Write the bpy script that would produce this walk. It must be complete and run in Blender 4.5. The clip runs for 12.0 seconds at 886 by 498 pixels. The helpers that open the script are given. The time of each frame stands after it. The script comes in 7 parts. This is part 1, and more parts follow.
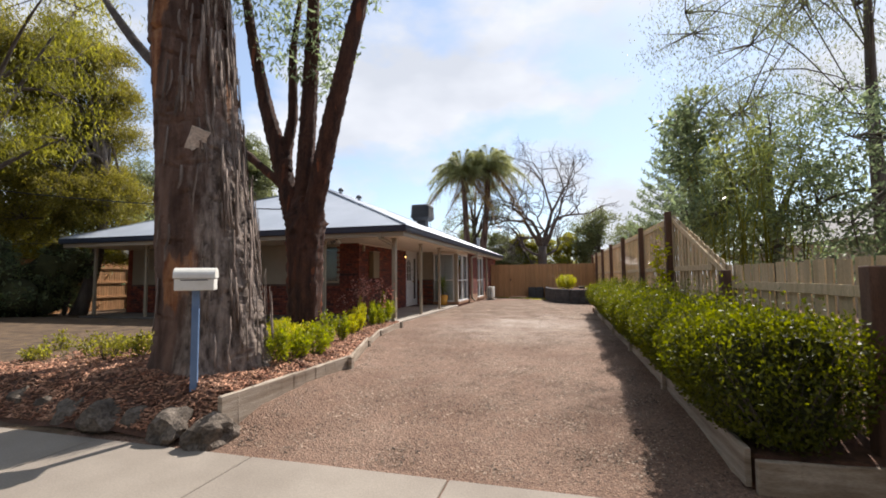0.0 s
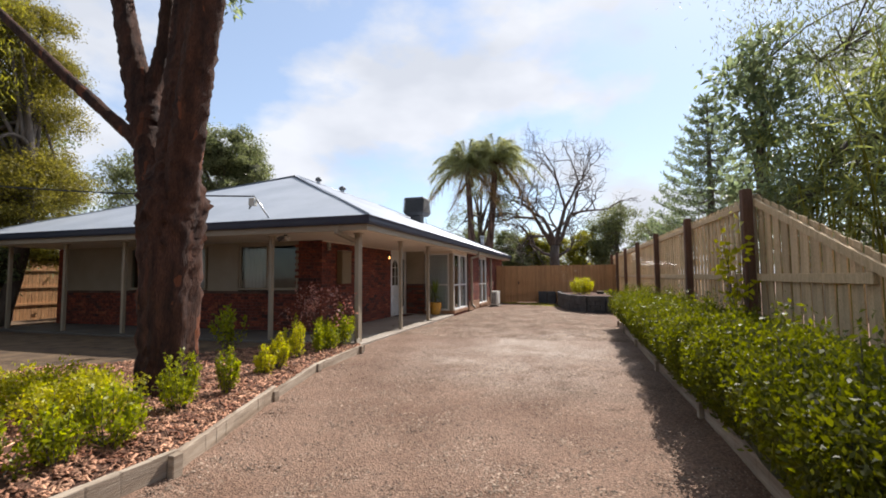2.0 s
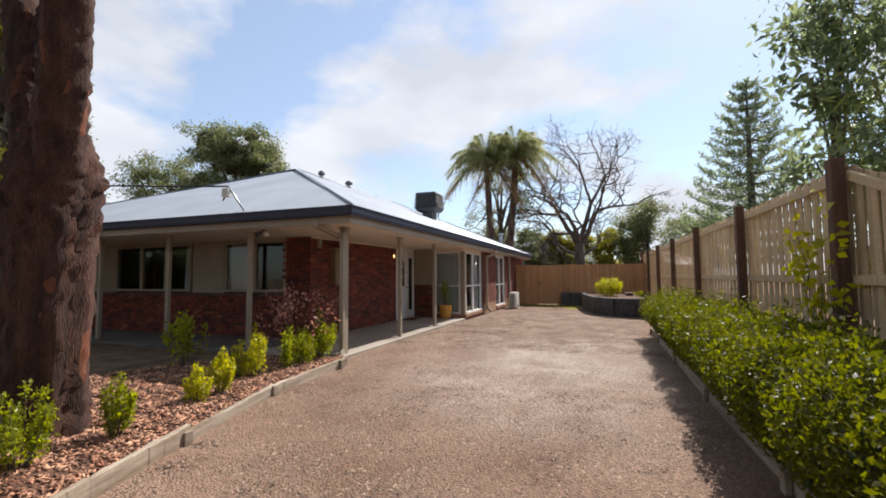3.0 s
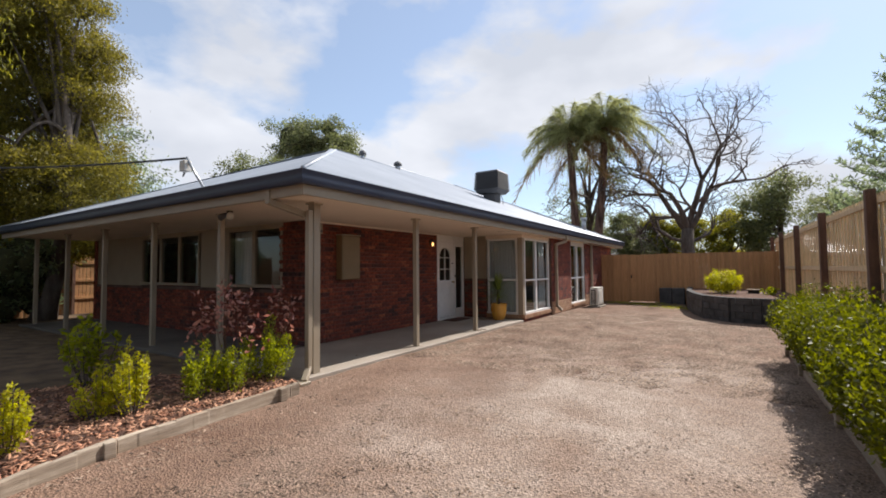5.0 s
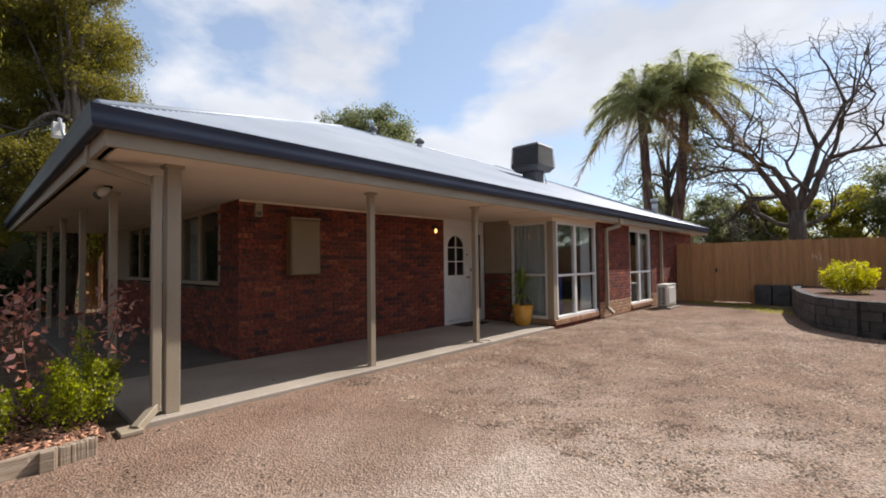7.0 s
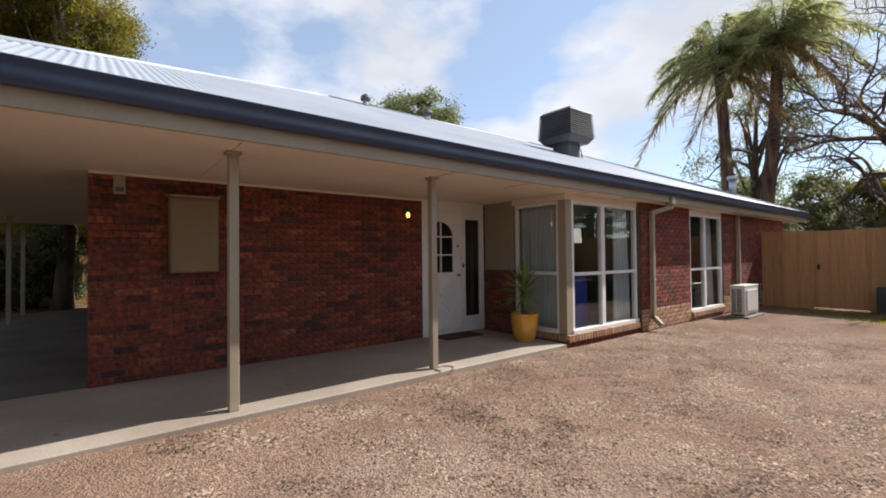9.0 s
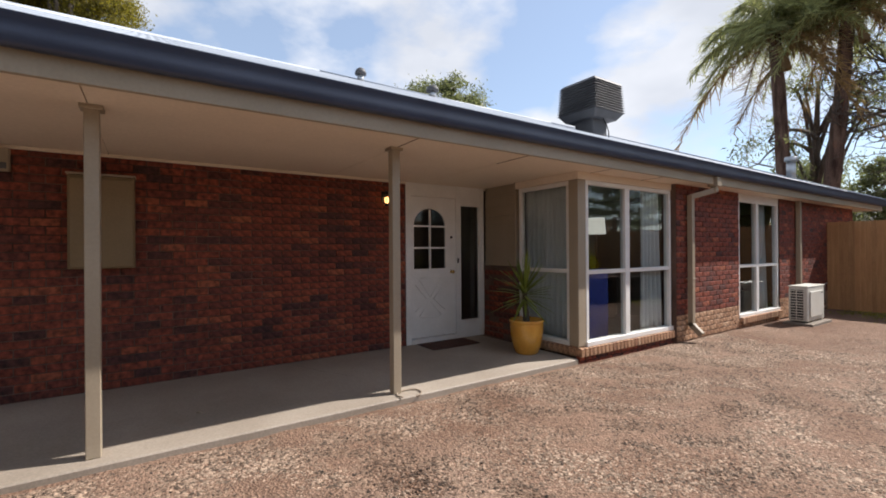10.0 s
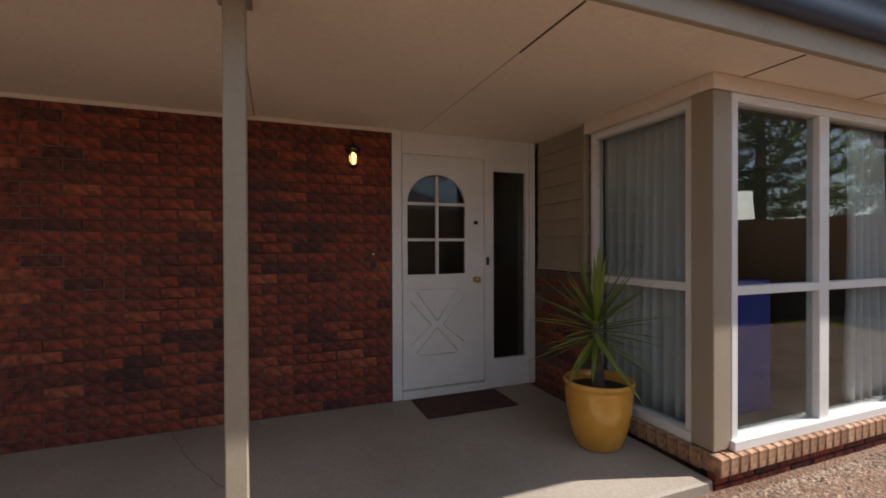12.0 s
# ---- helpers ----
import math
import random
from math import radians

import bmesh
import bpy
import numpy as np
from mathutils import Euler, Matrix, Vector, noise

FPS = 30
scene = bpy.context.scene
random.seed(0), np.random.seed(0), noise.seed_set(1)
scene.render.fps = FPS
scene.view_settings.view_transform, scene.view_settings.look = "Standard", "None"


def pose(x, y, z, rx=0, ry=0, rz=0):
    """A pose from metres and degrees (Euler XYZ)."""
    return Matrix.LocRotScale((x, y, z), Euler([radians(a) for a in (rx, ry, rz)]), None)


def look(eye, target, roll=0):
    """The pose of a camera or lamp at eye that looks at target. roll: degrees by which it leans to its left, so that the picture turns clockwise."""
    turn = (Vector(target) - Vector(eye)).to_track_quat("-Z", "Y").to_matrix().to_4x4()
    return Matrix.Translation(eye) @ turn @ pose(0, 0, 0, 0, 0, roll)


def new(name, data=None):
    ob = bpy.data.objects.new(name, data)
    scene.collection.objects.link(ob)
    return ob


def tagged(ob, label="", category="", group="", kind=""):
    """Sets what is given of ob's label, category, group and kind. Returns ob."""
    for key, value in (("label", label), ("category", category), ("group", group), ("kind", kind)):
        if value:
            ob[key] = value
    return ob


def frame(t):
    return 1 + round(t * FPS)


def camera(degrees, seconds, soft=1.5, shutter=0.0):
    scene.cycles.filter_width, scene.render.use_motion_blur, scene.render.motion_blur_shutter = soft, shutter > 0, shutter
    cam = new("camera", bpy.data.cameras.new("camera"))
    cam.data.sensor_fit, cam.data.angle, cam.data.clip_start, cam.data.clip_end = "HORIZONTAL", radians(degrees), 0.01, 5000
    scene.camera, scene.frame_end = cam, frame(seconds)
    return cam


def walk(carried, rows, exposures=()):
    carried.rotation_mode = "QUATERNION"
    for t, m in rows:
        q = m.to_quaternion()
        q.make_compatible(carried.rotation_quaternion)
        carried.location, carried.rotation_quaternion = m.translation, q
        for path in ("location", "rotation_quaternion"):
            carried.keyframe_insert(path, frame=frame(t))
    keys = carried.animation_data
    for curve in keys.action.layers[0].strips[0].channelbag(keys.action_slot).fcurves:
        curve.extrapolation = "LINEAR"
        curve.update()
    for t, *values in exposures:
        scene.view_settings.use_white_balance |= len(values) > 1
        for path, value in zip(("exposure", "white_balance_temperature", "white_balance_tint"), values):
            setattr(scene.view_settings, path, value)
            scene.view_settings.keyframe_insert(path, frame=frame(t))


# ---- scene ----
cam = camera(90.7, 12.0, 1.8)
PATH = [
    (0, (0.1, 0.027, 1.588), (-0.425, 1.953, 1.713), -0.5),
    (0.5, (0.051, 0.83, 1.62), (-0.482, 2.753, 1.749), -0.4),
    (1, (-0.003, 1.661, 1.671), (-0.542, 3.583, 1.801), -0.5),
    (1.5, (-0.006, 2.444, 1.707), (-0.559, 4.362, 1.833), -0.5),
    (2, (-0.002, 3.292, 1.743), (-0.58, 5.202, 1.868), -0.4),
    (2.5, (0.013, 4.056, 1.755), (-0.603, 5.955, 1.878), -0.5),
    (3, (0.065, 4.854, 1.764), (-0.621, 6.729, 1.888), -0.4),
    (5, (0.32, 7.95, 1.769), (-0.759, 9.631, 1.858), -0.5),
    (5.5, (0.305, 8.68, 1.76), (-0.846, 10.314, 1.835), -0.5),
    (6, (0.324, 9.488, 1.762), (-0.9, 11.068, 1.827), -0.5),
    (6.5, (0.324, 10.222, 1.751), (-0.968, 11.747, 1.812), -0.6),
    (7, (0.291, 10.974, 1.735), (-1.068, 12.441, 1.796), -0.7),
    (9, (-0.205, 13.89, 1.722), (-1.775, 15.129, 1.756), -0.6),
    (9.5, (-0.452, 14.556, 1.719), (-2.063, 15.741, 1.737), -0.6),
    (10, (-0.807, 15.253, 1.72), (-2.467, 16.368, 1.723), -0.4),
    (10.5, (-1.239, 15.869, 1.734), (-2.945, 16.914, 1.725), -0.5),
    (11, (-1.691, 16.454, 1.723), (-3.449, 17.408, 1.709), -0.2),
    (11.5, (-2.175, 16.926, 1.694), (-3.979, 17.788, 1.685), -0.0),
    (12, (-2.743, 17.482, 1.689), (-4.607, 18.205, 1.676), -0.2),
]
EXPOSURES = [(0.0, 0.5, 6500, 12), (3.0, 0.44, 6500, 12), (5.0, 0.38, 6500, 12), (9.0, 0.47, 6500, 12), (10.5, 0.5, 6500, 12), (12.0, 0.5, 6500, 12)]
walk(cam, [(t, look(eye, target, roll)) for t, eye, target, roll in PATH], EXPOSURES)

# ---- world and sun ----
SUN = Vector((0.31, 0.98, 1.06)).normalized()
world = bpy.data.worlds.new("sky")
scene.world = world
world.use_nodes = True
wn, wl = world.node_tree.nodes, world.node_tree.links
wn.clear()
w_out, w_bg = wn.new("ShaderNodeOutputWorld"), wn.new("ShaderNodeBackground")
w_sky = wn.new("ShaderNodeTexSky")
w_sky.sky_type, w_sky.sun_disc = "NISHITA", False
w_sky.sun_elevation = math.asin(SUN.z)
w_sky.sun_rotation = math.atan2(SUN.x, SUN.y)
w_sky.dust_density, w_sky.ozone_density = 0.4, 2.0
w_co = wn.new("ShaderNodeTexCoord")
w_map = wn.new("ShaderNodeMapping")
w_map.inputs["Scale"].default_value = (1.0, 1.0, 1.9)
w_map.inputs["Location"].default_value = (0.35, 0.1, 0.0)
w_no = wn.new("ShaderNodeTexNoise")
w_no.inputs["Scale"].default_value, w_no.inputs["Detail"].default_value = 2.3, 8.0
w_no.inputs["Roughness"].default_value = 0.52
w_ra = wn.new("ShaderNodeValToRGB")
w_ra.color_ramp.elements[0].position, w_ra.color_ramp.elements[1].position = 0.46, 0.56
w_mix = wn.new("ShaderNodeMix")
w_mix.data_type = "RGBA"
w_n2, w_r2 = wn.new("ShaderNodeTexNoise"), wn.new("ShaderNodeValToRGB")
w_n2.inputs["Scale"].default_value, w_n2.inputs["Detail"].default_value = 4.0, 4.0
w_r2.color_ramp.elements[0].position, w_r2.color_ramp.elements[1].position = 0.35, 0.65
w_r2.color_ramp.elements[0].color, w_r2.color_ramp.elements[1].color = (4.3, 4.6, 5.1, 1), (5.5, 5.75, 6.15, 1)
wl.new(w_map.outputs["Vector"], w_n2.inputs["Vector"])
wl.new(w_n2.outputs["Fac"], w_r2.inputs["Fac"])
wl.new(w_r2.outputs["Color"], w_mix.inputs["B"])
wl.new(w_co.outputs["Generated"], w_map.inputs["Vector"])
wl.new(w_map.outputs["Vector"], w_no.inputs["Vector"])
wl.new(w_no.outputs["Fac"], w_ra.inputs["Fac"])
wl.new(w_ra.outputs["Color"], w_mix.inputs["Factor"])
w_haze = wn.new("ShaderNodeMix")
w_haze.data_type = "RGBA"
w_haze.inputs["Factor"].default_value = 0.3
w_haze.inputs["B"].default_value = (5.0, 5.9, 7.0, 1)
wl.new(w_sky.outputs["Color"], w_haze.inputs["A"])
wl.new(w_haze.outputs["Result"], w_mix.inputs["A"])
# bright haze and cloud towards the sun, deeper sky behind and overhead
w_dot, w_side, w_sep, w_up, w_dim, w_fin = (wn.new(k) for k in ("ShaderNodeVectorMath", "ShaderNodeMapRange", "ShaderNodeSeparateXYZ", "ShaderNodeMapRange", "ShaderNodeMath", "ShaderNodeVectorMath"))
w_dot.operation, w_dim.operation, w_fin.operation = "DOT_PRODUCT", "MULTIPLY", "SCALE"
w_dot.inputs[1].default_value = SUN
wl.new(w_co.outputs["Generated"], w_dot.inputs[0])
wl.new(w_co.outputs["Generated"], w_sep.inputs[0])
for q, src, v in ((w_side, w_dot.outputs["Value"], (-0.6, 0.0, 0.42, 1.0)), (w_up, w_sep.outputs["Z"], (0.58, 0.95, 1.0, 0.7))):
    q.interpolation_type = "SMOOTHSTEP"
    q.inputs["From Min"].default_value, q.inputs["From Max"].default_value, q.inputs["To Min"].default_value, q.inputs["To Max"].default_value = v
    wl.new(src, q.inputs["Value"])
wl.new(w_side.outputs["Result"], w_dim.inputs[0])
wl.new(w_up.outputs["Result"], w_dim.inputs[1])
wl.new(w_mix.outputs["Result"], w_fin.inputs[0])
wl.new(w_dim.outputs[0], w_fin.inputs["Scale"])
wl.new(w_fin.outputs["Vector"], w_bg.inputs["Color"])
w_bg.inputs["Strength"].default_value = 0.12
wl.new(w_bg.outputs["Background"], w_out.inputs["Surface"])
sun = new("sun", bpy.data.lights.new("sun", "SUN"))
sun.data.energy, sun.data.angle, sun.data.color = 5.0, radians(0.6), (1.0, 0.945, 0.87)
sun.matrix_world = look((0, 0, 30), Vector((0, 0, 30)) - SUN)

# ---- materials ----
MATS = {}


def nodes_of(name):
    m = bpy.data.materials.new(name)
    m.use_nodes = True
    MATS[name] = m
    return m, m.node_tree.nodes, m.node_tree.links, m.node_tree.nodes["Principled BSDF"]


def pmat(name, c1, c2, scale=3.0, fine=60.0, rough=0.7, bump=0.25, metal=0.0, stretch=(1, 1, 1), rand=0.0, speck=None, spec=0.5, coat=0.0, grain=0.28):
    """Two tones blended by coarse noise, darkened and lightened by fine noise, with a fine bump."""
    m, n, l, b = nodes_of(name)
    tc, mp = n.new("ShaderNodeTexCoord"), n.new("ShaderNodeMapping")
    mp.inputs["Scale"].default_value = stretch
    l.new(tc.outputs["Object"], mp.inputs["Vector"])
    big, small = n.new("ShaderNodeTexNoise"), n.new("ShaderNodeTexNoise")
    big.inputs["Scale"].default_value, big.inputs["Detail"].default_value = scale, 5.0
    small.inputs["Scale"].default_value, small.inputs["Detail"].default_value = fine, 4.0
    for q in (big, small):
        l.new(mp.outputs["Vector"], q.inputs["Vector"])
    ra = n.new("ShaderNodeValToRGB")
    ra.color_ramp.elements[0].position, ra.color_ramp.elements[1].position = 0.32, 0.68
    ra.color_ramp.elements[0].color, ra.color_ramp.elements[1].color = (*c1, 1), (*c2, 1)
    l.new(big.outputs["Fac"], ra.inputs["Fac"])
    hsv = n.new("ShaderNodeHueSaturation")
    l.new(ra.outputs["Color"], hsv.inputs["Color"])
    val = n.new("ShaderNodeMapRange")
    val.inputs["From Min"].default_value, val.inputs["From Max"].default_value = 0.3, 0.7
    val.inputs["To Min"].default_value, val.inputs["To Max"].default_value = 1 - grain, 1 + grain
    l.new(small.outputs["Fac"], val.inputs["Value"])
    if rand:
        oi, mr, mu = n.new("ShaderNodeObjectInfo"), n.new("ShaderNodeMapRange"), n.new("ShaderNodeMath")
        gi, ad, fr = n.new("ShaderNodeNewGeometry"), n.new("ShaderNodeMath"), n.new("ShaderNodeMath")
        ad.operation, fr.operation, mu.operation = "ADD", "FRACT", "MULTIPLY"
        l.new(oi.outputs["Random"], ad.inputs[0])
        l.new(gi.outputs["Random Per Island"], ad.inputs[1])
        l.new(ad.outputs[0], fr.inputs[0])
        mr.inputs["To Min"].default_value, mr.inputs["To Max"].default_value = 1 - rand, 1 + rand
        l.new(fr.outputs[0], mr.inputs["Value"])
        l.new(mr.outputs["Result"], mu.inputs[0])
        l.new(val.outputs["Result"], mu.inputs[1])
        l.new(mu.outputs[0], hsv.inputs["Value"])
    else:
        l.new(val.outputs["Result"], hsv.inputs["Value"])
    col = hsv.outputs["Color"]
    if speck:
        vo, sr, sm = n.new("ShaderNodeTexVoronoi"), n.new("ShaderNodeValToRGB"), n.new("ShaderNodeMix")
        vo.inputs["Scale"].default_value = speck[1]
        l.new(mp.outputs["Vector"], vo.inputs["Vector"])
        sr.color_ramp.elements[0].position, sr.color_ramp.elements[1].position = speck[2], speck[2] + 0.06
        l.new(vo.outputs["Color"], sr.inputs["Fac"])
        sm.data_type = "RGBA"
        l.new(sr.outputs["Color"], sm.inputs["Factor"])
        l.new(col, sm.inputs["A"])
        sm.inputs["B"].default_value = (*speck[0], 1)
        col = sm.outputs["Result"]
    l.new(col, b.inputs["Base Color"])
    bp = n.new("ShaderNodeBump")
    bp.inputs["Strength"].default_value, bp.inputs["Distance"].default_value = bump, 0.02
    l.new(small.outputs["Fac"], bp.inputs["Height"])
    l.new(bp.outputs["Normal"], b.inputs["Normal"])
    b.inputs["Roughness"].default_value, b.inputs["Metallic"].default_value = rough, metal
    b.inputs["Specular IOR Level"].default_value, b.inputs["Coat Weight"].default_value = spec, coat
    return m


def leafmat(name, c1, c2, glow=0.35, rough=0.45):
    """Leaves: each leaf its own tone, some light coming through."""
    m, n, l, b = nodes_of(name)
    gi, ra = n.new("ShaderNodeNewGeometry"), n.new("ShaderNodeValToRGB")
    ra.color_ramp.elements[0].color, ra.color_ramp.elements[1].color = (*c1, 1), (*c2, 1)
    l.new(gi.outputs["Random Per Island"], ra.inputs["Fac"])
    tc, no, hs, mr = n.new("ShaderNodeTexCoord"), n.new("ShaderNodeTexNoise"), n.new("ShaderNodeHueSaturation"), n.new("ShaderNodeMapRange")
    no.inputs["Scale"].default_value = 1.6
    l.new(tc.outputs["Object"], no.inputs["Vector"])
    mr.inputs["To Min"].default_value, mr.inputs["To Max"].default_value = 0.45, 1.55
    l.new(no.outputs["Fac"], mr.inputs["Value"])
    l.new(ra.outputs["Color"], hs.inputs["Color"])
    l.new(mr.outputs["Result"], hs.inputs["Value"])
    l.new(hs.outputs["Color"], b.inputs["Base Color"])
    b.inputs["Roughness"].default_value = rough
    tr, mx = n.new("ShaderNodeBsdfTranslucent"), n.new("ShaderNodeMixShader")
    hs2 = n.new("ShaderNodeHueSaturation")
    hs2.inputs["Saturation"].default_value, hs2.inputs["Value"].default_value = 1.15, 1.7
    l.new(hs.outputs["Color"], hs2.inputs["Color"])
    l.new(hs2.outputs["Color"], tr.inputs["Color"])
    mx.inputs["Fac"].default_value = glow
    l.new(b.outputs["BSDF"], mx.inputs[1])
    l.new(tr.outputs["BSDF"], mx.inputs[2])
    l.new(mx.outputs["Shader"], n["Material Output"].inputs["Surface"])
    return m


def glassmat(name, tint=(0.86, 0.9, 0.9)):
    m, n, l, b = nodes_of(name)
    n.remove(b)
    t, g, f, mx = n.new("ShaderNodeBsdfTransparent"), n.new("ShaderNodeBsdfGlossy"), n.new("ShaderNodeLayerWeight"), n.new("ShaderNodeMixShader")
    t.inputs["Color"].default_value = (*tint, 1)
    g.inputs["Roughness"].default_value = 0.01
    f.inputs["Blend"].default_value = 0.5
    pw, sc = n.new("ShaderNodeMath"), n.new("ShaderNodeMath")
    pw.operation, sc.operation = "POWER", "MULTIPLY_ADD"
    pw.inputs[1].default_value, sc.inputs[1].default_value, sc.inputs[2].default_value = 4.0, 0.8, 0.05
    l.new(f.outputs["Facing"], pw.inputs[0])
    l.new(pw.outputs[0], sc.inputs[0])
    l.new(sc.outputs[0], mx.inputs["Fac"])
    l.new(t.outputs["BSDF"], mx.inputs[1])
    l.new(g.outputs["BSDF"], mx.inputs[2])
    l.new(mx.outputs["Shader"], n["Material Output"].inputs["Surface"])
    return m


def glowmat(name, colour, strength):
    m, n, l, b = nodes_of(name)
    b.inputs["Emission Color"].default_value = (*colour, 1)
    b.inputs["Emission Strength"].default_value = strength
    b.inputs["Base Color"].default_value = (*colour, 1)
    return m


def groundmat():
    """Crushed rock on the drive, bare brown soil and dry litter elsewhere."""
    m, n, l, b = nodes_of("gravel_ground")
    tc, sx = n.new("ShaderNodeTexCoord"), n.new("ShaderNodeSeparateXYZ")
    l.new(tc.outputs["Object"], sx.inputs[0])

    def noise_ramp(scale, detail, p0, p1, a, c):
        q, r = n.new("ShaderNodeTexNoise"), n.new("ShaderNodeValToRGB")
        q.inputs["Scale"].default_value, q.inputs["Detail"].default_value = scale, detail
        l.new(tc.outputs["Object"], q.inputs["Vector"])
        r.color_ramp.elements[0].position, r.color_ramp.elements[1].position = p0, p1
        r.color_ramp.elements[0].color, r.color_ramp.elements[1].color = (*a, 1), (*c, 1)
        l.new(q.outputs["Fac"], r.inputs["Fac"])
        return r.outputs["Color"], q

    def mixed(fac, a, c, mode="MIX"):
        x = n.new("ShaderNodeMix")
        x.data_type, x.blend_type = "RGBA", mode
        if isinstance(fac, float):
            x.inputs["Factor"].default_value = fac
        else:
            l.new(fac, x.inputs["Factor"])
        l.new(a, x.inputs["A"])
        l.new(c, x.inputs["B"])
        return x.outputs["Result"]

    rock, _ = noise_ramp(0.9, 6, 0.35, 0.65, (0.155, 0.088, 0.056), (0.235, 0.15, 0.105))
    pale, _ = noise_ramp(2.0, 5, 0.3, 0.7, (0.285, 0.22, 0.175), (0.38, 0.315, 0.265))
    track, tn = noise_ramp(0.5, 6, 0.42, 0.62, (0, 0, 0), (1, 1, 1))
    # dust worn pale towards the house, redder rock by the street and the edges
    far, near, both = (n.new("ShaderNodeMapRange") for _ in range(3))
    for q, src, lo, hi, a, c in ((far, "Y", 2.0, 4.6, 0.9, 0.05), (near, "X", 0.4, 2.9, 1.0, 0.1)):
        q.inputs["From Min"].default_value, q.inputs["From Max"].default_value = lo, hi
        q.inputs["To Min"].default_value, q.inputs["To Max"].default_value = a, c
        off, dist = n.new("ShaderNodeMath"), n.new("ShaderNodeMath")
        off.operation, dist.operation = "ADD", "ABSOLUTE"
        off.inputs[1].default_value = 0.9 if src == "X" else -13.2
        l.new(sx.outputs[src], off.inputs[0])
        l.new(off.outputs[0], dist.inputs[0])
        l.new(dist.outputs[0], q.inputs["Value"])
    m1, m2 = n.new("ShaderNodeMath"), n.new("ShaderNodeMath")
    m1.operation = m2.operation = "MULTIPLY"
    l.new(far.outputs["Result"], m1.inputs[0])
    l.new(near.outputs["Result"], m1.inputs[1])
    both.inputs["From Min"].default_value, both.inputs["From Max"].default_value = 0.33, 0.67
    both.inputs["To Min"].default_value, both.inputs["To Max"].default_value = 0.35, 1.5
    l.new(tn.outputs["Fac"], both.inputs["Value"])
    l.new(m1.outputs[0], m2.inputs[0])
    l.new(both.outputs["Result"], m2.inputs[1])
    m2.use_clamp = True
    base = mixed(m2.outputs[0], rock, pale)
    vo = n.new("ShaderNodeTexVoronoi")
    vo.inputs["Scale"].default_value = 62
    l.new(tc.outputs["Object"], vo.inputs["Vector"])
    stone = n.new("ShaderNodeValToRGB")
    stone.color_ramp.elements[0].color, stone.color_ramp.elements[1].color = (0.38, 0.35, 0.33, 1), (1.72, 1.68, 1.66, 1)
    l.new(vo.outputs["Color"], stone.inputs["Fac"])
    base = mixed(0.75, base, stone.outputs["Color"], "MULTIPLY")
    soil, _ = noise_ramp(3.0, 6, 0.35, 0.65, (0.07, 0.043, 0.026), (0.17, 0.11, 0.06))
    edge = n.new("ShaderNodeMath")
    edge.operation = "LESS_THAN"
    l.new(sx.outputs["X"], edge.inputs[0])
    edge.inputs[1].default_value = -4.9
    base = mixed(edge.outputs[0], base, soil)
    l.new(base, b.inputs["Base Color"])
    bp, bq = n.new("ShaderNodeBump"), n.new("ShaderNodeBump")
    bp.inputs["Strength"].default_value, bp.inputs["Distance"].default_value = 0.9, 0.014
    l.new(vo.outputs["Distance"], bp.inputs["Height"])
    fine = n.new("ShaderNodeTexNoise")
    fine.inputs["Scale"].default_value, fine.inputs["Detail"].default_value = 140, 3
    l.new(tc.outputs["Object"], fine.inputs["Vector"])
    bq.inputs["Strength"].default_value, bq.inputs["Distance"].default_value = 0.5, 0.006
    l.new(fine.outputs["Fac"], bq.inputs["Height"])
    l.new(bp.outputs["Normal"], bq.inputs["Normal"])
    l.new(bq.outputs["Normal"], b.inputs["Normal"])
    b.inputs["Roughness"].default_value = 0.95
    return m


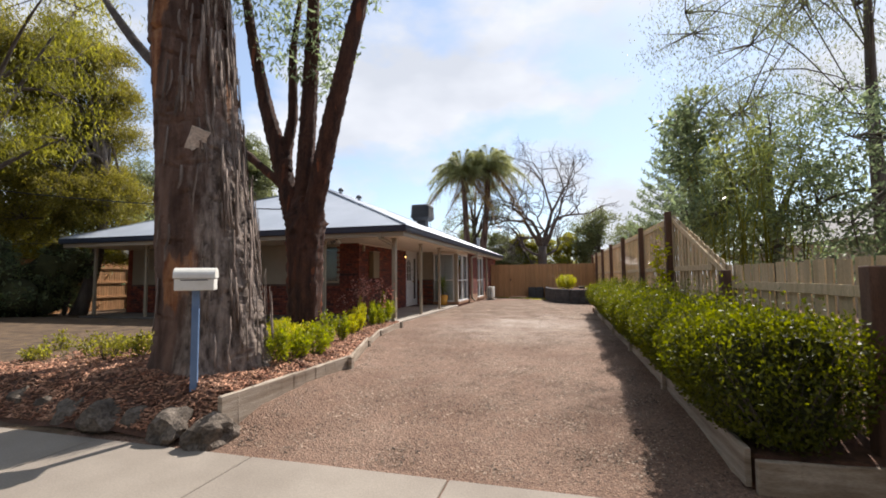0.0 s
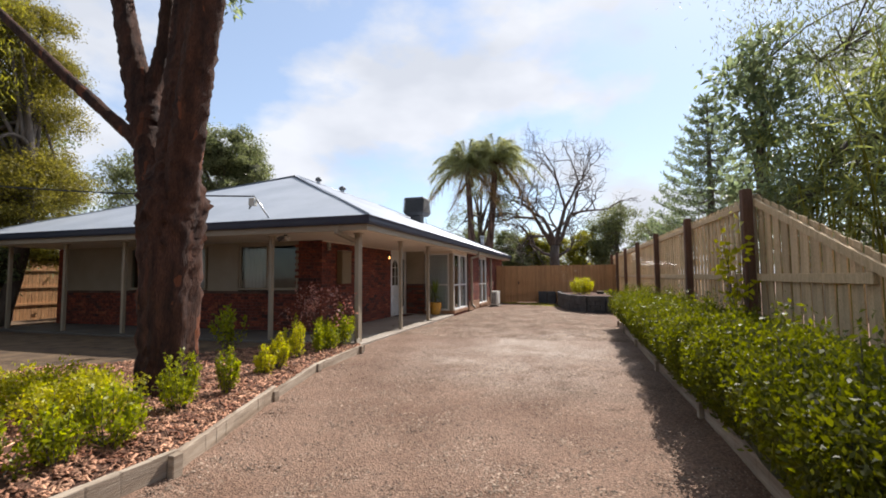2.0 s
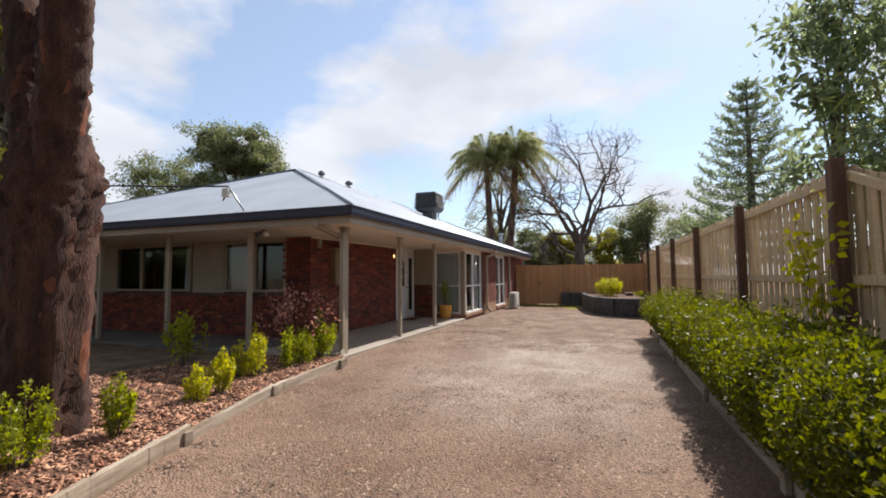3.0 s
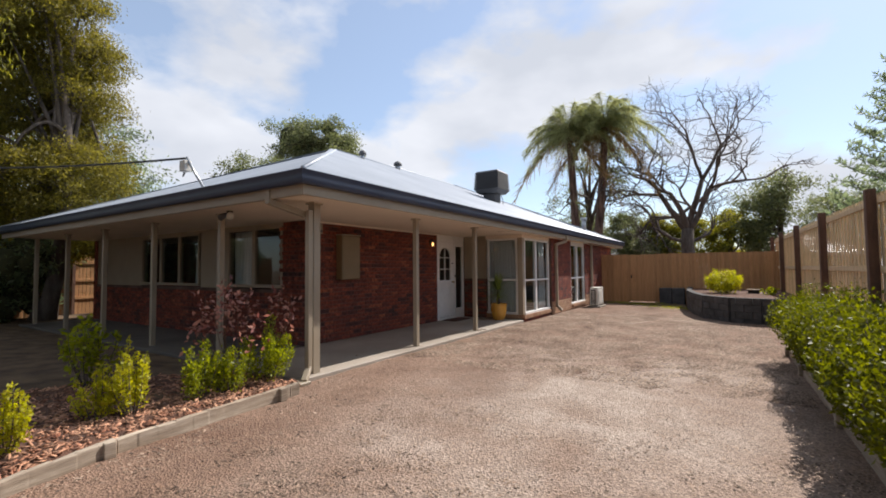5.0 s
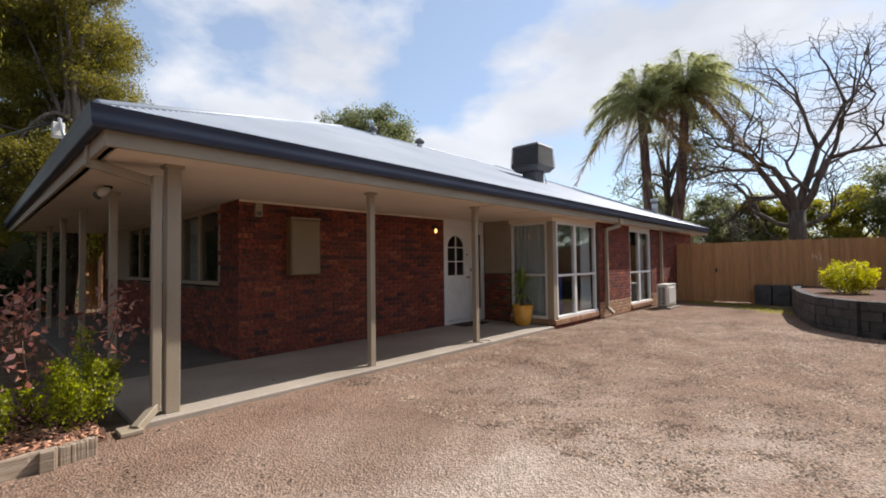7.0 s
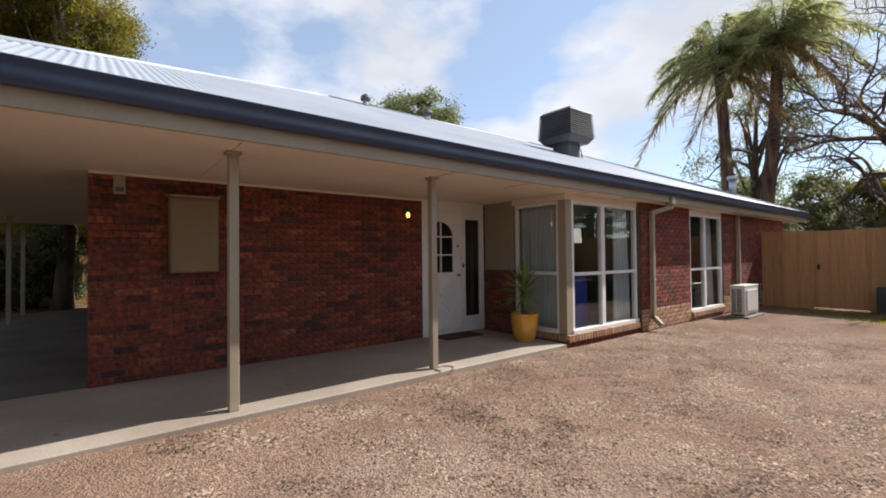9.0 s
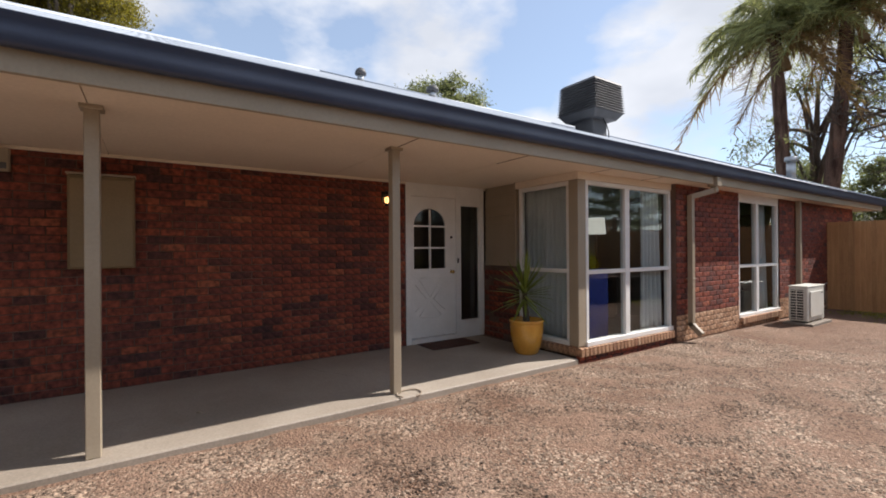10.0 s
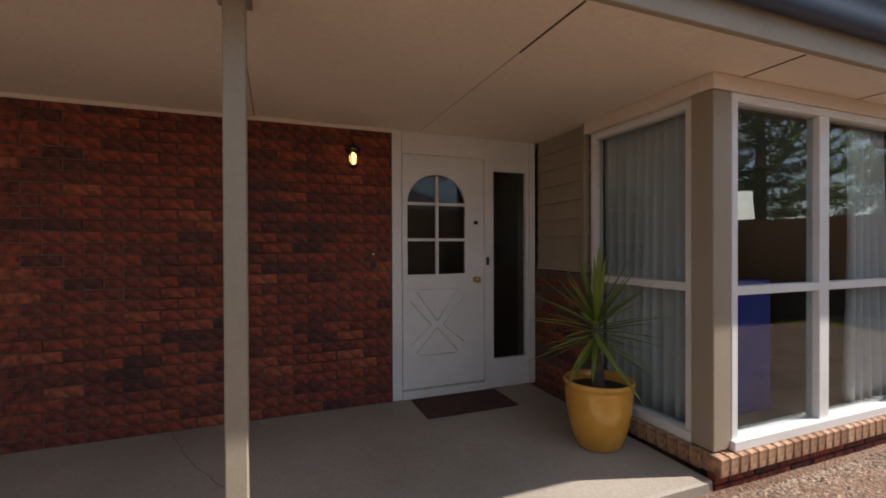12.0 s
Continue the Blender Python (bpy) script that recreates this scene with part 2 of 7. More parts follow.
def brickmat(name="red_brick", tones=None):
    """Fired clay: each brick its own tone, from near black through plum to orange."""
    m, n, l, b = nodes_of(name)
    oi, gi, ad, fr = n.new("ShaderNodeObjectInfo"), n.new("ShaderNodeNewGeometry"), n.new("ShaderNodeMath"), n.new("ShaderNodeMath")
    ad.operation, fr.operation = "ADD", "FRACT"
    l.new(oi.outputs["Random"], ad.inputs[0])
    l.new(gi.outputs["Random Per Island"], ad.inputs[1])
    l.new(ad.outputs[0], fr.inputs[0])
    ra = n.new("ShaderNodeValToRGB")
    e = ra.color_ramp.elements
    e[0].color, e[1].color = (0.055, 0.021, 0.019, 1), (0.27, 0.078, 0.036, 1)
    for p, c in ((0.15, (0.12, 0.03, 0.02, 1)), (0.55, (0.168, 0.036, 0.02, 1)), (0.92, (0.212, 0.048, 0.024, 1))):
        e.new(p).color = c
    if tones:
        for q, c in zip(sorted(e, key=lambda w: w.position), tones):
            q.color = (*c, 1)
    l.new(fr.outputs[0], ra.inputs["Fac"])
    tc, no = n.new("ShaderNodeTexCoord"), n.new("ShaderNodeTexNoise")
    no.inputs["Scale"].default_value, no.inputs["Detail"].default_value = 17, 8
    l.new(tc.outputs["Object"], no.inputs["Vector"])
    mr, hs = n.new("ShaderNodeMapRange"), n.new("ShaderNodeHueSaturation")
    mr.inputs["From Min"].default_value, mr.inputs["From Max"].default_value = 0.3, 0.7
    mr.inputs["To Min"].default_value, mr.inputs["To Max"].default_value = 0.35, 1.75
    l.new(no.outputs["Fac"], mr.inputs["Value"])
    l.new(mr.outputs["Result"], hs.inputs["Value"])
    l.new(ra.outputs["Color"], hs.inputs["Color"])
    l.new(hs.outputs["Color"], b.inputs["Base Color"])
    bp = n.new("ShaderNodeBump")
    bp.inputs["Strength"].default_value, bp.inputs["Distance"].default_value = 0.5, 0.006
    f = n.new("ShaderNodeTexNoise")
    f.inputs["Scale"].default_value, f.inputs["Detail"].default_value = 90, 4
    l.new(tc.outputs["Object"], f.inputs["Vector"])
    l.new(f.outputs["Fac"], bp.inputs["Height"])
    l.new(bp.outputs["Normal"], b.inputs["Normal"])
    b.inputs["Roughness"].default_value = 0.8
    return m


GROUND = groundmat()
BRICK = brickmat()
TAN_BRICK = brickmat("tan_brick", ((0.24, 0.12, 0.07), (0.3, 0.165, 0.095), (0.36, 0.205, 0.12), (0.4, 0.24, 0.145), (0.45, 0.3, 0.195)))
MORTAR = pmat("mortar", (0.06, 0.034, 0.026), (0.17, 0.105, 0.08), 1.6, 90, 0.95, 0.4)
CONCRETE = pmat("concrete", (0.21, 0.175, 0.14), (0.32, 0.275, 0.225), 0.9, 70, 0.85, 0.15, grain=0.12)
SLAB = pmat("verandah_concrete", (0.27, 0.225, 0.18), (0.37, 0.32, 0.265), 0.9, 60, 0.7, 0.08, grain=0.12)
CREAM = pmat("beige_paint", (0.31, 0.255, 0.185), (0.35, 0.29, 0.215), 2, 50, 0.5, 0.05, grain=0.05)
# darker copy of the verandah concrete, with the shade under the roof painted in
SLAB_SHADED = pmat("shaded_concrete", (0.09, 0.08, 0.07), (0.14, 0.125, 0.11), 1.2, 60, 0.8, 0.1, grain=0.15)
SOFFIT = pmat("cream_soffit", (0.74, 0.64, 0.52), (0.80, 0.70, 0.58), 1.0, 40, 0.6, 0.04, grain=0.05)
WHITE = pmat("white_paint", (0.72, 0.71, 0.69), (0.8, 0.79, 0.77), 3, 60, 0.4, 0.03, grain=0.05)
NAVY = pmat("slate_blue_gutter", (0.025, 0.036, 0.07), (0.036, 0.05, 0.09), 2, 60, 0.4, 0.03, 0.0, grain=0.05)
ROOFING = pmat("pale_steel_roof", (0.34, 0.38, 0.44), (0.42, 0.46, 0.52), 0.8, 30, 0.48, 0.03, 0.1, grain=0.05)
SLEEPER = pmat("weathered_sleeper", (0.22, 0.16, 0.11), (0.44, 0.365, 0.285), 3, 30, 0.9, 0.3, 0, (1, 0.25, 5), 0.15, grain=0.18)
PALING = pmat("pine_paling", (0.52, 0.375, 0.215), (0.66, 0.5, 0.31), 3, 50, 0.85, 0.35, 0, (6, 6, 0.6), 0.16)
PALING_FAR = pmat("orange_paling", (0.40, 0.20, 0.085), (0.50, 0.27, 0.12), 3, 50, 0.85, 0.35, 0, (6, 6, 0.6), 0.14)
POSTWOOD = pmat("dark_fence_post", (0.10, 0.055, 0.038), (0.17, 0.09, 0.06), 4, 50, 0.9, 0.5, 0, (4, 4, 0.6))
MULCH = pmat("bark_mulch", (0.06, 0.028, 0.018), (0.15, 0.07, 0.042), 9, 90, 0.95, 0.8)
CHIP = pmat("mulch_chip", (0.20, 0.075, 0.04), (0.52, 0.29, 0.18), 5, 60, 0.9, 0.3, 0, (1, 1, 1), 0.65)
BAMBOO_LEAF = leafmat("bamboo_leaf", (0.1, 0.12, 0.045), (0.30, 0.32, 0.11), 0.6, 0.35)
FLAKE = pmat("crushed_rock_flake", (0.13, 0.077, 0.05), (0.31, 0.232, 0.172), 1.4, 60, 0.95, 0.2, 0, (1, 1, 1), 0.85)
PEBBLE = pmat("crushed_rock", (0.16, 0.096, 0.063), (0.30, 0.228, 0.172), 1.0, 60, 0.95, 0.2, 0, (1, 1, 1), 0.75)
BARK = pmat("red_gum_bark", (0.03, 0.014, 0.01), (0.10, 0.043, 0.026), 2.5, 24, 0.95, 1.0, 0, (4, 4, 0.6), 0.0, ((0.20, 0.066, 0.03), 3.6, 0.85), grain=0.45)
STRINGY = pmat("stringy_bark", (0.05, 0.023, 0.015), (0.22, 0.14, 0.105), 1.6, 26, 0.95, 1.0, 0, (4, 4, 0.7), 0.0, ((0.27, 0.095, 0.04), 1.6, 0.82), grain=0.4)


def barkmat():
    """Flaking trunk: grey-brown outer bark, orange wood where plates have dropped, weathered grey on the sunny flank."""
    m, n, l, b = nodes_of("flaking_gum_bark")
    tc, mp, sx = n.new("ShaderNodeTexCoord"), n.new("ShaderNodeMapping"), n.new("ShaderNodeSeparateXYZ")
    mp.inputs["Scale"].default_value = (3.5, 3.5, 0.8)
    l.new(tc.outputs["Object"], mp.inputs["Vector"])
    l.new(tc.outputs["Object"], sx.inputs[0])

    def noise_ramp(scale, detail, p0, p1, a, c, src):
        q, r = n.new("ShaderNodeTexNoise"), n.new("ShaderNodeValToRGB")
        q.inputs["Scale"].default_value, q.inputs["Detail"].default_value = scale, detail
        l.new(src, q.inputs["Vector"])
        r.color_ramp.elements[0].position, r.color_ramp.elements[1].position = p0, p1
        r.color_ramp.elements[0].color, r.color_ramp.elements[1].color = (*a, 1), (*c, 1)
        l.new(q.outputs["Fac"], r.inputs["Fac"])
        return r.outputs["Color"], q

    def mixed(fac, a, c):
        x = n.new("ShaderNodeMix")
        x.data_type = "RGBA"
        for src, dst in ((fac, "Factor"), (a, "A"), (c, "B")):
            l.new(src, x.inputs[dst])
        return x.outputs["Result"]

    brown, _ = noise_ramp(1.8, 7, 0.34, 0.66, (0.06, 0.03, 0.02), (0.21, 0.125, 0.09), mp.outputs["Vector"])
    orange, _ = noise_ramp(3.5, 6, 0.35, 0.65, (0.2, 0.07, 0.03), (0.4, 0.19, 0.085), mp.outputs["Vector"])
    grey, _ = noise_ramp(4.5, 6, 0.35, 0.65, (0.07, 0.05, 0.04), (0.33, 0.26, 0.215), mp.outputs["Vector"])
    dropped, _ = noise_ramp(0.6, 3, 0.555, 0.585, (0, 0, 0), (1, 1, 1), mp.outputs["Vector"])
    flank, wob = n.new("ShaderNodeMapRange"), n.new("ShaderNodeMath")
    edge = n.new("ShaderNodeTexNoise")
    edge.inputs["Scale"].default_value, edge.inputs["Detail"].default_value = 2.5, 5.0
    l.new(mp.outputs["Vector"], edge.inputs["Vector"])
    wob.operation = "MULTIPLY_ADD"
    l.new(edge.outputs["Fac"], wob.inputs[0])
    wob.inputs[1].default_value = 0.5
    l.new(sx.outputs["X"], wob.inputs[2])
    flank.inputs["From Min"].default_value, flank.inputs["From Max"].default_value = -4.02, -3.84
    l.new(wob.outputs[0], flank.inputs["Value"])
    col = mixed(flank.outputs["Result"], mixed(dropped, brown, orange), grey)
    l.new(col, b.inputs["Base Color"])
    fine, bp = n.new("ShaderNodeTexNoise"), n.new("ShaderNodeBump")
    fine.inputs["Scale"].default_value, fine.inputs["Detail"].default_value = 22, 5
    l.new(mp.outputs["Vector"], fine.inputs["Vector"])
    bp.inputs["Strength"].default_value, bp.inputs["Distance"].default_value = 1.0, 0.025
    l.new(fine.outputs["Fac"], bp.inputs["Height"])
    l.new(bp.outputs["Normal"], b.inputs["Normal"])
    b.inputs["Roughness"].default_value = 0.95
    return m


FLAKING = barkmat()
SHAGGY = pmat("shaggy_grey_bark", (0.09, 0.06, 0.045), (0.30, 0.235, 0.195), 2.5, 26, 0.95, 0.9, 0, (4, 4, 0.5), 0.18)
PALEBARK = pmat("pale_bark", (0.45, 0.39, 0.34), (0.6, 0.54, 0.48), 6, 40, 0.9, 0.4)
GREYBARK = pmat("grey_bark", (0.07, 0.055, 0.045), (0.16, 0.13, 0.11), 2, 30, 0.95, 0.7, 0, (3, 3, 0.6))
STONE = pmat("garden_rock", (0.07, 0.055, 0.043), (0.22, 0.18, 0.145), 6, 40, 0.97, 0.9, spec=0.2, grain=0.4)
BLOCK = pmat("charcoal_block", (0.05, 0.048, 0.048), (0.09, 0.085, 0.083), 5, 50, 0.9, 0.5, 0, (1, 1, 1), 0.15)
BLUEPOST = pmat("blue_paint", (0.10, 0.17, 0.30), (0.14, 0.22, 0.36), 5, 60, 0.5, 0.1, grain=0.05)
MAILWHITE = pmat("mailbox_white", (0.68, 0.66, 0.60), (0.76, 0.74, 0.68), 5, 60, 0.45, 0.04, grain=0.05)
PLASTIC = pmat("grey_plastic", (0.075, 0.075, 0.08), (0.11, 0.11, 0.115), 3, 40, 0.6, 0.05, grain=0.05)
UNITWHITE = pmat("appliance_white", (0.62, 0.60, 0.54), (0.68, 0.66, 0.60), 3, 40, 0.45, 0.03, grain=0.05)
BLACK = pmat("black_metal", (0.012, 0.012, 0.012), (0.02, 0.02, 0.02), 3, 40, 0.4, 0.05)
# indoor dimness painted into one tone for floor, ceiling and walls
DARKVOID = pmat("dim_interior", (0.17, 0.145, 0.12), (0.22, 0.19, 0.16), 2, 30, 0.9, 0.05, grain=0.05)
BRASS = pmat("brass", (0.62, 0.42, 0.13), (0.7, 0.5, 0.18), 3, 30, 0.25, 0.02, 1.0, grain=0.05)
STEEL = pmat("galvanised_steel", (0.45, 0.46, 0.47), (0.55, 0.56, 0.57), 6, 40, 0.4, 0.03, 0.9, grain=0.05)
GLAZE = pmat("mustard_glaze", (0.58, 0.27, 0.035), (0.68, 0.36, 0.06), 5, 30, 0.22, 0.03, 0, (1, 1, 1), 0, None, 0.5, 0.4, grain=0.05)
SOIL = pmat("potting_soil", (0.025, 0.018, 0.013), (0.05, 0.035, 0.025), 20, 90, 0.95, 0.8)
MAT_RUG = pmat("coir_mat", (0.05, 0.022, 0.016), (0.10, 0.04, 0.028), 4, 200, 0.95, 0.8)
CURTAIN = pmat("curtain_cloth", (0.62, 0.61, 0.62), (0.72, 0.71, 0.72), 2, 120, 0.9, 0.1, grain=0.05)
BLUECLOTH = pmat("blue_cloth", (0.03, 0.05, 0.3), (0.045, 0.075, 0.4), 3, 150, 0.9, 0.2)
METERPAINT = pmat("ochre_beige_paint", (0.2, 0.14, 0.07), (0.24, 0.172, 0.09), 2, 50, 0.5, 0.05, grain=0.06)
# near-black olive that paints the shade inside foliage
INNER_SHADE = pmat("inner_shade", (0.035, 0.038, 0.014), (0.065, 0.068, 0.024), 8, 40, 0.95, 0.6)
SHADE = pmat("lamp_shade_cloth", (0.7, 0.68, 0.64), (0.76, 0.74, 0.7), 3, 150, 0.8, 0.05, grain=0.05)
TIMBER = pmat("dark_timber", (0.07, 0.035, 0.02), (0.13, 0.07, 0.04), 3, 40, 0.5, 0.1, 0, (5, 5, 0.5))
TILE = pmat("roof_tiles_grey", (0.09, 0.085, 0.085), (0.15, 0.14, 0.14), 4, 40, 0.8, 0.3)
SHADE_LIT = glowmat("lit_lamp_shade", (0.95, 0.9, 0.8), 0.45)
GLASS = glassmat("window_glass")
BULB = glowmat("warm_bulb", (1.0, 0.5, 0.16), 2.6)
HEDGE_LEAF = leafmat("hedge_leaf", (0.045, 0.054, 0.008), (0.155, 0.162, 0.02), 0.55, 0.5)
BOX_LEAF = leafmat("box_shrub_leaf", (0.12, 0.14, 0.014), (0.33, 0.35, 0.035), 0.58, 0.4)
LIME_LEAF = leafmat("lime_leaf", (0.27, 0.275, 0.015), (0.50, 0.46, 0.04), 0.5, 0.45)
GUM_LEAF = leafmat("gum_leaf", (0.08, 0.095, 0.045), (0.22, 0.235, 0.11), 0.55, 0.45)
OLIVE_LEAF = leafmat("olive_leaf", (0.10, 0.1, 0.02), (0.33, 0.31, 0.06), 0.6, 0.5)
CYPRESS_LEAF = leafmat("cypress_leaf", (0.085, 0.078, 0.018), (0.27, 0.235, 0.055), 0.6, 0.5)
DARK_LEAF = leafmat("dark_leaf", (0.085, 0.112, 0.066), (0.25, 0.29, 0.16), 0.62, 0.45)
RED_LEAF = leafmat("copper_leaf", (0.17, 0.05, 0.045), (0.6, 0.32, 0.25), 0.35, 0.4)
PALM_LEAF = leafmat("palm_leaf", (0.14, 0.155, 0.08), (0.34, 0.34, 0.17), 0.65, 0.4)
DRY_LEAF = leafmat("dry_frond", (0.20, 0.13, 0.06), (0.34, 0.23, 0.11), 0.3, 0.7)
YUCCA_LEAF = leafmat("yucca_leaf", (0.10, 0.15, 0.03), (0.28, 0.34, 0.08), 0.3, 0.35)

# ---- builders ----


def part(name, bm, material, parent=None, label="", smooth=False):
    """Links a bmesh as one mesh object, under parent if one is given."""
    me = bpy.data.meshes.new(name)
    bm.to_mesh(me)
    bm.free()
    me.materials.append(material)
    if smooth:
        me.shade_smooth()
    ob = new(name, me)
    if parent:
        ob.parent = parent
    return tagged(ob, label)


def npart(name, verts, faces, material, parent=None, label="", smooth=False):
    """The same from arrays of corners and of faces with equal corner counts."""
    verts, faces = np.asarray(verts, dtype=np.float32), np.asarray(faces, dtype=np.int32)
    me = bpy.data.meshes.new(name)
    k = faces.shape[1]
    me.vertices.add(len(verts))
    me.vertices.foreach_set("co", verts.ravel())
    me.loops.add(faces.size)
    me.loops.foreach_set("vertex_index", faces.ravel())
    me.polygons.add(len(faces))
    me.polygons.foreach_set("loop_start", np.arange(0, faces.size, k, dtype=np.int32))
    me.polygons.foreach_set("loop_total", np.full(len(faces), k, dtype=np.int32))
    me.update(calc_edges=True)
    me.validate()
    me.materials.append(material)
    if smooth:
        me.shade_smooth()
    ob = new(name, me)
    if parent:
        ob.parent = parent
    return tagged(ob, label)


def thing(name, label, category, group="", kind=""):
    return tagged(new(name), label, category, group, kind)


def cube(bm, x0, x1, y0, y1, z0, z1, turn=None):
    m = Matrix.Translation(((x0 + x1) / 2, (y0 + y1) / 2, (z0 + z1) / 2)) @ Matrix.Diagonal((abs(x1 - x0), abs(y1 - y0), abs(z1 - z0), 1))
    if turn:
        m = turn @ m
    return bmesh.ops.create_cube(bm, size=1, matrix=m)["verts"]


def bevel(bm, w=0.006, seg=1):
    bmesh.ops.bevel(bm, geom=bm.edges[:], offset=w, segments=seg, affect="EDGES", profile=0.7)
    return bm


def box(name, x0, x1, y0, y1, z0, z1, material, parent=None, label="", w=0.006, turn=None):
    bm = bmesh.new()
    cube(bm, x0, x1, y0, y1, z0, z1, turn)
    if w:
        bevel(bm, w)
    return part(name, bm, material, parent, label)


def tube_arrays(path, radii, sides=8, wob=0.0, seed=0, ridges=0, closed=True):
    """A pipe along the points of path."""
    path, rng = np.asarray(path, float), np.random.RandomState(seed)
    k = len(path)
    radii = np.broadcast_to(np.asarray(radii, float), (k,))
    tang = np.gradient(path, axis=0)
    tang /= np.linalg.norm(tang, axis=1)[:, None] + 1e-9
    ref = np.array([1.0, 0.13, 0.0]) if abs(tang[0][2]) > 0.7 else np.array([0.0, 0.0, 1.0])
    u = np.cross(tang, ref)
    u /= np.linalg.norm(u, axis=1)[:, None] + 1e-9
    v = np.cross(tang, u)
    a = np.linspace(0, 2 * np.pi, sides, endpoint=False)
    r = radii[:, None] * (1 + wob * rng.randn(k, sides) + (ridges * np.sin(a * 7 + rng.rand() * 6)[None] if ridges else 0))
    pts = path[:, None] + r[..., None] * (np.cos(a)[None, :, None] * u[:, None] + np.sin(a)[None, :, None] * v[:, None])
    i, j = np.meshgrid(np.arange(k - 1), np.arange(sides), indexing="ij")
    j2 = (j + 1) % sides
    f = np.stack([i * sides + j, i * sides + j2, (i + 1) * sides + j2, (i + 1) * sides + j], -1).reshape(-1, 4)
    vs = pts.reshape(-1, 3)
    if closed:
        n0 = len(vs)
        vs = np.vstack([vs, path[:1], path[-1:]])
        jj = np.arange(0, sides - 1, 2)
        c0 = np.stack([np.full(len(jj), n0), (jj + 2) % sides, jj + 1, jj], -1)
        c1 = np.stack([np.full(len(jj), n0 + 1), (k - 1) * sides + jj, (k - 1) * sides + jj + 1, (k - 1) * sides + (jj + 2) % sides], -1)
        f = np.vstack([f, c0, c1])
    return vs, f


def joined(pieces):
    vs, fs, n = [], [], 0
    for v, f in pieces:
        vs.append(v)
        fs.append(np.asarray(f) + n)
        n += len(v)
    return np.vstack(vs), np.vstack(fs)


def tube(name, path, radii, material, parent=None, label="", sides=10, wob=0.0, seed=0):
    return npart(name, *tube_arrays(path, radii, sides, wob, seed), material, parent, label, True)


def curve_path(a, b, sag=0.0, n=7, bend=(0, 0, 0)):
    t = np.linspace(0, 1, n)[:, None]
    a, b = np.asarray(a, float), np.asarray(b, float)
    return a + (b - a) * t + 4 * t * (1 - t) * (np.asarray(bend, float) - [0, 0, sag])


def leaf_arrays(points, length, width, rng, droop=0.0, up=0.0, spread=0.3):
    """One folded leaf at each point."""
    n = len(points)
    d = rng.randn(n, 3)
    d /= np.linalg.norm(d, axis=1)[:, None]
    d[:, 2] += up - droop
    d /= np.linalg.norm(d, axis=1)[:, None]
    s = np.cross(d, rng.randn(n, 3))
    s /= np.linalg.norm(s, axis=1)[:, None] + 1e-9
    nrm = np.cross(d, s)
    ln = (length * (1 + spread * (rng.rand(n) - 0.5) * 2))[:, None]
    wd = ln * (width / length)
    base, tip = points, points + d * ln
    mid = points + d * ln * 0.45 + nrm * wd * 0.25
    v = np.stack([base, mid + s * wd / 2, tip, mid - s * wd / 2], 1).reshape(-1, 3)
    return v, np.arange(4 * n).reshape(n, 4)


def clump_points(centre, radius, n, rng, flat=0.75):
    p = rng.randn(n, 3)
    p /= np.linalg.norm(p, axis=1)[:, None]
    p *= (0.45 + 0.55 * rng.rand(n) ** 0.5)[:, None]
    return np.asarray(centre) + p * radius * np.array([1, 1, flat])


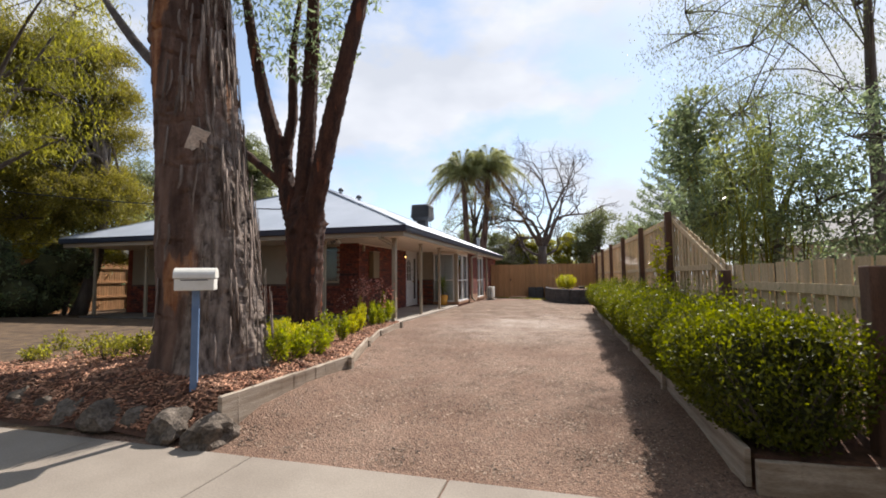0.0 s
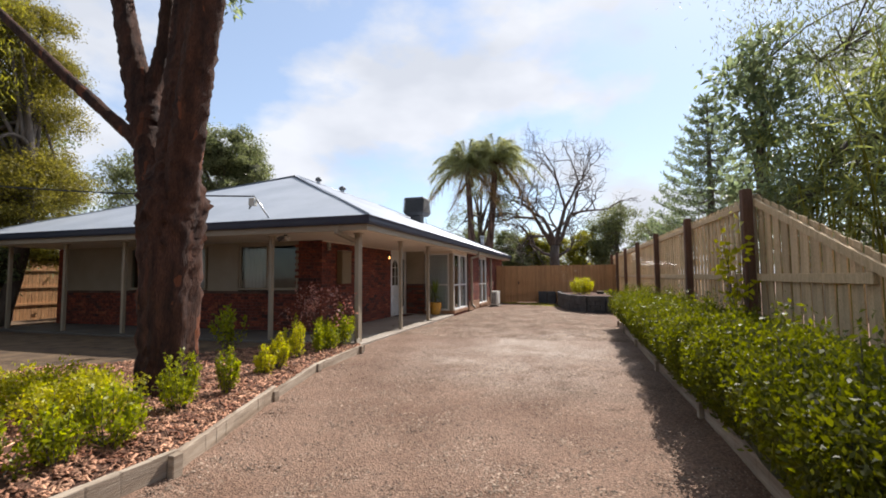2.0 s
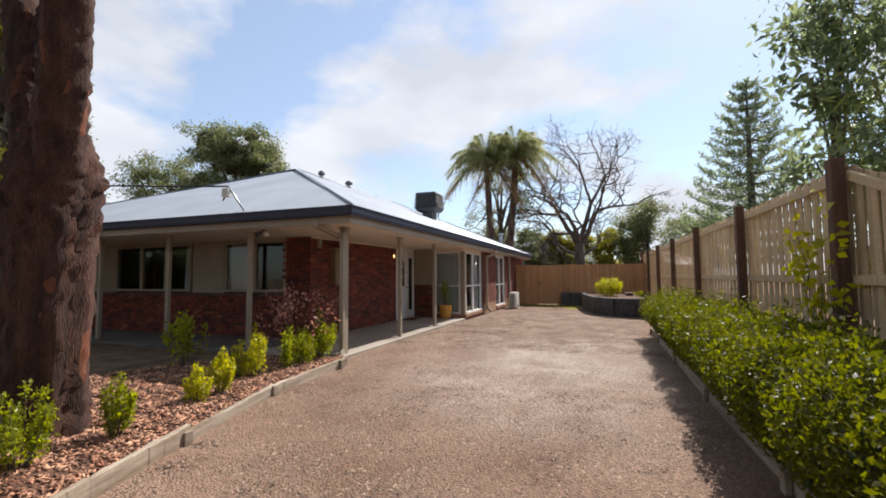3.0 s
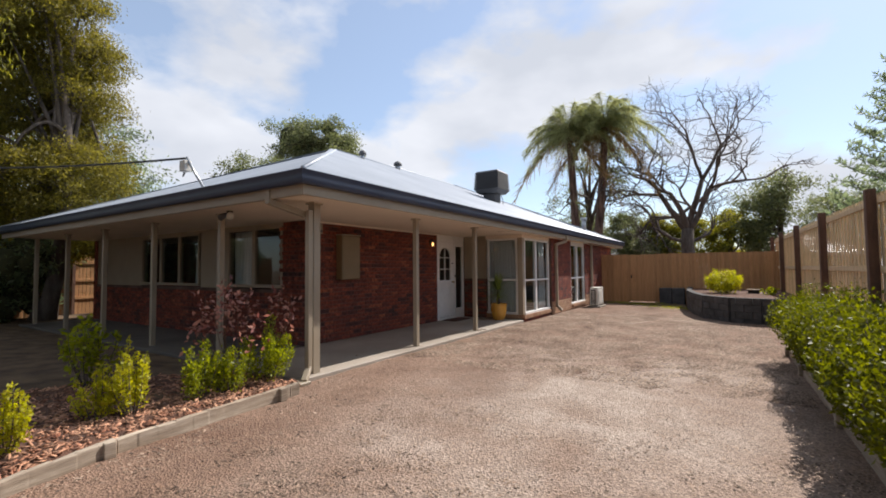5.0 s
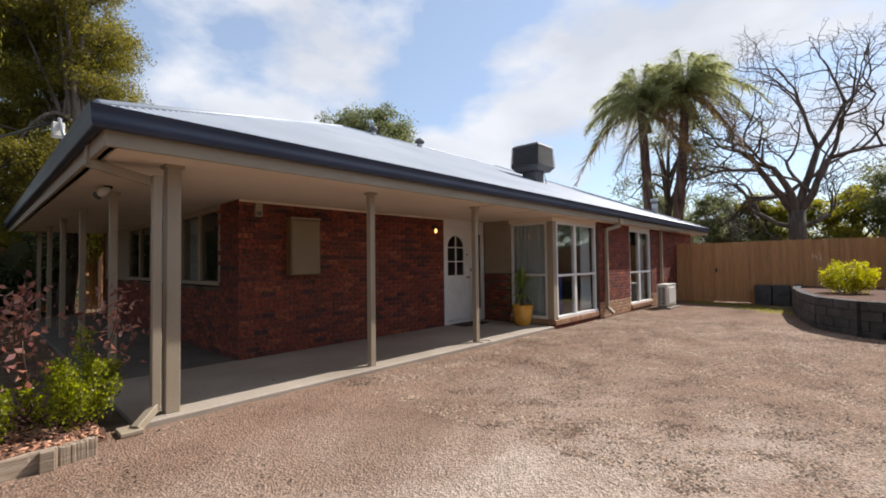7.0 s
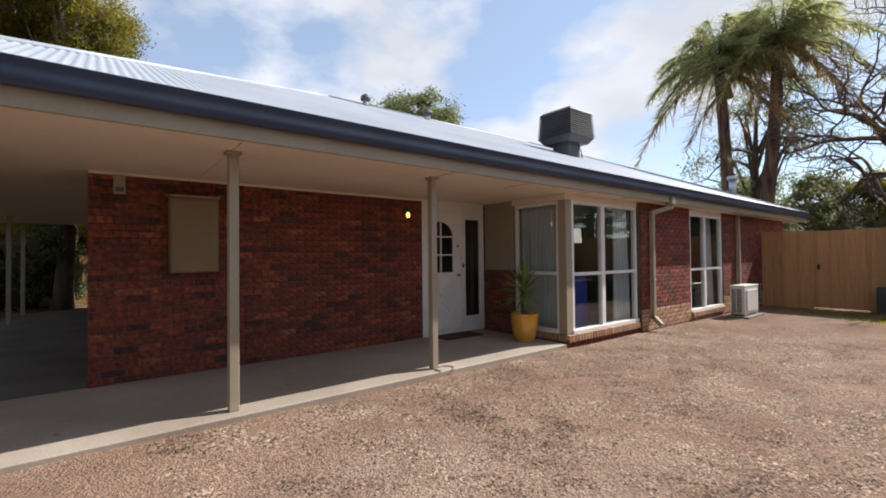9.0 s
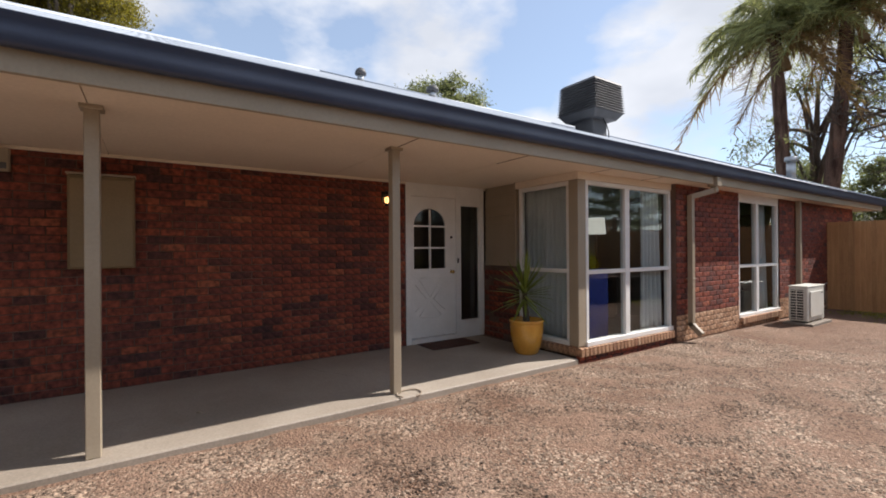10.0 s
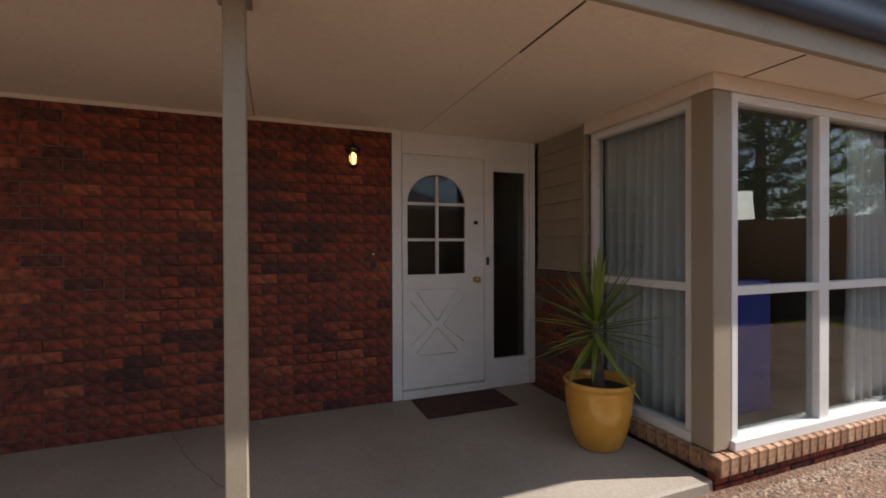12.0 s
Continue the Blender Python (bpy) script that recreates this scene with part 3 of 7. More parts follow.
def broad_tree(name, label, base, height, trunk_r, spots, n_leaf, leaf, leaf_mat, bark, seed, lean=(0, 0), droop=0.5, width=None, sub=9, limbs=True, fork=0.35, tight=0.22, thick=0.4, heart=0.0):
    """A tapered trunk, a limb to every part of the crown, and a crown of many small clumps of leaves."""
    rng = np.random.RandomState(seed)
    t = thing(name, label, "tree")
    base = np.asarray(base, float)
    top = base + [lean[0], lean[1], height * 0.8]
    n = 12
    path = curve_path(base - [0, 0, 0.3], top, 0, n, (rng.randn() * 0.03 * height, rng.randn() * 0.03 * height, 0))
    rad = trunk_r * np.linspace(1.15, 0.25, n)
    rad[0] *= 1.35
    npart("trunk", *tube_arrays(path, rad, 12, 0.05, seed), bark, t, "", True)
    weights = np.array([s[1] ** 2 for s in spots])
    pieces, twigs = [], []
    for (c, r), wgt in zip(spots, weights / weights.sum()):
        c = np.asarray(c, float)
        k = max(sub, 3)
        cents = clump_points(c, r, k, rng)
        start = path[int(n * (fork + 0.5 * rng.rand()))]
        if limbs:
            twigs.append(tube_arrays(curve_path(start, c, -0.08 * height * rng.rand(), 7), np.linspace(trunk_r * thick, trunk_r * 0.1, 7), 6, 0.06, seed))
            for q in cents[: k // 2 + 1]:
                twigs.append(tube_arrays(curve_path(c, q, 0, 4), np.linspace(trunk_r * 0.12, trunk_r * 0.03, 4), 4, 0.05, seed))
        m = int(n_leaf * wgt / k) + 3
        for q in cents:
            pts = np.asarray(q) + rng.randn(m, 3) * r * tight * np.array([1, 1, 0.72])
            pieces.append(pts)
    if twigs:
        tagged(npart("branchwork", *joined(twigs), bark, t, "", True), kind="stuff")
    # dark lumps fill the crown, painted with the shade inside it
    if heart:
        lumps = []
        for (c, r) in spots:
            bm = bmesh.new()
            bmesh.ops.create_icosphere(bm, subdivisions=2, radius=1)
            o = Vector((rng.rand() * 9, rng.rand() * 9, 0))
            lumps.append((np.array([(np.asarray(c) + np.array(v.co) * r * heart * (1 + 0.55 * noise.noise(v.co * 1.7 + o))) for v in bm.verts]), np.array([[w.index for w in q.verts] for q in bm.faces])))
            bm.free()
        npart("inner_growth", *joined(lumps), INNER_SHADE, t, "dense shaded inner growth")
    npart("crown", *leaf_arrays(np.vstack(pieces), leaf, width or leaf * 0.38, rng, droop), leaf_mat, t)
    return t


KERB = [(-3.17, 3.66), (-2.99, 6.02), (-3.6, 7.95), (-4.07, 9.62), (-4.25, 11.45), (-4.3, 11.7)]


def kerb_x(y):
    return np.interp(y, [p[1] for p in KERB], [p[0] for p in KERB])


def ground_height(x, y):
    """Level of the drive, with earth washed up against the left edging."""
    flat = np.interp(y, [2.9, 3.45, 5.0, 9.0, 18.0, 24.0, 30.0], [-0.01, -0.01, 0.13, 0.2, 0.2, 0.17, 0.16])
    bank = np.interp(y, [3.5, 4.2, 6.0, 8.0, 10.0, 11.5], [0.0, 0.17, 0.11, 0.06, 0.03, 0.0])
    return flat + bank * np.exp(-(np.maximum(np.asarray(x) - kerb_x(y), 0) / 0.38) ** 2)


# ---- ground ----
def build_ground():
    xs = np.concatenate([[-600, -200, -80, -45], np.arange(-30, -8, 1.0), np.arange(-8, 4, 0.2), np.arange(4, 14, 1.0), [20, 45, 80, 200, 600]])
    ys = np.concatenate([[-600, -200, -60, -20, -8, -3, 0, 2], np.arange(2.8, 26, 0.2), np.arange(26, 40, 1.0), [48, 60, 90, 200, 600]])
    gx, gy = np.meshgrid(xs, ys, indexing="ij")
    gz = ground_height(gx, gy)
    rng = np.random.RandomState(3)
    near = (gx > -8) & (gx < 4) & (gy > 3.6) & (gy < 26)
    wave = 0.012 * np.sin(gx * 2.3 + 0.4 * gy) * np.cos(gy * 0.9) + rng.randn(*gx.shape) * 0.004
    gz = gz + np.where(near, wave, 0)
    gz = gz + np.where(gx < -4.8, np.interp(gy, [3.4, 4.2, 11.0, 12.0], [0, 0.12, 0.1, 0.0]), 0)
    a, c = len(xs), len(ys)
    i, j = np.meshgrid(np.arange(a - 1), np.arange(c - 1), indexing="ij")
    f = np.stack([i * c + j, (i + 1) * c + j, (i + 1) * c + j + 1, i * c + j + 1], -1).reshape(-1, 4)
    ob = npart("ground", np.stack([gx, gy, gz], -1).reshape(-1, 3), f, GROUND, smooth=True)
    tagged(ob, "reddish-brown crushed rock driveway and bare soil", "ground", kind="structure")


build_ground()

# ---- footpath ----
def build_footpath():
    root = thing("pavement", "pale grey concrete footpath in cast bays", "footpath", kind="structure")
    x = -13.4
    while x < 8:
        box("paving_slab", x + 0.008, x + 1.8 - 0.008, 1.35, 3.42, -0.12, 0.012, CONCRETE, root, w=0.008)
        x += 1.8


build_footpath()

# ---- house: plan ----
WX = -6.65          # brick wall beside the door
BX = -4.66          # bay window
FX = -4.58          # far side wall
FY = 13.8           # street-facing wall
FLOOR, CEIL = 0.26, 2.76
EX, EY = -4.185, 11.66   # gutter corner
EAVE = 3.06
RX, RY, RZ = -10.85, 18.55, 5.88   # near end of the ridge
LX, BY = 2 * RX - EX, 33.0        # far eaves
BRICK_W, BRICK_H, JOINT = 0.23, 0.076, 0.01


def wall(name, x0, x1, y0, y1, z0, z1, material=MORTAR, label="", w=0.0):
    return tagged(box(name, x0, x1, y0, y1, z0, z1, material, None, label, w), "", "wall", "", "structure")


def build_shell():
    slab = tagged(box("floor", WX - 0.05, -4.62, 12.05, 19.97, 0.05, FLOOR, SLAB, None, "smooth grey concrete verandah floor", 0.012), "", "floor", "", "structure")
    tagged(box("floor_front", -17.0, WX - 0.055, 12.05, FY + 0.012, 0.05, FLOOR - 0.004, SLAB_SHADED, None, "grey concrete front verandah floor, tone darkened for shade", 0.012), "", "floor", "", "structure")
    wall("wall_side", WX - 0.25, WX - 0.007, FY + 0.007, 18.5, 0.05, CEIL + 0.1, label="dark mortar behind red brick courses")
    wall("wall_front_low", -16.8, WX - 0.012, FY + 0.012, FY + 0.25, 0.05, 1.36, label="dark mortar behind red brick courses")
    wall("wall_front_pier", -7.4, WX - 0.26, FY + 0.012, FY + 0.25, 1.36, CEIL + 0.1, label="dark mortar of the brick corner pier")
    wall("wall_far", FX - 0.25, FX - 0.012, 22.345, 24.58, 0.05, CEIL + 0.1, label="dark mortar behind red brick courses")
    wall("wall_far_end", FX - 0.25, FX - 0.012, 26.5, 31.6, 0.05, CEIL + 0.1, label="dark mortar behind red brick courses")
    wall("wall_far_low", FX - 0.25, FX - 0.012, 24.58, 26.5, 0.05, 0.37, label="dark mortar under the window")
    wall("wall_back", -16.8, BX - 0.25, 31.4, 31.6, 0.05, CEIL + 0.1, BRICK, "plain brick back wall")
    wall("wall_west", -16.9, -16.7, FY, 31.6, 0.05, CEIL + 0.1, BRICK, "plain brick far side wall")
    wall("wall_entry_low", WX, -5.86, 20.03, 20.25, 0.05, 1.44, label="dark mortar behind red brick courses")
    # front wall above the brick: painted sheet between the windows
    for a, b in ((-16.8, -13.7), (-10.57, -9.45)):
        wall("wall_front_panel", a, b, FY + 0.03, FY + 0.2, 1.36, CEIL + 0.1, CREAM, "beige painted wall sheet")
    # rooms behind the glass, all in one colour that carries the indoor dimness
    tagged(box("floor_hall", -16.7, WX - 0.26, 14.1, 20.26, 0.1, 0.3, DARKVOID, None, "plain floor indoors in the dim room colour", 0), "", "floor", "", "structure")
    tagged(box("floor_inside", -16.7, BX - 0.25, 20.261, 31.4, 0.1, 0.3, DARKVOID, None, "plain floor indoors in the dim room colour", 0), "", "floor", "", "structure")
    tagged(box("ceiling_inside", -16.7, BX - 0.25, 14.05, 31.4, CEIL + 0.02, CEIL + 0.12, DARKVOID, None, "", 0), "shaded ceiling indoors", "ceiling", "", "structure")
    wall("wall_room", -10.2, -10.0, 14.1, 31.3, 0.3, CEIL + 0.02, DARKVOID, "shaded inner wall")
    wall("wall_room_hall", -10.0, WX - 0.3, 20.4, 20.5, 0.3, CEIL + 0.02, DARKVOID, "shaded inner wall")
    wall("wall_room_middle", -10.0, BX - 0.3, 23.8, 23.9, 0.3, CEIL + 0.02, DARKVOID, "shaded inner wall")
    # soffit in sheets, with open joints
    bm = bmesh.new()
    ys = [EY + 0.16, 14.9, 17.34, 18.76, 20.28, 21.5, 23.4, 26.0, 29.0, BY - 0.2]
    for a, b in zip(ys, ys[1:]):
        cube(bm, (WX - 0.2) if b < 20.4 else BX - 0.2, EX - 0.08, a + 0.004, b - 0.004, CEIL, CEIL + 0.02)
    xs = [-16.9, -14.5, -12.1, -9.7, -7.3, WX - 0.2]
    for a, b in zip(xs, xs[1:]):
        cube(bm, a + 0.003, b - 0.003, EY + 0.16, FY + 0.1, CEIL, CEIL + 0.02)
    tagged(part("ceiling_verandah", bm, SOFFIT), "cream painted soffit sheets with dark joints", "ceiling", "", "structure")
    for y in (17.34, 18.76, 20.28, 21.5):
        tagged(box("trim_soffit_joint", -4.85, EX - 0.12, y - 0.006, y + 0.006, CEIL - 0.004, CEIL - 0.001, TIMBER, None, "dark open joint in the soffit", 0), "", "trim", "", "structure")
    tagged(box("trim_wall_top", WX, WX + 0.02, FY, 18.5, CEIL - 0.035, CEIL - 0.001, SOFFIT, None, "cream bead along the top of the brick", 0.004), "", "trim", "", "structure")
    # fascia and verandah beam
    tagged(box("fascia_side", EX - 0.10, EX - 0.06, EY + 0.06, BY, CEIL - 0.012, 3.0, CREAM, None, "beige painted timber fascia board", 0.004), "", "fascia", "", "structure")
    tagged(box("fascia_front", LX + 0.1, EX - 0.10, EY + 0.06, EY + 0.10, CEIL - 0.012, 3.0, CREAM, None, "beige painted timber fascia board", 0.004), "", "fascia", "", "structure")
    gut = [(0, 0.0), (0, -0.165), (0.02, -0.18), (0.075, -0.18), (0.09, -0.165), (0.1, -0.1), (0.105, -0.012), (0.115, 0.0), (0.1, 0.0), (0.088, -0.1), (0.07, -0.168), (0.02, -0.168), (0.012, 0.0)]
    vs, k = [], len(gut)
    for y in (EY - 0.005, BY):
        vs += [(EX - 0.06 + dx, y + (0.06 - dx if y < 20 else 0), EAVE + dz) for dx, dz in gut]
    fs = [(i, (i + 1) % k, k + (i + 1) % k, k + i) for i in range(k)]
    tagged(npart("gutter_side", vs, fs, NAVY), "dark slate-blue steel gutter", "gutter", "", "structure")
    vs = []
    for x in (EX, LX):
        vs += [((x - 0.06 + dx) if x > -9 else x, EY + 0.055 - dx, EAVE + dz) for dx, dz in gut]
    tagged(npart("gutter_front", vs, fs, NAVY), "dark slate-blue steel gutter", "gutter", "", "structure")


def build_roof():
    """Hipped roof of corrugated steel; every corrugation runs down the slope."""
    root = thing("roof", "pale blue-grey corrugated steel hip roof", "roof", kind="structure")
    slope = Vector((RX - EX, 0, RZ - EAVE))
    pitch = math.atan2(slope.z, -slope.x)
    amp, seg = 0.009, 0.019

    def sheet(name, along, rise, label):
        pos = np.array(along)
        hh = 0.5 * (1 + np.cos(pos / 0.076 * 2 * math.pi)) * amp * 2
        lo, hi = rise(pos, 0.0), rise(pos, 1.0)
        lo[:, 2] += hh
        hi[:, 2] += hh
        v = np.stack([lo, hi], 1).reshape(-1, 3)
        i = np.arange(len(pos) - 1)
        f = np.stack([2 * i, 2 * i + 2, 2 * i + 3, 2 * i + 1], -1)
        npart(name, v, f, ROOFING, root, label)

    run = EX - RX
    y_top2 = BY - run

    def side(sign):
        def rise(pos, s):
            reach = np.clip(np.minimum(np.minimum(pos - EY, BY - pos) / run, 1.0), 0, 1) * s
            return np.stack([RX + sign * (run - run * reach), pos, EAVE + (RZ - EAVE) * reach], -1)
        return rise

    def end(front):
        def rise(pos, s):
            reach = np.clip(1 - np.abs(pos - RX) / run, 0, 1) * s
            yy = EY + (RY - EY) * reach if front else BY - (BY - y_top2) * reach
            return np.stack([pos, yy, EAVE + (RZ - EAVE) * reach], -1)
        return rise

    sheet("roof_sheet", np.arange(EY, BY, seg), side(1), "")
    sheet("roof_sheet", np.arange(EY, BY, 0.076), side(-1), "")
    sheet("roof_sheet", np.arange(LX, EX, seg), end(True), "")
    sheet("roof_sheet", np.arange(LX, EX, 0.076), end(False), "")
    for a, b in (((EX, EY, EAVE), (RX, RY, RZ)), ((LX, EY, EAVE), (RX, RY, RZ)), ((RX, RY, RZ), (RX, y_top2, RZ)), ((EX, BY, EAVE), (RX, y_top2, RZ)), ((LX, BY, EAVE), (RX, y_top2, RZ))):
        a, b = np.array(a) + [0, 0, 0.012], np.array(b) + [0, 0, 0.012]
        tube("ridge_cap", curve_path(a, b, 0, 3), 0.035, ROOFING, root, "", 8)


def wall_bricks(face, skip, near, parent, axis="y", u0=0.0, u1=1.0, z0=0.0, z1=1.0, depth=0.055, seed=1, material=None, kind="brick"):
    """Courses of stretchers on one face. axis y: face is an x plane looking to +x; axis x: a y plane looking to -y."""
    rng = np.random.RandomState(seed)
    if kind not in bpy.data.meshes:
        bm = bmesh.new()
        cube(bm, -depth, 0, -BRICK_W / 2, BRICK_W / 2, -BRICK_H / 2, BRICK_H / 2)
        bevel(bm, 0.005)
        me = bpy.data.meshes.new(kind)
        bm.to_mesh(me)
        bm.free()
        me.materials.append(material or BRICK)
    me = bpy.data.meshes[kind]
    co = np.array([v.co[:] for v in me.vertices])
    row, vs, tris, nv = 0, [], [], 0
    z = z0
    while z + BRICK_H <= z1 + 0.02:
        u = u0 - (0.12 if row % 2 else 0.0)
        while u < u1:
            a, b = max(u, u0), min(u + BRICK_W, u1)
            if b - a > 0.04 and not skip((a + b) / 2, z + BRICK_H / 2):
                c, sc = (a + b) / 2, (b - a) / BRICK_W
                off = rng.uniform(-0.002, 0.004)
                if axis == "y":
                    m = Matrix.Translation((face + off, c, z + BRICK_H / 2)) @ Matrix.Diagonal((1, sc, 1, 1))
                else:
                    m = Matrix.Translation((c, face - off, z + BRICK_H / 2)) @ Matrix.Rotation(-math.pi / 2, 4, "Z") @ Matrix.Diagonal((1, sc, 1, 1))
                m = m @ Matrix.Rotation(rng.uniform(-0.006, 0.006), 4, "X")
                if near(c, z):
                    ob = new("brick", me)
                    ob.parent = parent
                    ob.matrix_local = m
                else:
                    mm = np.array(m)
                    vs.append(co @ mm[:3, :3].T + mm[:3, 3])
                    tris += [[i + nv for i in p.vertices] for p in me.polygons]
                    nv += len(co)
            u += BRICK_W + JOINT
        z += BRICK_H + JOINT
        row += 1
    if vs:
        rest = bpy.data.meshes.new("brickwork")
        rest.from_pydata(np.vstack(vs).tolist(), [], tris)
        rest.materials.append(material or BRICK)
        ob = new("brickwork", rest)
        ob.parent = parent
        tagged(ob, "red clay brick courses", kind="stuff")


def post(name, x, y, z0, z1, w, label, group="verandah posts", cap=True):
    t = thing(name, label, "post", group)
    box("shaft", x - w / 2, x + w / 2, y - w / 2, y + w / 2, z0, z1, CREAM, t, w=0.006)
    if cap:
        box("cap", x - w / 2 - 0.025, x + w / 2 + 0.025, y - w / 2 - 0.025, y + w / 2 + 0.025, z1 - 0.03, z1 - 0.001, CREAM, t, "", 0.004)
        box("stirrup", x - 0.035, x + 0.035, y - 0.035, y + 0.035, z0 - 0.02, z0 + 0.09, STEEL, t, "rusty steel post stirrup", 0.003)
    return t


def window(name, axis, face, u0, u1, z0, z1, mull, rail, label, frame_mat=WHITE, fw=0.055, depth=0.09):
    """White frame with mullions at mull (shares of the width) and, where rail is set, a transom; one pane to each light."""
    root = thing(name, label, "window", kind="structure")

    def b(nm, a0, a1, c0, c1, d0, d1, material, lab=""):
        if axis == "y":
            return box(nm, face - d1, face - d0, a0, a1, c0, c1, material, root, lab, 0.004)
        return box(nm, a0, a1, face + d0, face + d1, c0, c1, material, root, lab, 0.004)

    b("window_frame", u0, u0 + fw, z0, z1, 0, depth, frame_mat)
    b("window_frame", u1 - fw, u1, z0, z1, 0, depth, frame_mat)
    b("window_frame", u0 + fw, u1 - fw, z1 - fw, z1, 0.002, depth, frame_mat)
    b("window_sill", u0 - 0.015, u1 + 0.015, z0 - 0.03, z0 + 0.035, -0.03, depth, frame_mat)
    cuts = [u0 + fw] + [u0 + (u1 - u0) * q for q in mull] + [u1 - fw]
    for q in cuts[1:-1]:
        b("mullion", q - 0.055, q + 0.055, z0 + 0.035, z1 - fw, 0.004, depth, frame_mat)
    if rail:
        for i, (a, c) in enumerate(zip(cuts, cuts[1:])):
            b("transom", a + (0.055 if i else 0), c - (0.055 if i < len(cuts) - 2 else 0), rail - 0.028, rail + 0.028, 0.006, depth, frame_mat)
    for a, c in zip(cuts, cuts[1:]):
        for lo, hi in (((z0, rail), (rail, z1)) if rail else ((z0, z1),)):
            p = b("pane", a, c, lo, hi, 0.045, 0.051, GLASS)
            p.visible_shadow = False
    return root


def curtain(axis, face, u0, u1, z0, z1, folds, seed, label, material=CURTAIN):
    rng = np.random.RandomState(seed)
    n, k = folds * 10, 14
    u = np.linspace(u0, u1, n)
    wave = np.sin(np.linspace(0, folds * 2 * np.pi, n) + rng.randn(n).cumsum() * 0.06) * 0.048
    v = []
    for j in range(k):
        s = j / (k - 1)
        w = wave * (0.55 + 0.6 * s) + 0.012 * np.sin(u * 9 + s * 3)
        z = np.full(n, z1 + (z0 - z1) * s)
        pts = np.stack([face + w, u, z], -1) if axis == "y" else np.stack([u, face + w, z], -1)
        v.append(pts)
    i, j = np.meshgrid(np.arange(k - 1), np.arange(n - 1), indexing="ij")
    f = np.stack([i * n + j, i * n + j + 1, (i + 1) * n + j + 1, (i + 1) * n + j], -1).reshape(-1, 4)
    ob = npart("curtain", np.vstack(v), f, material, None, label, True)
    so = ob.modifiers.new("cloth", "SOLIDIFY")
    so.thickness = 0.003
    return tagged(ob, "", "curtain", "window curtains")


def build_openings():
    window("window_1", "x", 20.06, -5.83, -4.84, 0.42, 2.656, [], 1.41, "white-framed side window of the bay, curtain drawn behind")
    window("window_2", "y", BX, 20.185, 22.32, 0.42, 2.656, [0.447], 1.395, "white-framed four-light bay window facing the drive")
    window("window_3", "y", FX - 0.02, 24.6, 26.48, 0.40, 2.66, [0.46], 1.36, "white-framed four-light window in the brick wall")
    window("window_4", "x", FY, -13.65, -10.62, 1.42, 2.70, [0.36, 0.68], 0, "cream-framed three-light window under the front verandah", CREAM)
    window("window_5", "x", FY, -9.4, -7.42, 1.42, 2.70, [0.5], 0, "cream-framed two-light window under the front verandah", CREAM)
    tagged(box("trim_bay_head", BX - 0.1, BX + 0.008, 20.012, 22.33, 2.66, CEIL - 0.002, SOFFIT, None, "cream head trim over the bay", 0.003), "", "trim", "", "structure")
    tagged(box("trim_bay_side_head", -5.86, BX - 0.101, 20.012, 20.14, 2.66, CEIL - 0.002, SOFFIT, None, "cream head trim over the side window", 0.003), "", "trim", "", "structure")
    tagged(box("trim_far_head", FX - 0.12, FX - 0.016, 24.6, 26.48, 2.664, CEIL, WHITE, None, "white head trim over the window", 0.003), "", "trim", "", "structure")
    tagged(box("trim_front_head", -13.7, -7.4, FY + 0.01, FY + 0.1, 2.704, CEIL, CREAM, None, "cream head trim over the front windows", 0.003), "", "trim", "", "structure")
    post("corner_column", -4.74, 20.1, 0.4, 2.658, 0.16, "beige square timber column at the corner of the bay window", "", False)
    curtain("x", 20.2, -5.8, -4.93, 0.42, 2.68, 9, 1, "grey-white drawn curtain behind the side window")
    curtain("y", BX - 0.16, 21.7, 22.26, 0.45, 2.68, 5, 2, "white curtain gathered at the edge of the bay window")
    curtain("y", BX - 0.16, 25.75, 26.4, 0.42, 2.66, 6, 3, "white curtain gathered at one side of the window")
    curtain("x", FY + 0.16, -11.0, -10.68, 1.38, 2.64, 4, 4, "pale curtain at the edge of the front window")
    curtain("x", FY + 0.16, -9.33, -8.55, 1.38, 2.64, 6, 5, "pale curtain at the edge of the front window")
    # weatherboards above the entry's low brick
    root = thing("wall_entry_boards", "beige painted weatherboards beside the door", "wall", kind="structure")
    z = 1.45
    while z < CEIL - 0.02:
        bm = bmesh.new()
        hi = min(z + 0.165, CEIL)
        cube(bm, WX + 0.002, -5.865, 20.05, 20.2, z, hi)
        for v in bm.verts:
            if v.co.y < 20.1:
                v.co.y += 0.0 if v.co.z < z + 0.05 else 0.022
        part("weatherboard", bm, CREAM, root)
        z += 0.165
    tagged(box("trim_entry_corner", -5.9, -5.862, 20.02, 20.06, 1.45, CEIL, CREAM, None, "beige corner bead", 0.003), "", "trim", "", "structure")


def arch_outline(y0, y1, z0, zs, n=14):
    r, c = (y1 - y0) / 2, (y0 + y1) / 2
    return [(y0, z0), (y1, z0)] + [(c + r * math.cos(a), zs + (r * 0.92) * math.sin(a)) for a in np.linspace(0, math.pi, n)]


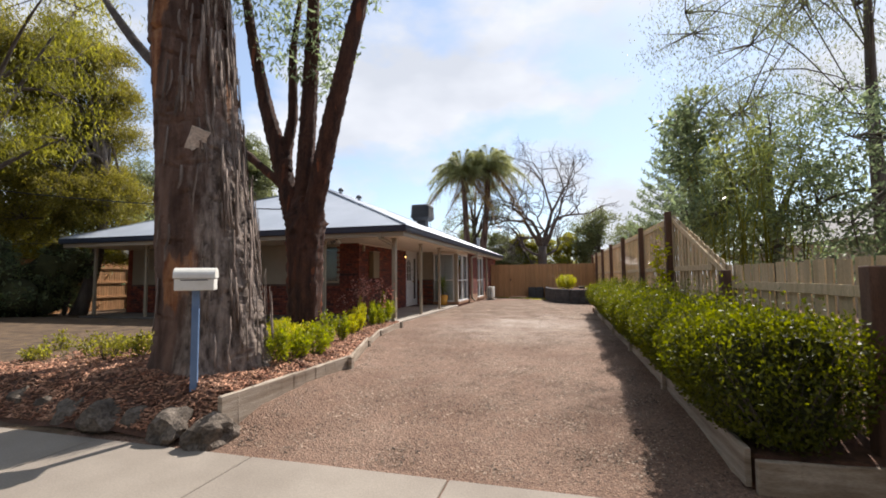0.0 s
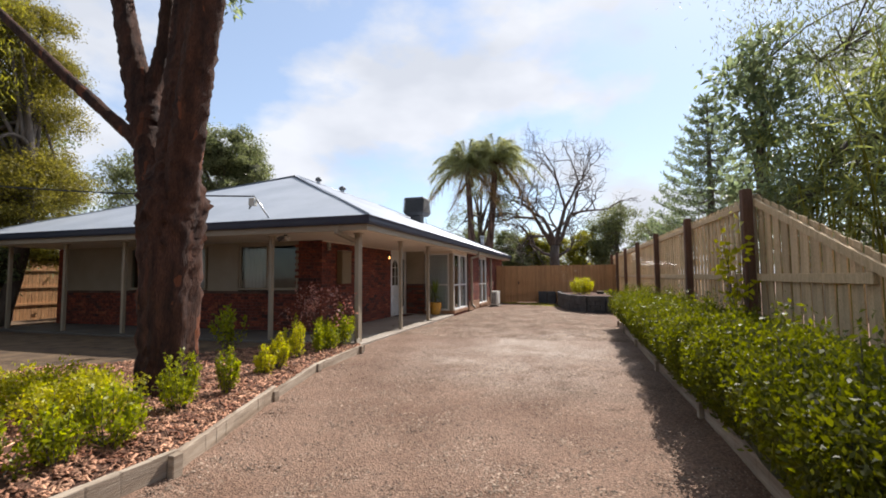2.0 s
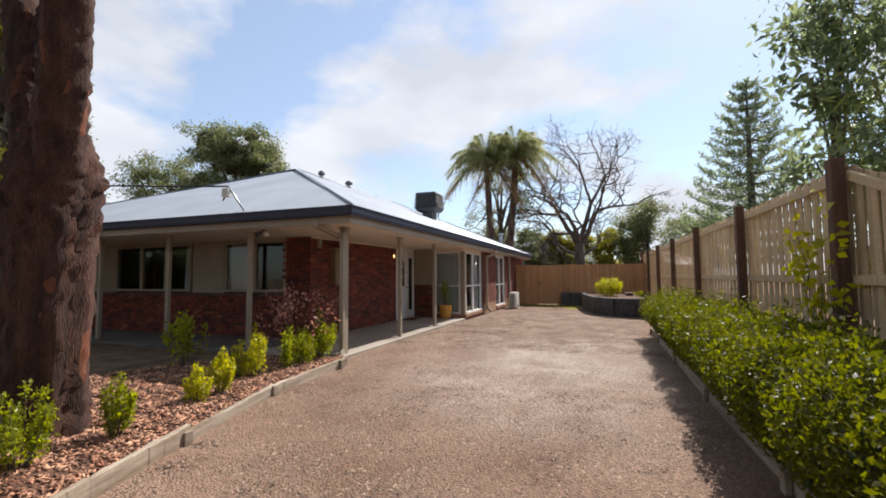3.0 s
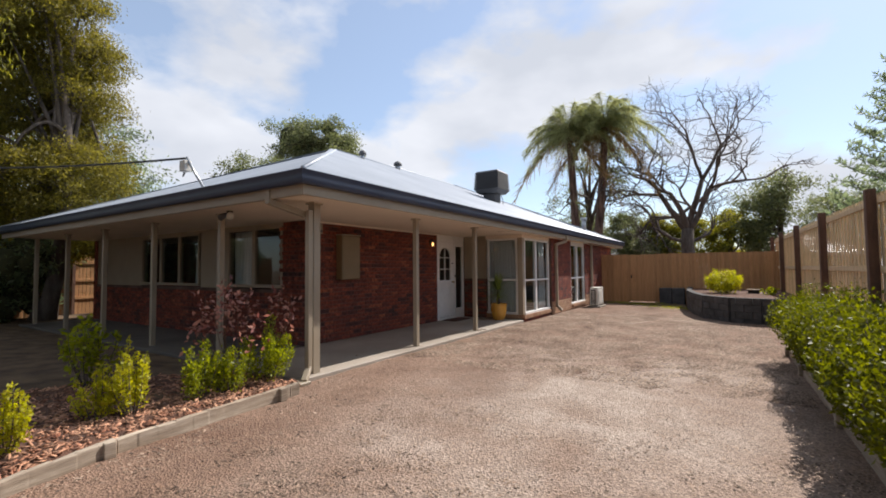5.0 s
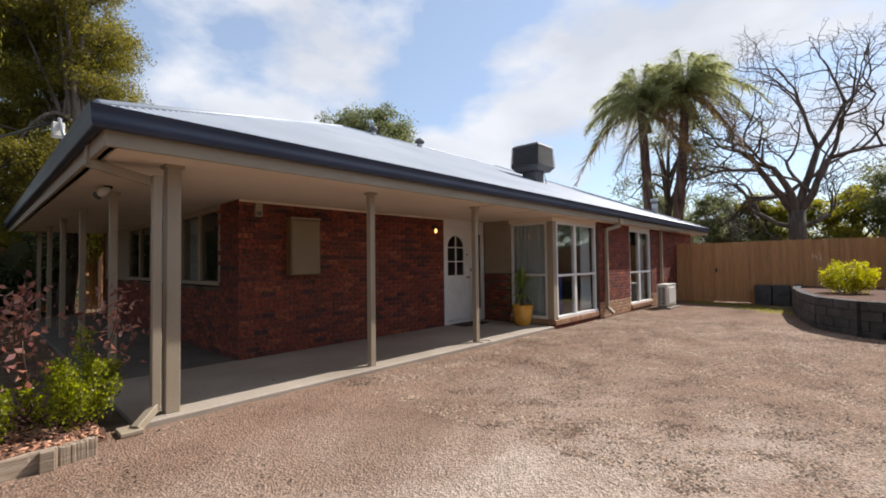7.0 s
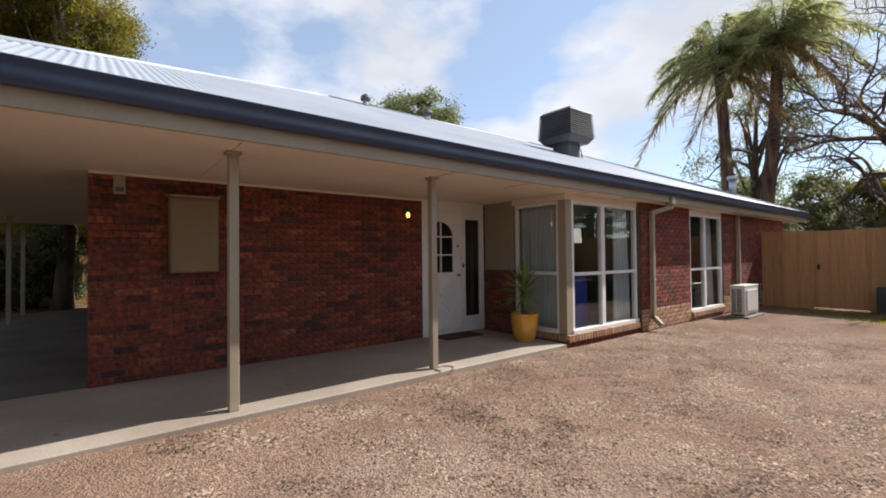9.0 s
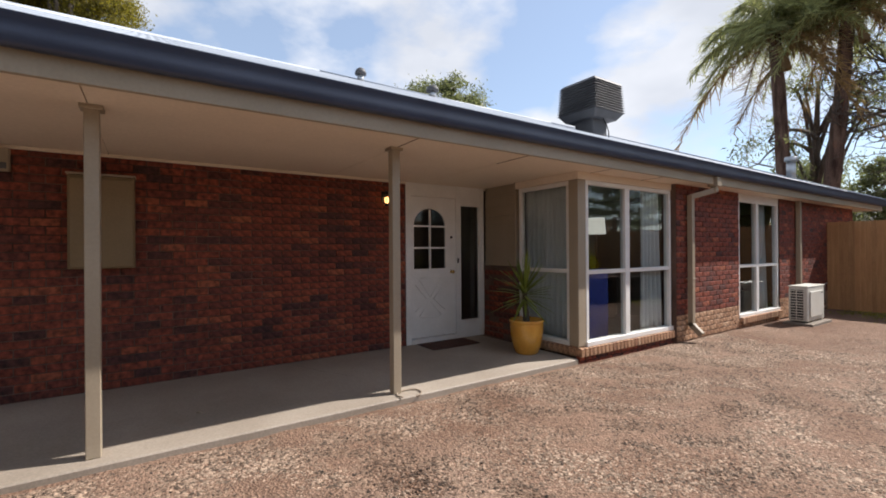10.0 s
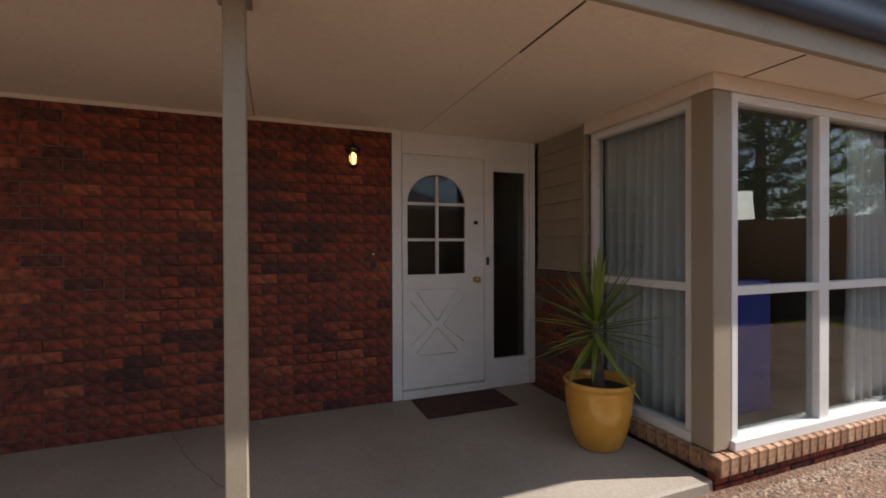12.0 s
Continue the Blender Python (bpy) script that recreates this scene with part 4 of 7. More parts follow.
def build_door():
    """Entry: a panelled door with an arched six-light window, a tall sidelight and a white surround."""
    root = thing("door_1", "white painted entry door with arched six-light window", "door", kind="structure")
    X = WX - 0.02
    y0, y1 = 18.6, 19.44
    z0, z1 = FLOOR + 0.09, 2.55
    box("door_frame", X - 0.06, X + 0.015, 18.5, 18.592, FLOOR, CEIL, WHITE, root, "", 0.004)
    box("door_frame", X - 0.06, X + 0.015, 19.445, 19.52, FLOOR, CEIL, WHITE, root, "", 0.004)
    box("door_frame", X - 0.06, X + 0.015, 19.96, 20.03, FLOOR, CEIL, WHITE, root, "", 0.004)
    box("sidelight_frame", X - 0.05, X + 0.005, 19.521, 19.958, 2.441, CEIL, WHITE, root, "", 0.004)
    box("head_panel", X - 0.06, X + 0.012, 18.593, 19.444, z1 + 0.003, CEIL, WHITE, root, "", 0.004)
    box("threshold", X - 0.06, X + 0.03, 18.593, 19.444, FLOOR + 0.002, FLOOR + 0.075, WHITE, root, "", 0.004)
    # leaf: lower panel, two stiles and a head cut to the arch
    wy0, wy1, wz0, wzs = 18.65, 19.24, 1.42, 2.10
    out = arch_outline(wy0, wy1, wz0, wzs)
    cy = (wy0 + wy1) / 2
    bm = bmesh.new()
    cube(bm, X - 0.04, X, y0, y1, z0, wz0)
    cube(bm, X - 0.04, X, y0, wy0, wz0, z1)
    cube(bm, X - 0.04, X, wy1, y1, wz0, z1)
    arc = out[2:]
    cols = [[bm.verts.new((X + dx, p[0], h)) for dx, h in ((0, p[1]), (0, z1), (-0.04, z1), (-0.04, p[1]))] for p in arc]
    for a, c in zip(cols, cols[1:]):
        for k in range(4):
            bm.faces.new((a[k], a[(k + 1) % 4], c[(k + 1) % 4], c[k]))
    bmesh.ops.recalc_face_normals(bm, faces=bm.faces[:])
    leaf = part("leaf", bm, WHITE, root)
    # raised mouldings of the lower panel: two sprung diagonals crossing, with cut ends
    py0, py1, pz0, pz1 = 18.67, 19.22, 0.66, 1.28
    for a, c in (((py0 + 0.09, pz1), (py1 - 0.09, pz1)), ((py0 + 0.09, pz0), (py1 - 0.09, pz0)), ((py0 + 0.07, pz1 - 0.02), (cy, 0.97)), ((py1 - 0.07, pz1 - 0.02), (cy, 0.97)), ((py0 + 0.07, pz0 + 0.02), (cy, 0.91)), ((py1 - 0.07, pz0 + 0.02), (cy, 0.91)), ((py0, pz0 + 0.1), (cy - 0.06, 0.94)), ((py0, pz1 - 0.1), (cy - 0.06, 0.94)), ((py1, pz0 + 0.1), (cy + 0.06, 0.94)), ((py1, pz1 - 0.1), (cy + 0.06, 0.94))):
        tube("moulding", [(X, a[0], a[1]), (X + 0.003, (a[0] + c[0]) / 2, (a[1] + c[1]) / 2), (X, c[0], c[1])], 0.009, WHITE, leaf, "", 6)
    # glazing of the arch
    bm = bmesh.new()
    bm.faces.new([bm.verts.new((X - 0.02, *p)) for p in out])
    part("arched_pane", bm, GLASS, leaf, "dark glass").visible_shadow = False
    box("glazing_bar", X - 0.03, X + 0.008, cy - 0.014, cy + 0.014, wz0, wzs + 0.255, WHITE, leaf, "", 0.004)
    for zz in (wz0 + 0.33, wz0 + 0.67):
        box("glazing_bar", X - 0.03, X + 0.007, wy0, cy - 0.015, zz - 0.014, zz + 0.014, WHITE, leaf, "", 0.004)
        box("glazing_bar", X - 0.03, X + 0.007, cy + 0.015, wy1, zz - 0.014, zz + 0.014, WHITE, leaf, "", 0.004)
    # sidelight
    box("sidelight_frame", X - 0.05, X + 0.005, 19.521, 19.958, FLOOR, 0.55, WHITE, root, "", 0.004)
    box("sidelight_frame", X - 0.05, X + 0.005, 19.521, 19.55, 0.551, 2.44, WHITE, root, "", 0.004)
    box("sidelight_frame", X - 0.05, X + 0.005, 19.925, 19.958, 0.551, 2.44, WHITE, root, "", 0.004)
    p = box("sidelight_pane", X - 0.03, X - 0.024, 19.55, 19.925, 0.55, 2.44, GLASS, root, "tall dark glass pane", 0)
    p.visible_shadow = False
    knob = tube("knob", [(X, 19.35, 1.36), (X + 0.03, 19.35, 1.36), (X + 0.04, 19.35, 1.36), (X + 0.06, 19.35, 1.36), (X + 0.075, 19.35, 1.36)], [0.028, 0.012, 0.026, 0.03, 0.012], BRASS, leaf, "polished brass knob", 14)
    tube("lock", [(X, 19.35, 1.92), (X + 0.02, 19.35, 1.92)], 0.02, BLACK, leaf, "black round lock", 12)
    box("latch", X + 0.015, X + 0.04, 19.46, 19.485, 1.5, 1.58, BLACK, root, "black catch", 0.004)
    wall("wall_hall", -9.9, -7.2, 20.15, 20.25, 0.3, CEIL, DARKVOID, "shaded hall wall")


build_shell()
build_roof()
build_openings()
build_door()

# ---- verandah posts ----
for py in (14.92, 17.335):
    post("verandah_post", -4.79, py, FLOOR, CEIL, 0.09, "beige square timber verandah post on a steel stirrup")
post("verandah_post", -4.79, 12.375, FLOOR, CEIL, 0.13, "beige square corner verandah post with downpipe")
for px in (-7.1, -9.52, -11.9, -14.2, -16.6):
    post("verandah_post", px, 12.3, FLOOR, CEIL, 0.09, "beige square timber post of the front verandah")

# ---- left garden bed ----


def sleeper(a, b, z0, z1, thick, parent, seed):
    rng = np.random.RandomState(seed)
    a, b = Vector((*a, 0)), Vector((*b, 0))
    ang = math.atan2(b.y - a.y, b.x - a.x)
    bm = bmesh.new()
    L = (b - a).length
    cube(bm, 0, L, -thick / 2, thick / 2, z0, z1)
    bmesh.ops.subdivide_edges(bm, edges=[e for e in bm.edges if abs(e.verts[0].co.x - e.verts[1].co.x) > L / 2], cuts=10, use_grid_fill=True)
    bevel(bm, 0.008)
    for v in bm.verts:
        v.co += Vector((0, rng.uniform(-0.004, 0.004), rng.uniform(-0.006, 0.006)))
    bm.transform(Matrix.Translation((a.x, a.y, 0)) @ Matrix.Rotation(ang, 4, "Z"))
    return part("sleeper", bm, SLEEPER, parent)


def build_left_bed():
    root = thing("garden_edging", "weathered grey timber sleeper edging along the drive", "garden edging")
    tops = [0.43, 0.41, 0.36, 0.35, 0.34, 0.32]
    for i, (a, b) in enumerate(zip(KERB, KERB[1:])):
        sleeper(a, b, tops[i] - 0.4, tops[i], 0.055, root, i)
    for (x, y), z in zip(KERB[1:5], tops[1:]):
        box("peg", x + 0.03, x + 0.09, y - 0.11, y - 0.02, z - 0.3, z + 0.01, SLEEPER, root, "timber peg", 0.006)
        if y < 6:
            box("peg", x + 0.03, x + 0.08, y + 0.06, y + 0.3, z - 0.3, z - 0.01, SLEEPER, root, "timber peg", 0.006)
    # mulch: one mounded sheet
    ys = np.arange(3.5, 11.8, 0.12)
    us = np.linspace(0, 1, 26)
    rows = []
    rng = np.random.RandomState(5)
    for y in ys:
        x1 = kerb_x(y) - 0.03
        x0 = -9.0 if y < 8 else np.interp(y, [8, 9, 11, 12.1], [-9, -7.6, -6.6, -5.4])
        x = x1 + (x0 - x1) * us
        z = 0.36 + 0.2 * np.exp(-(((x + 4.6) / 1.6) ** 2 + ((y - 5.2) / 1.8) ** 2)) + rng.randn(len(x)) * 0.012
        z = z - 0.32 * np.clip((us - 0.86) / 0.14, 0, 1) - 0.05 * np.clip((y - 9) / 3, 0, 1) - 0.05 * (us < 0.02)
        if y < 4.0:
            z = z - (4.0 - y) * 0.78
        rows.append(np.stack([x, np.full(len(x), y), z], -1))
    a, c = len(ys), len(us)
    i, j = np.meshgrid(np.arange(a - 1), np.arange(c - 1), indexing="ij")
    f = np.stack([i * c + j, i * c + j + 1, (i + 1) * c + j + 1, (i + 1) * c + j], -1).reshape(-1, 4)[:, ::-1]
    sheet = np.vstack(rows)
    tagged(npart("mulch_bed", sheet, f, MULCH, None, "red-brown bark mulch bed", True), "", "mulch", kind="structure")
    return np.array(rows)


BED = build_left_bed()


def bed_z(x, y):
    u = float(np.clip((y - 3.5) / 0.12, 0, len(BED) - 1.001))
    i = int(u)
    a, b = (float(np.interp(-x, -r[:, 0], r[:, 2])) for r in (BED[i], BED[i + 1]))
    return a + (b - a) * (u - i)


def build_chips():
    rng = np.random.RandomState(8)
    n = 26000
    y = 3.55 + 8.2 * rng.rand(n) ** 1.5
    x = kerb_x(y) - 0.06 - 4.9 * rng.rand(n) ** 1.25
    z = np.array([bed_z(a, b) for a, b in zip(x, y)]) + 0.006
    ln, wd = 0.022 + 0.06 * rng.rand(n) ** 1.5, 0.008 + 0.014 * rng.rand(n)
    ang, tip = rng.rand(n) * 2 * np.pi, rng.randn(n) * 0.32
    d = np.stack([np.cos(ang), np.sin(ang), tip], -1)
    s = np.stack([-np.sin(ang), np.cos(ang), rng.randn(n) * 0.25], -1)
    c = np.stack([x, y, z], -1)
    up = np.array([0, 0, 0.007])
    q = [c + d * ln[:, None] / 2 * a + s * wd[:, None] / 2 * b + up * k for k in (0, 1) for a, b in ((-1, -1), (1, -1), (1, 1), (-1, 1))]
    v = np.stack(q, 1).reshape(-1, 3)
    base = np.array([[4, 5, 6, 7], [0, 1, 5, 4], [1, 2, 6, 5], [2, 3, 7, 6], [3, 0, 4, 7]])
    f = (np.arange(n)[:, None, None] * 8 + base[None]).reshape(-1, 4)
    tagged(npart("mulch_chips", v, f, CHIP, None, "loose red-brown bark chips on the bed"), "", "mulch", kind="stuff")
    # flat chips of crushed rock, thickest beside the house
    chip = np.array([[1, 0.1, 0], [0.1, 0.55, 0], [-1, 0, 0], [-0.1, -0.6, 0], [0.15, 0, 0.34]], float) - [0, 0, 0.06]
    fan = np.array([[0, 1, 4], [1, 2, 4], [2, 3, 4], [3, 0, 4]])

    def strew(x, y, r, form):
        """Five-cornered chips of radius r, each turned and tipped its own way."""
        m = len(x)
        z = ground_height(x, y) + 0.012 * np.sin(x * 2.3 + 0.4 * y) * np.cos(y * 0.9)
        v = form[None] * r[:, None, None] * (0.7 + 0.6 * rng.rand(m, 5, 1))
        ca, sa = np.cos(turn := rng.rand(m) * 6.28), np.sin(turn)
        vx = v[..., 0] * ca[:, None] - v[..., 1] * sa[:, None]
        vy = v[..., 0] * sa[:, None] + v[..., 1] * ca[:, None]
        vz = v[..., 2] + vx * (rng.randn(m) * 0.32)[:, None]
        v = np.stack([vx, vy, vz], -1) + np.stack([x, y, z], -1)[:, None]
        return v.reshape(-1, 3), (np.arange(m)[:, None, None] * 5 + fan[None]).reshape(-1, 3)

    n = 170000
    y = np.where(rng.rand(n) < 0.13, 3.6 + 9 * rng.rand(n), 14.2 + 9.5 * rng.rand(n))
    x0 = np.where(y < 12.1, kerb_x(y) + 0.1, -4.55)
    x = x0 + (1.15 - x0) * rng.rand(n) ** np.where(y < 13, 1.0, 1.35)
    tagged(npart("gravel_flakes", *strew(x, y, 0.009 + 0.017 * rng.rand(n) ** 2, chip), FLAKE, None, "loose flat chips of crushed rock on the drive"), "", "gravel", kind="stuff")
    # stones on the drive
    n = 120000
    pick = rng.rand(n)
    y = np.where(pick < 0.5, 15.5 + 9.8 * rng.rand(n), np.where(pick < 0.88, 3.5 + 7.5 * rng.rand(n), 10 + 7 * rng.rand(n)))
    x0 = np.where(y < 12.1, kerb_x(y) + 0.08, -4.55)
    x = x0 + (1.3 - x0) * rng.rand(n)
    r = (0.006 + 0.012 * rng.rand(n) ** 2.5) * np.interp(y, [4, 14, 17], [0.8, 0.8, 1.0])
    stone = np.array([[1, 0, 0], [0, 0.75, 0], [-1, 0, 0], [0, -0.75, 0], [0, 0, 0.6]], float) - [0, 0, 0.12]
    v, f = strew(x, y, r, stone)
    tagged(npart("gravel", v, f, PEBBLE, None, "loose crushed rock on the drive"), "", "gravel", kind="stuff")


build_chips()


def rock(x, y, z, sx, sy, sz, seed):
    bm = bmesh.new()
    bmesh.ops.create_icosphere(bm, subdivisions=3, radius=1)
    for v in bm.verts:
        k = 1 + 0.45 * noise.noise(v.co * 1.5 + Vector((seed * 7.1, 0, 0))) + 0.16 * noise.noise(v.co * 4 + Vector((seed, 3, 0)))
        v.co = Vector((v.co.x * k * sx, v.co.y * k * sy, max(v.co.z, -0.6) * k * sz))
    bm.transform(Matrix.Translation((x, y, z)) @ Matrix.Rotation(seed * 1.3, 4, "Z"))
    tagged(part("rock", bm, STONE, None, "rough grey-brown garden rock beside the footpath"), "", "rock", "edging rocks")


for i, (x, y, s) in enumerate(((-3.2, 3.62, 0.2), (-3.72, 3.66, 0.24), (-4.15, 3.75, 0.2), (-4.6, 3.7, 0.25), (-5.15, 3.75, 0.22), (-5.6, 3.8, 0.2), (-6.1, 3.85, 0.24), (-6.7, 3.9, 0.2), (-7.3, 4.0, 0.22))):
    rock(x, y, 0.07, s * 1.15, s * 0.95, s * 0.95, i + 1)


def build_tree_one():
    """Broad stringy-barked trunk beside the letterbox."""
    t = thing("gum_tree", "huge old gum tree with shaggy grey and red-brown bark", "tree")
    rng = np.random.RandomState(4)
    cx, cy, zb = -4.26, 4.8, 0.4
    k, sides = 380, 130
    z = np.linspace(-0.3, 9.0, k)
    a = np.linspace(0, 2 * np.pi, sides, endpoint=False)
    A, Z = np.meshgrid(a, z)
    r = 0.545 + 0.2 * np.exp(-np.clip(Z, 0, 9) / 0.55) + 0.05 * np.exp(-((Z - 1.5) / 1.0) ** 2) - 0.012 * Z
    rid = np.zeros_like(r)
    for q in range(9):
        f, p, w = rng.randint(5, 30), rng.rand() * 6.28, rng.uniform(0.2, 0.9)
        rid += np.sin(f * A + p + w * np.sin(Z * rng.uniform(0.5, 2.2) + p)) / (f ** 0.45)
    shag = 0.5 + 0.5 * np.cos(A - 0.5)
    r = r + 0.013 * rid * (0.2 + 1.5 * shag) + 0.006 * rng.randn(*r.shape) * (0.4 + shag)
    for q in range(150):
        z0, a0, da = rng.uniform(0.1, 6.5), rng.rand() * 6.28, rng.uniform(0.12, 0.5)
        turn = (A - a0 + np.pi) % (2 * np.pi) - np.pi
        lip = Z - z0 - 0.05 * np.sin(4 * turn + q)
        r += np.exp(-(turn / da) ** 4) * (0.022 * np.exp(-np.clip(lip, 0, 9) / 0.1) * (lip > 0) - 0.028 * np.exp(-(lip / 0.025) ** 2))
    r += 0.06 * np.exp(-np.clip(Z, 0, 9) / 0.3) * np.sin(5 * A + 1)
    lean = 0.12 * Z
    v = np.stack([cx + r * np.cos(A) - lean, cy + r * np.sin(A), zb + Z], -1).reshape(-1, 3)
    i, j = np.meshgrid(np.arange(k - 1), np.arange(sides), indexing="ij")
    f = np.stack([i * sides + j, i * sides + (j + 1) % sides, (i + 1) * sides + (j + 1) % sides, (i + 1) * sides + j], -1).reshape(-1, 4)
    npart("trunk", v, f, FLAKING, t, "", True)
    # shaggy strips hanging off the bark
    vs, fs, n = [], [], 0
    for q in range(330):
        aa = rng.normal(0.15, 0.75) if q < 290 else rng.rand() * 6.28
        zz = rng.uniform(0.1, 6.5)
        rr = 0.555 + 0.2 * math.exp(-zz / 0.55) + 0.05 * math.exp(-((zz - 1.5) / 1.0) ** 2) - 0.012 * zz + 0.02
        ln, w, flare = rng.uniform(0.15, 0.75), rng.uniform(0.006, 0.026), rng.uniform(0.005, 0.045)
        tx, ty = -math.sin(aa), math.cos(aa)
        for s in range(4):
            u = s / 3
            rad = rr + flare * (1 - u) ** 2 - 0.02 * u
            aa += rng.normal(0, 0.02)
            px, py, pz = cx + rad * math.cos(aa) - 0.12 * zz, cy + rad * math.sin(aa), zb + zz + ln * u
            ww = w * (0.25 + 0.75 * math.sin(0.4 + 2.3 * u))
            vs += [(px - tx * ww, py - ty * ww, pz), (px + tx * ww, py + ty * ww, pz)]
        fs += [(n + 2 * s, n + 2 * s + 1, n + 2 * s + 3, n + 2 * s + 2) for s in range(3)]
        n += 8
    st = tagged(npart("shaggy_bark", vs, fs, SHAGGY, t, "loose shaggy bark strips"), kind="stuff")
    st.modifiers.new("thick", "SOLIDIFY").thickness = 0.008
    # torn plate of pale bark
    bm = bmesh.new()
    cube(bm, -0.1, 0.1, -0.01, 0.01, -0.15, 0.15)
    bmesh.ops.subdivide_edges(bm, edges=bm.edges[:], cuts=3, use_grid_fill=True)
    for w in bm.verts:
        w.co += Vector((0.02 * noise.noise(w.co * 9), 0.02 * noise.noise(w.co * 6 + Vector((3, 0, 0))), 0.02 * noise.noise(w.co * 8)))
    bm.transform(Matrix.Translation((-4.23, 4.37, 3.3)) @ Matrix.Rotation(0.75, 4, "Z") @ Matrix.Rotation(0.5, 4, "X") @ Matrix.Rotation(0.3, 4, "Y"))
    part("bark_plate", bm, PALEBARK, t, "pale torn plate of bark")
    cents = [((cx - 1.1 + 3.6 * math.cos(k * 2.4) * (0.25 + 0.75 * (k % 6) / 5), cy + 3.6 * math.sin(k * 2.4) * (0.25 + 0.75 * (k % 6) / 5), 10.2 + 0.45 * (k % 7)), 1.2) for k in range(26)]
    for c, _ in cents[::3]:
        tube("limb", curve_path((cx - 1.0, cy, 8.6), c, -0.3, 7), np.linspace(0.16, 0.04, 7), GREYBARK, t, "", 8, 0.05, 4)
    npart("crown", *leaf_arrays(np.vstack([clump_points(c, r, 900, rng, 0.8) for c, r in cents]), 0.24, 0.06, rng, 0.8), GUM_LEAF, t)
    # one dead limb leaving to the street side
    tube("limb", curve_path((cx - 0.4, cy + 0.1, 4.0), (-7.6, 5.6, 6.6), 0.2, 9), np.linspace(0.12, 0.05, 9), GREYBARK, t, "", 10, 0.05, 3)


def build_tree_two():
    """Dark red trunk that forks into three upright limbs."""
    t = thing("gum_tree", "dark red-barked gum tree forking into three limbs", "tree")
    rng = np.random.RandomState(11)

    def limb(path, rad, sides, seed, parent=t, name="limb"):
        path = np.asarray(path, float)
        s = np.linspace(0, 1, len(path))
        m = max(10, int(np.linalg.norm(np.diff(path, axis=0), axis=1).sum() / 0.06))
        q = np.linspace(0, 1, m)
        p = np.stack([np.interp(q, s, path[:, i]) for i in range(3)], -1)
        ker = np.ones(5) / 5
        pp = np.vstack([p[:1]] * 2 + [p] + [p[-1:]] * 2)
        p = np.stack([np.convolve(pp[:, i], ker, "valid") for i in range(3)], -1)
        r = np.interp(q, s, rad)
        return npart(name, *tube_arrays(p, r, sides, 0.06, seed, 0.045), BARK, parent, "", True)

    bx, by = -4.63, 7.35
    limb([(bx, by, 0.0), (bx, by, 0.45), (bx + 0.02, by, 1.0), (bx, by, 2.0), (bx + 0.02, by, 2.7), (bx + 0.02, by, 3.15)], [0.44, 0.32, 0.29, 0.32, 0.36, 0.22], 40, 1, name="trunk")
    limb([(bx - 0.13, by, 2.3), (bx - 0.32, by, 3.1), (bx - 0.65, by + 0.05, 4.1), (bx - 1.02, by + 0.1, 5.2), (bx - 1.35, by + 0.1, 6.6), (bx - 1.9, by + 0.2, 9.2)], [0.19, 0.18, 0.16, 0.13, 0.10, 0.05], 24, 2)
    limb([(bx, by + 0.02, 2.3), (bx - 0.02, by, 3.2), (bx - 0.02, by + 0.1, 4.6), (bx + 0.02, by + 0.15, 6.0), (bx, by + 0.3, 9.5)], [0.19, 0.18, 0.155, 0.14, 0.06], 24, 3)
    limb([(bx + 0.13, by - 0.03, 2.3), (bx + 0.34, by - 0.15, 3.15), (bx + 0.73, by - 0.35, 4.3), (bx + 1.12, by - 0.5, 5.4), (bx + 1.7, by - 0.6, 7.4), (bx + 2.05, by - 0.6, 9.2)], [0.19, 0.18, 0.165, 0.145, 0.11, 0.05], 24, 4)
    limb([(bx - 0.42, by, 3.65), (bx - 0.5, by + 0.1, 4.1), (bx - 0.42, by + 0.2, 4.8), (bx - 0.52, by + 0.3, 6.2), (bx - 0.4, by + 0.5, 8.0)], [0.12, 0.11, 0.1, 0.075, 0.02], 16, 5)
    limb([(bx - 0.2, by, 3.0), (bx - 0.55, by - 0.05, 3.45), (bx - 1.6, by - 0.2, 4.35), (bx - 3.0, by - 0.4, 5.6)], [0.09, 0.08, 0.07, 0.05], 14, 6)
    cents = [((bx - 0.5, by + 0.2, 6.2), 0.7), ((bx + 0.5, by + 0.1, 6.2), 0.6), ((bx, by, 7.2), 1.2), ((bx + 0.95, by + 0.2, 7.5), 0.8), ((bx - 1.2, by, 7.6), 1.0), ((bx + 0.1, by + 0.3, 5.5), 0.45)]
    cents += [((bx + 2.6 * math.cos(k * 2.4) * (0.3 + 0.7 * (k % 5) / 4), by + 2.6 * math.sin(k * 2.4) * (0.3 + 0.7 * (k % 5) / 4), 9.3 + 0.35 * (k % 7)), 1.0) for k in range(18)]
    pts = [clump_points(c, r, int((520 if c[2] < 9 else 900) * r), rng, 0.8) for c, r in cents]
    npart("crown", *leaf_arrays(np.vstack(pts), 0.15, 0.04, rng, 0.8), DARK_LEAF, t)


build_tree_one()
build_tree_two()


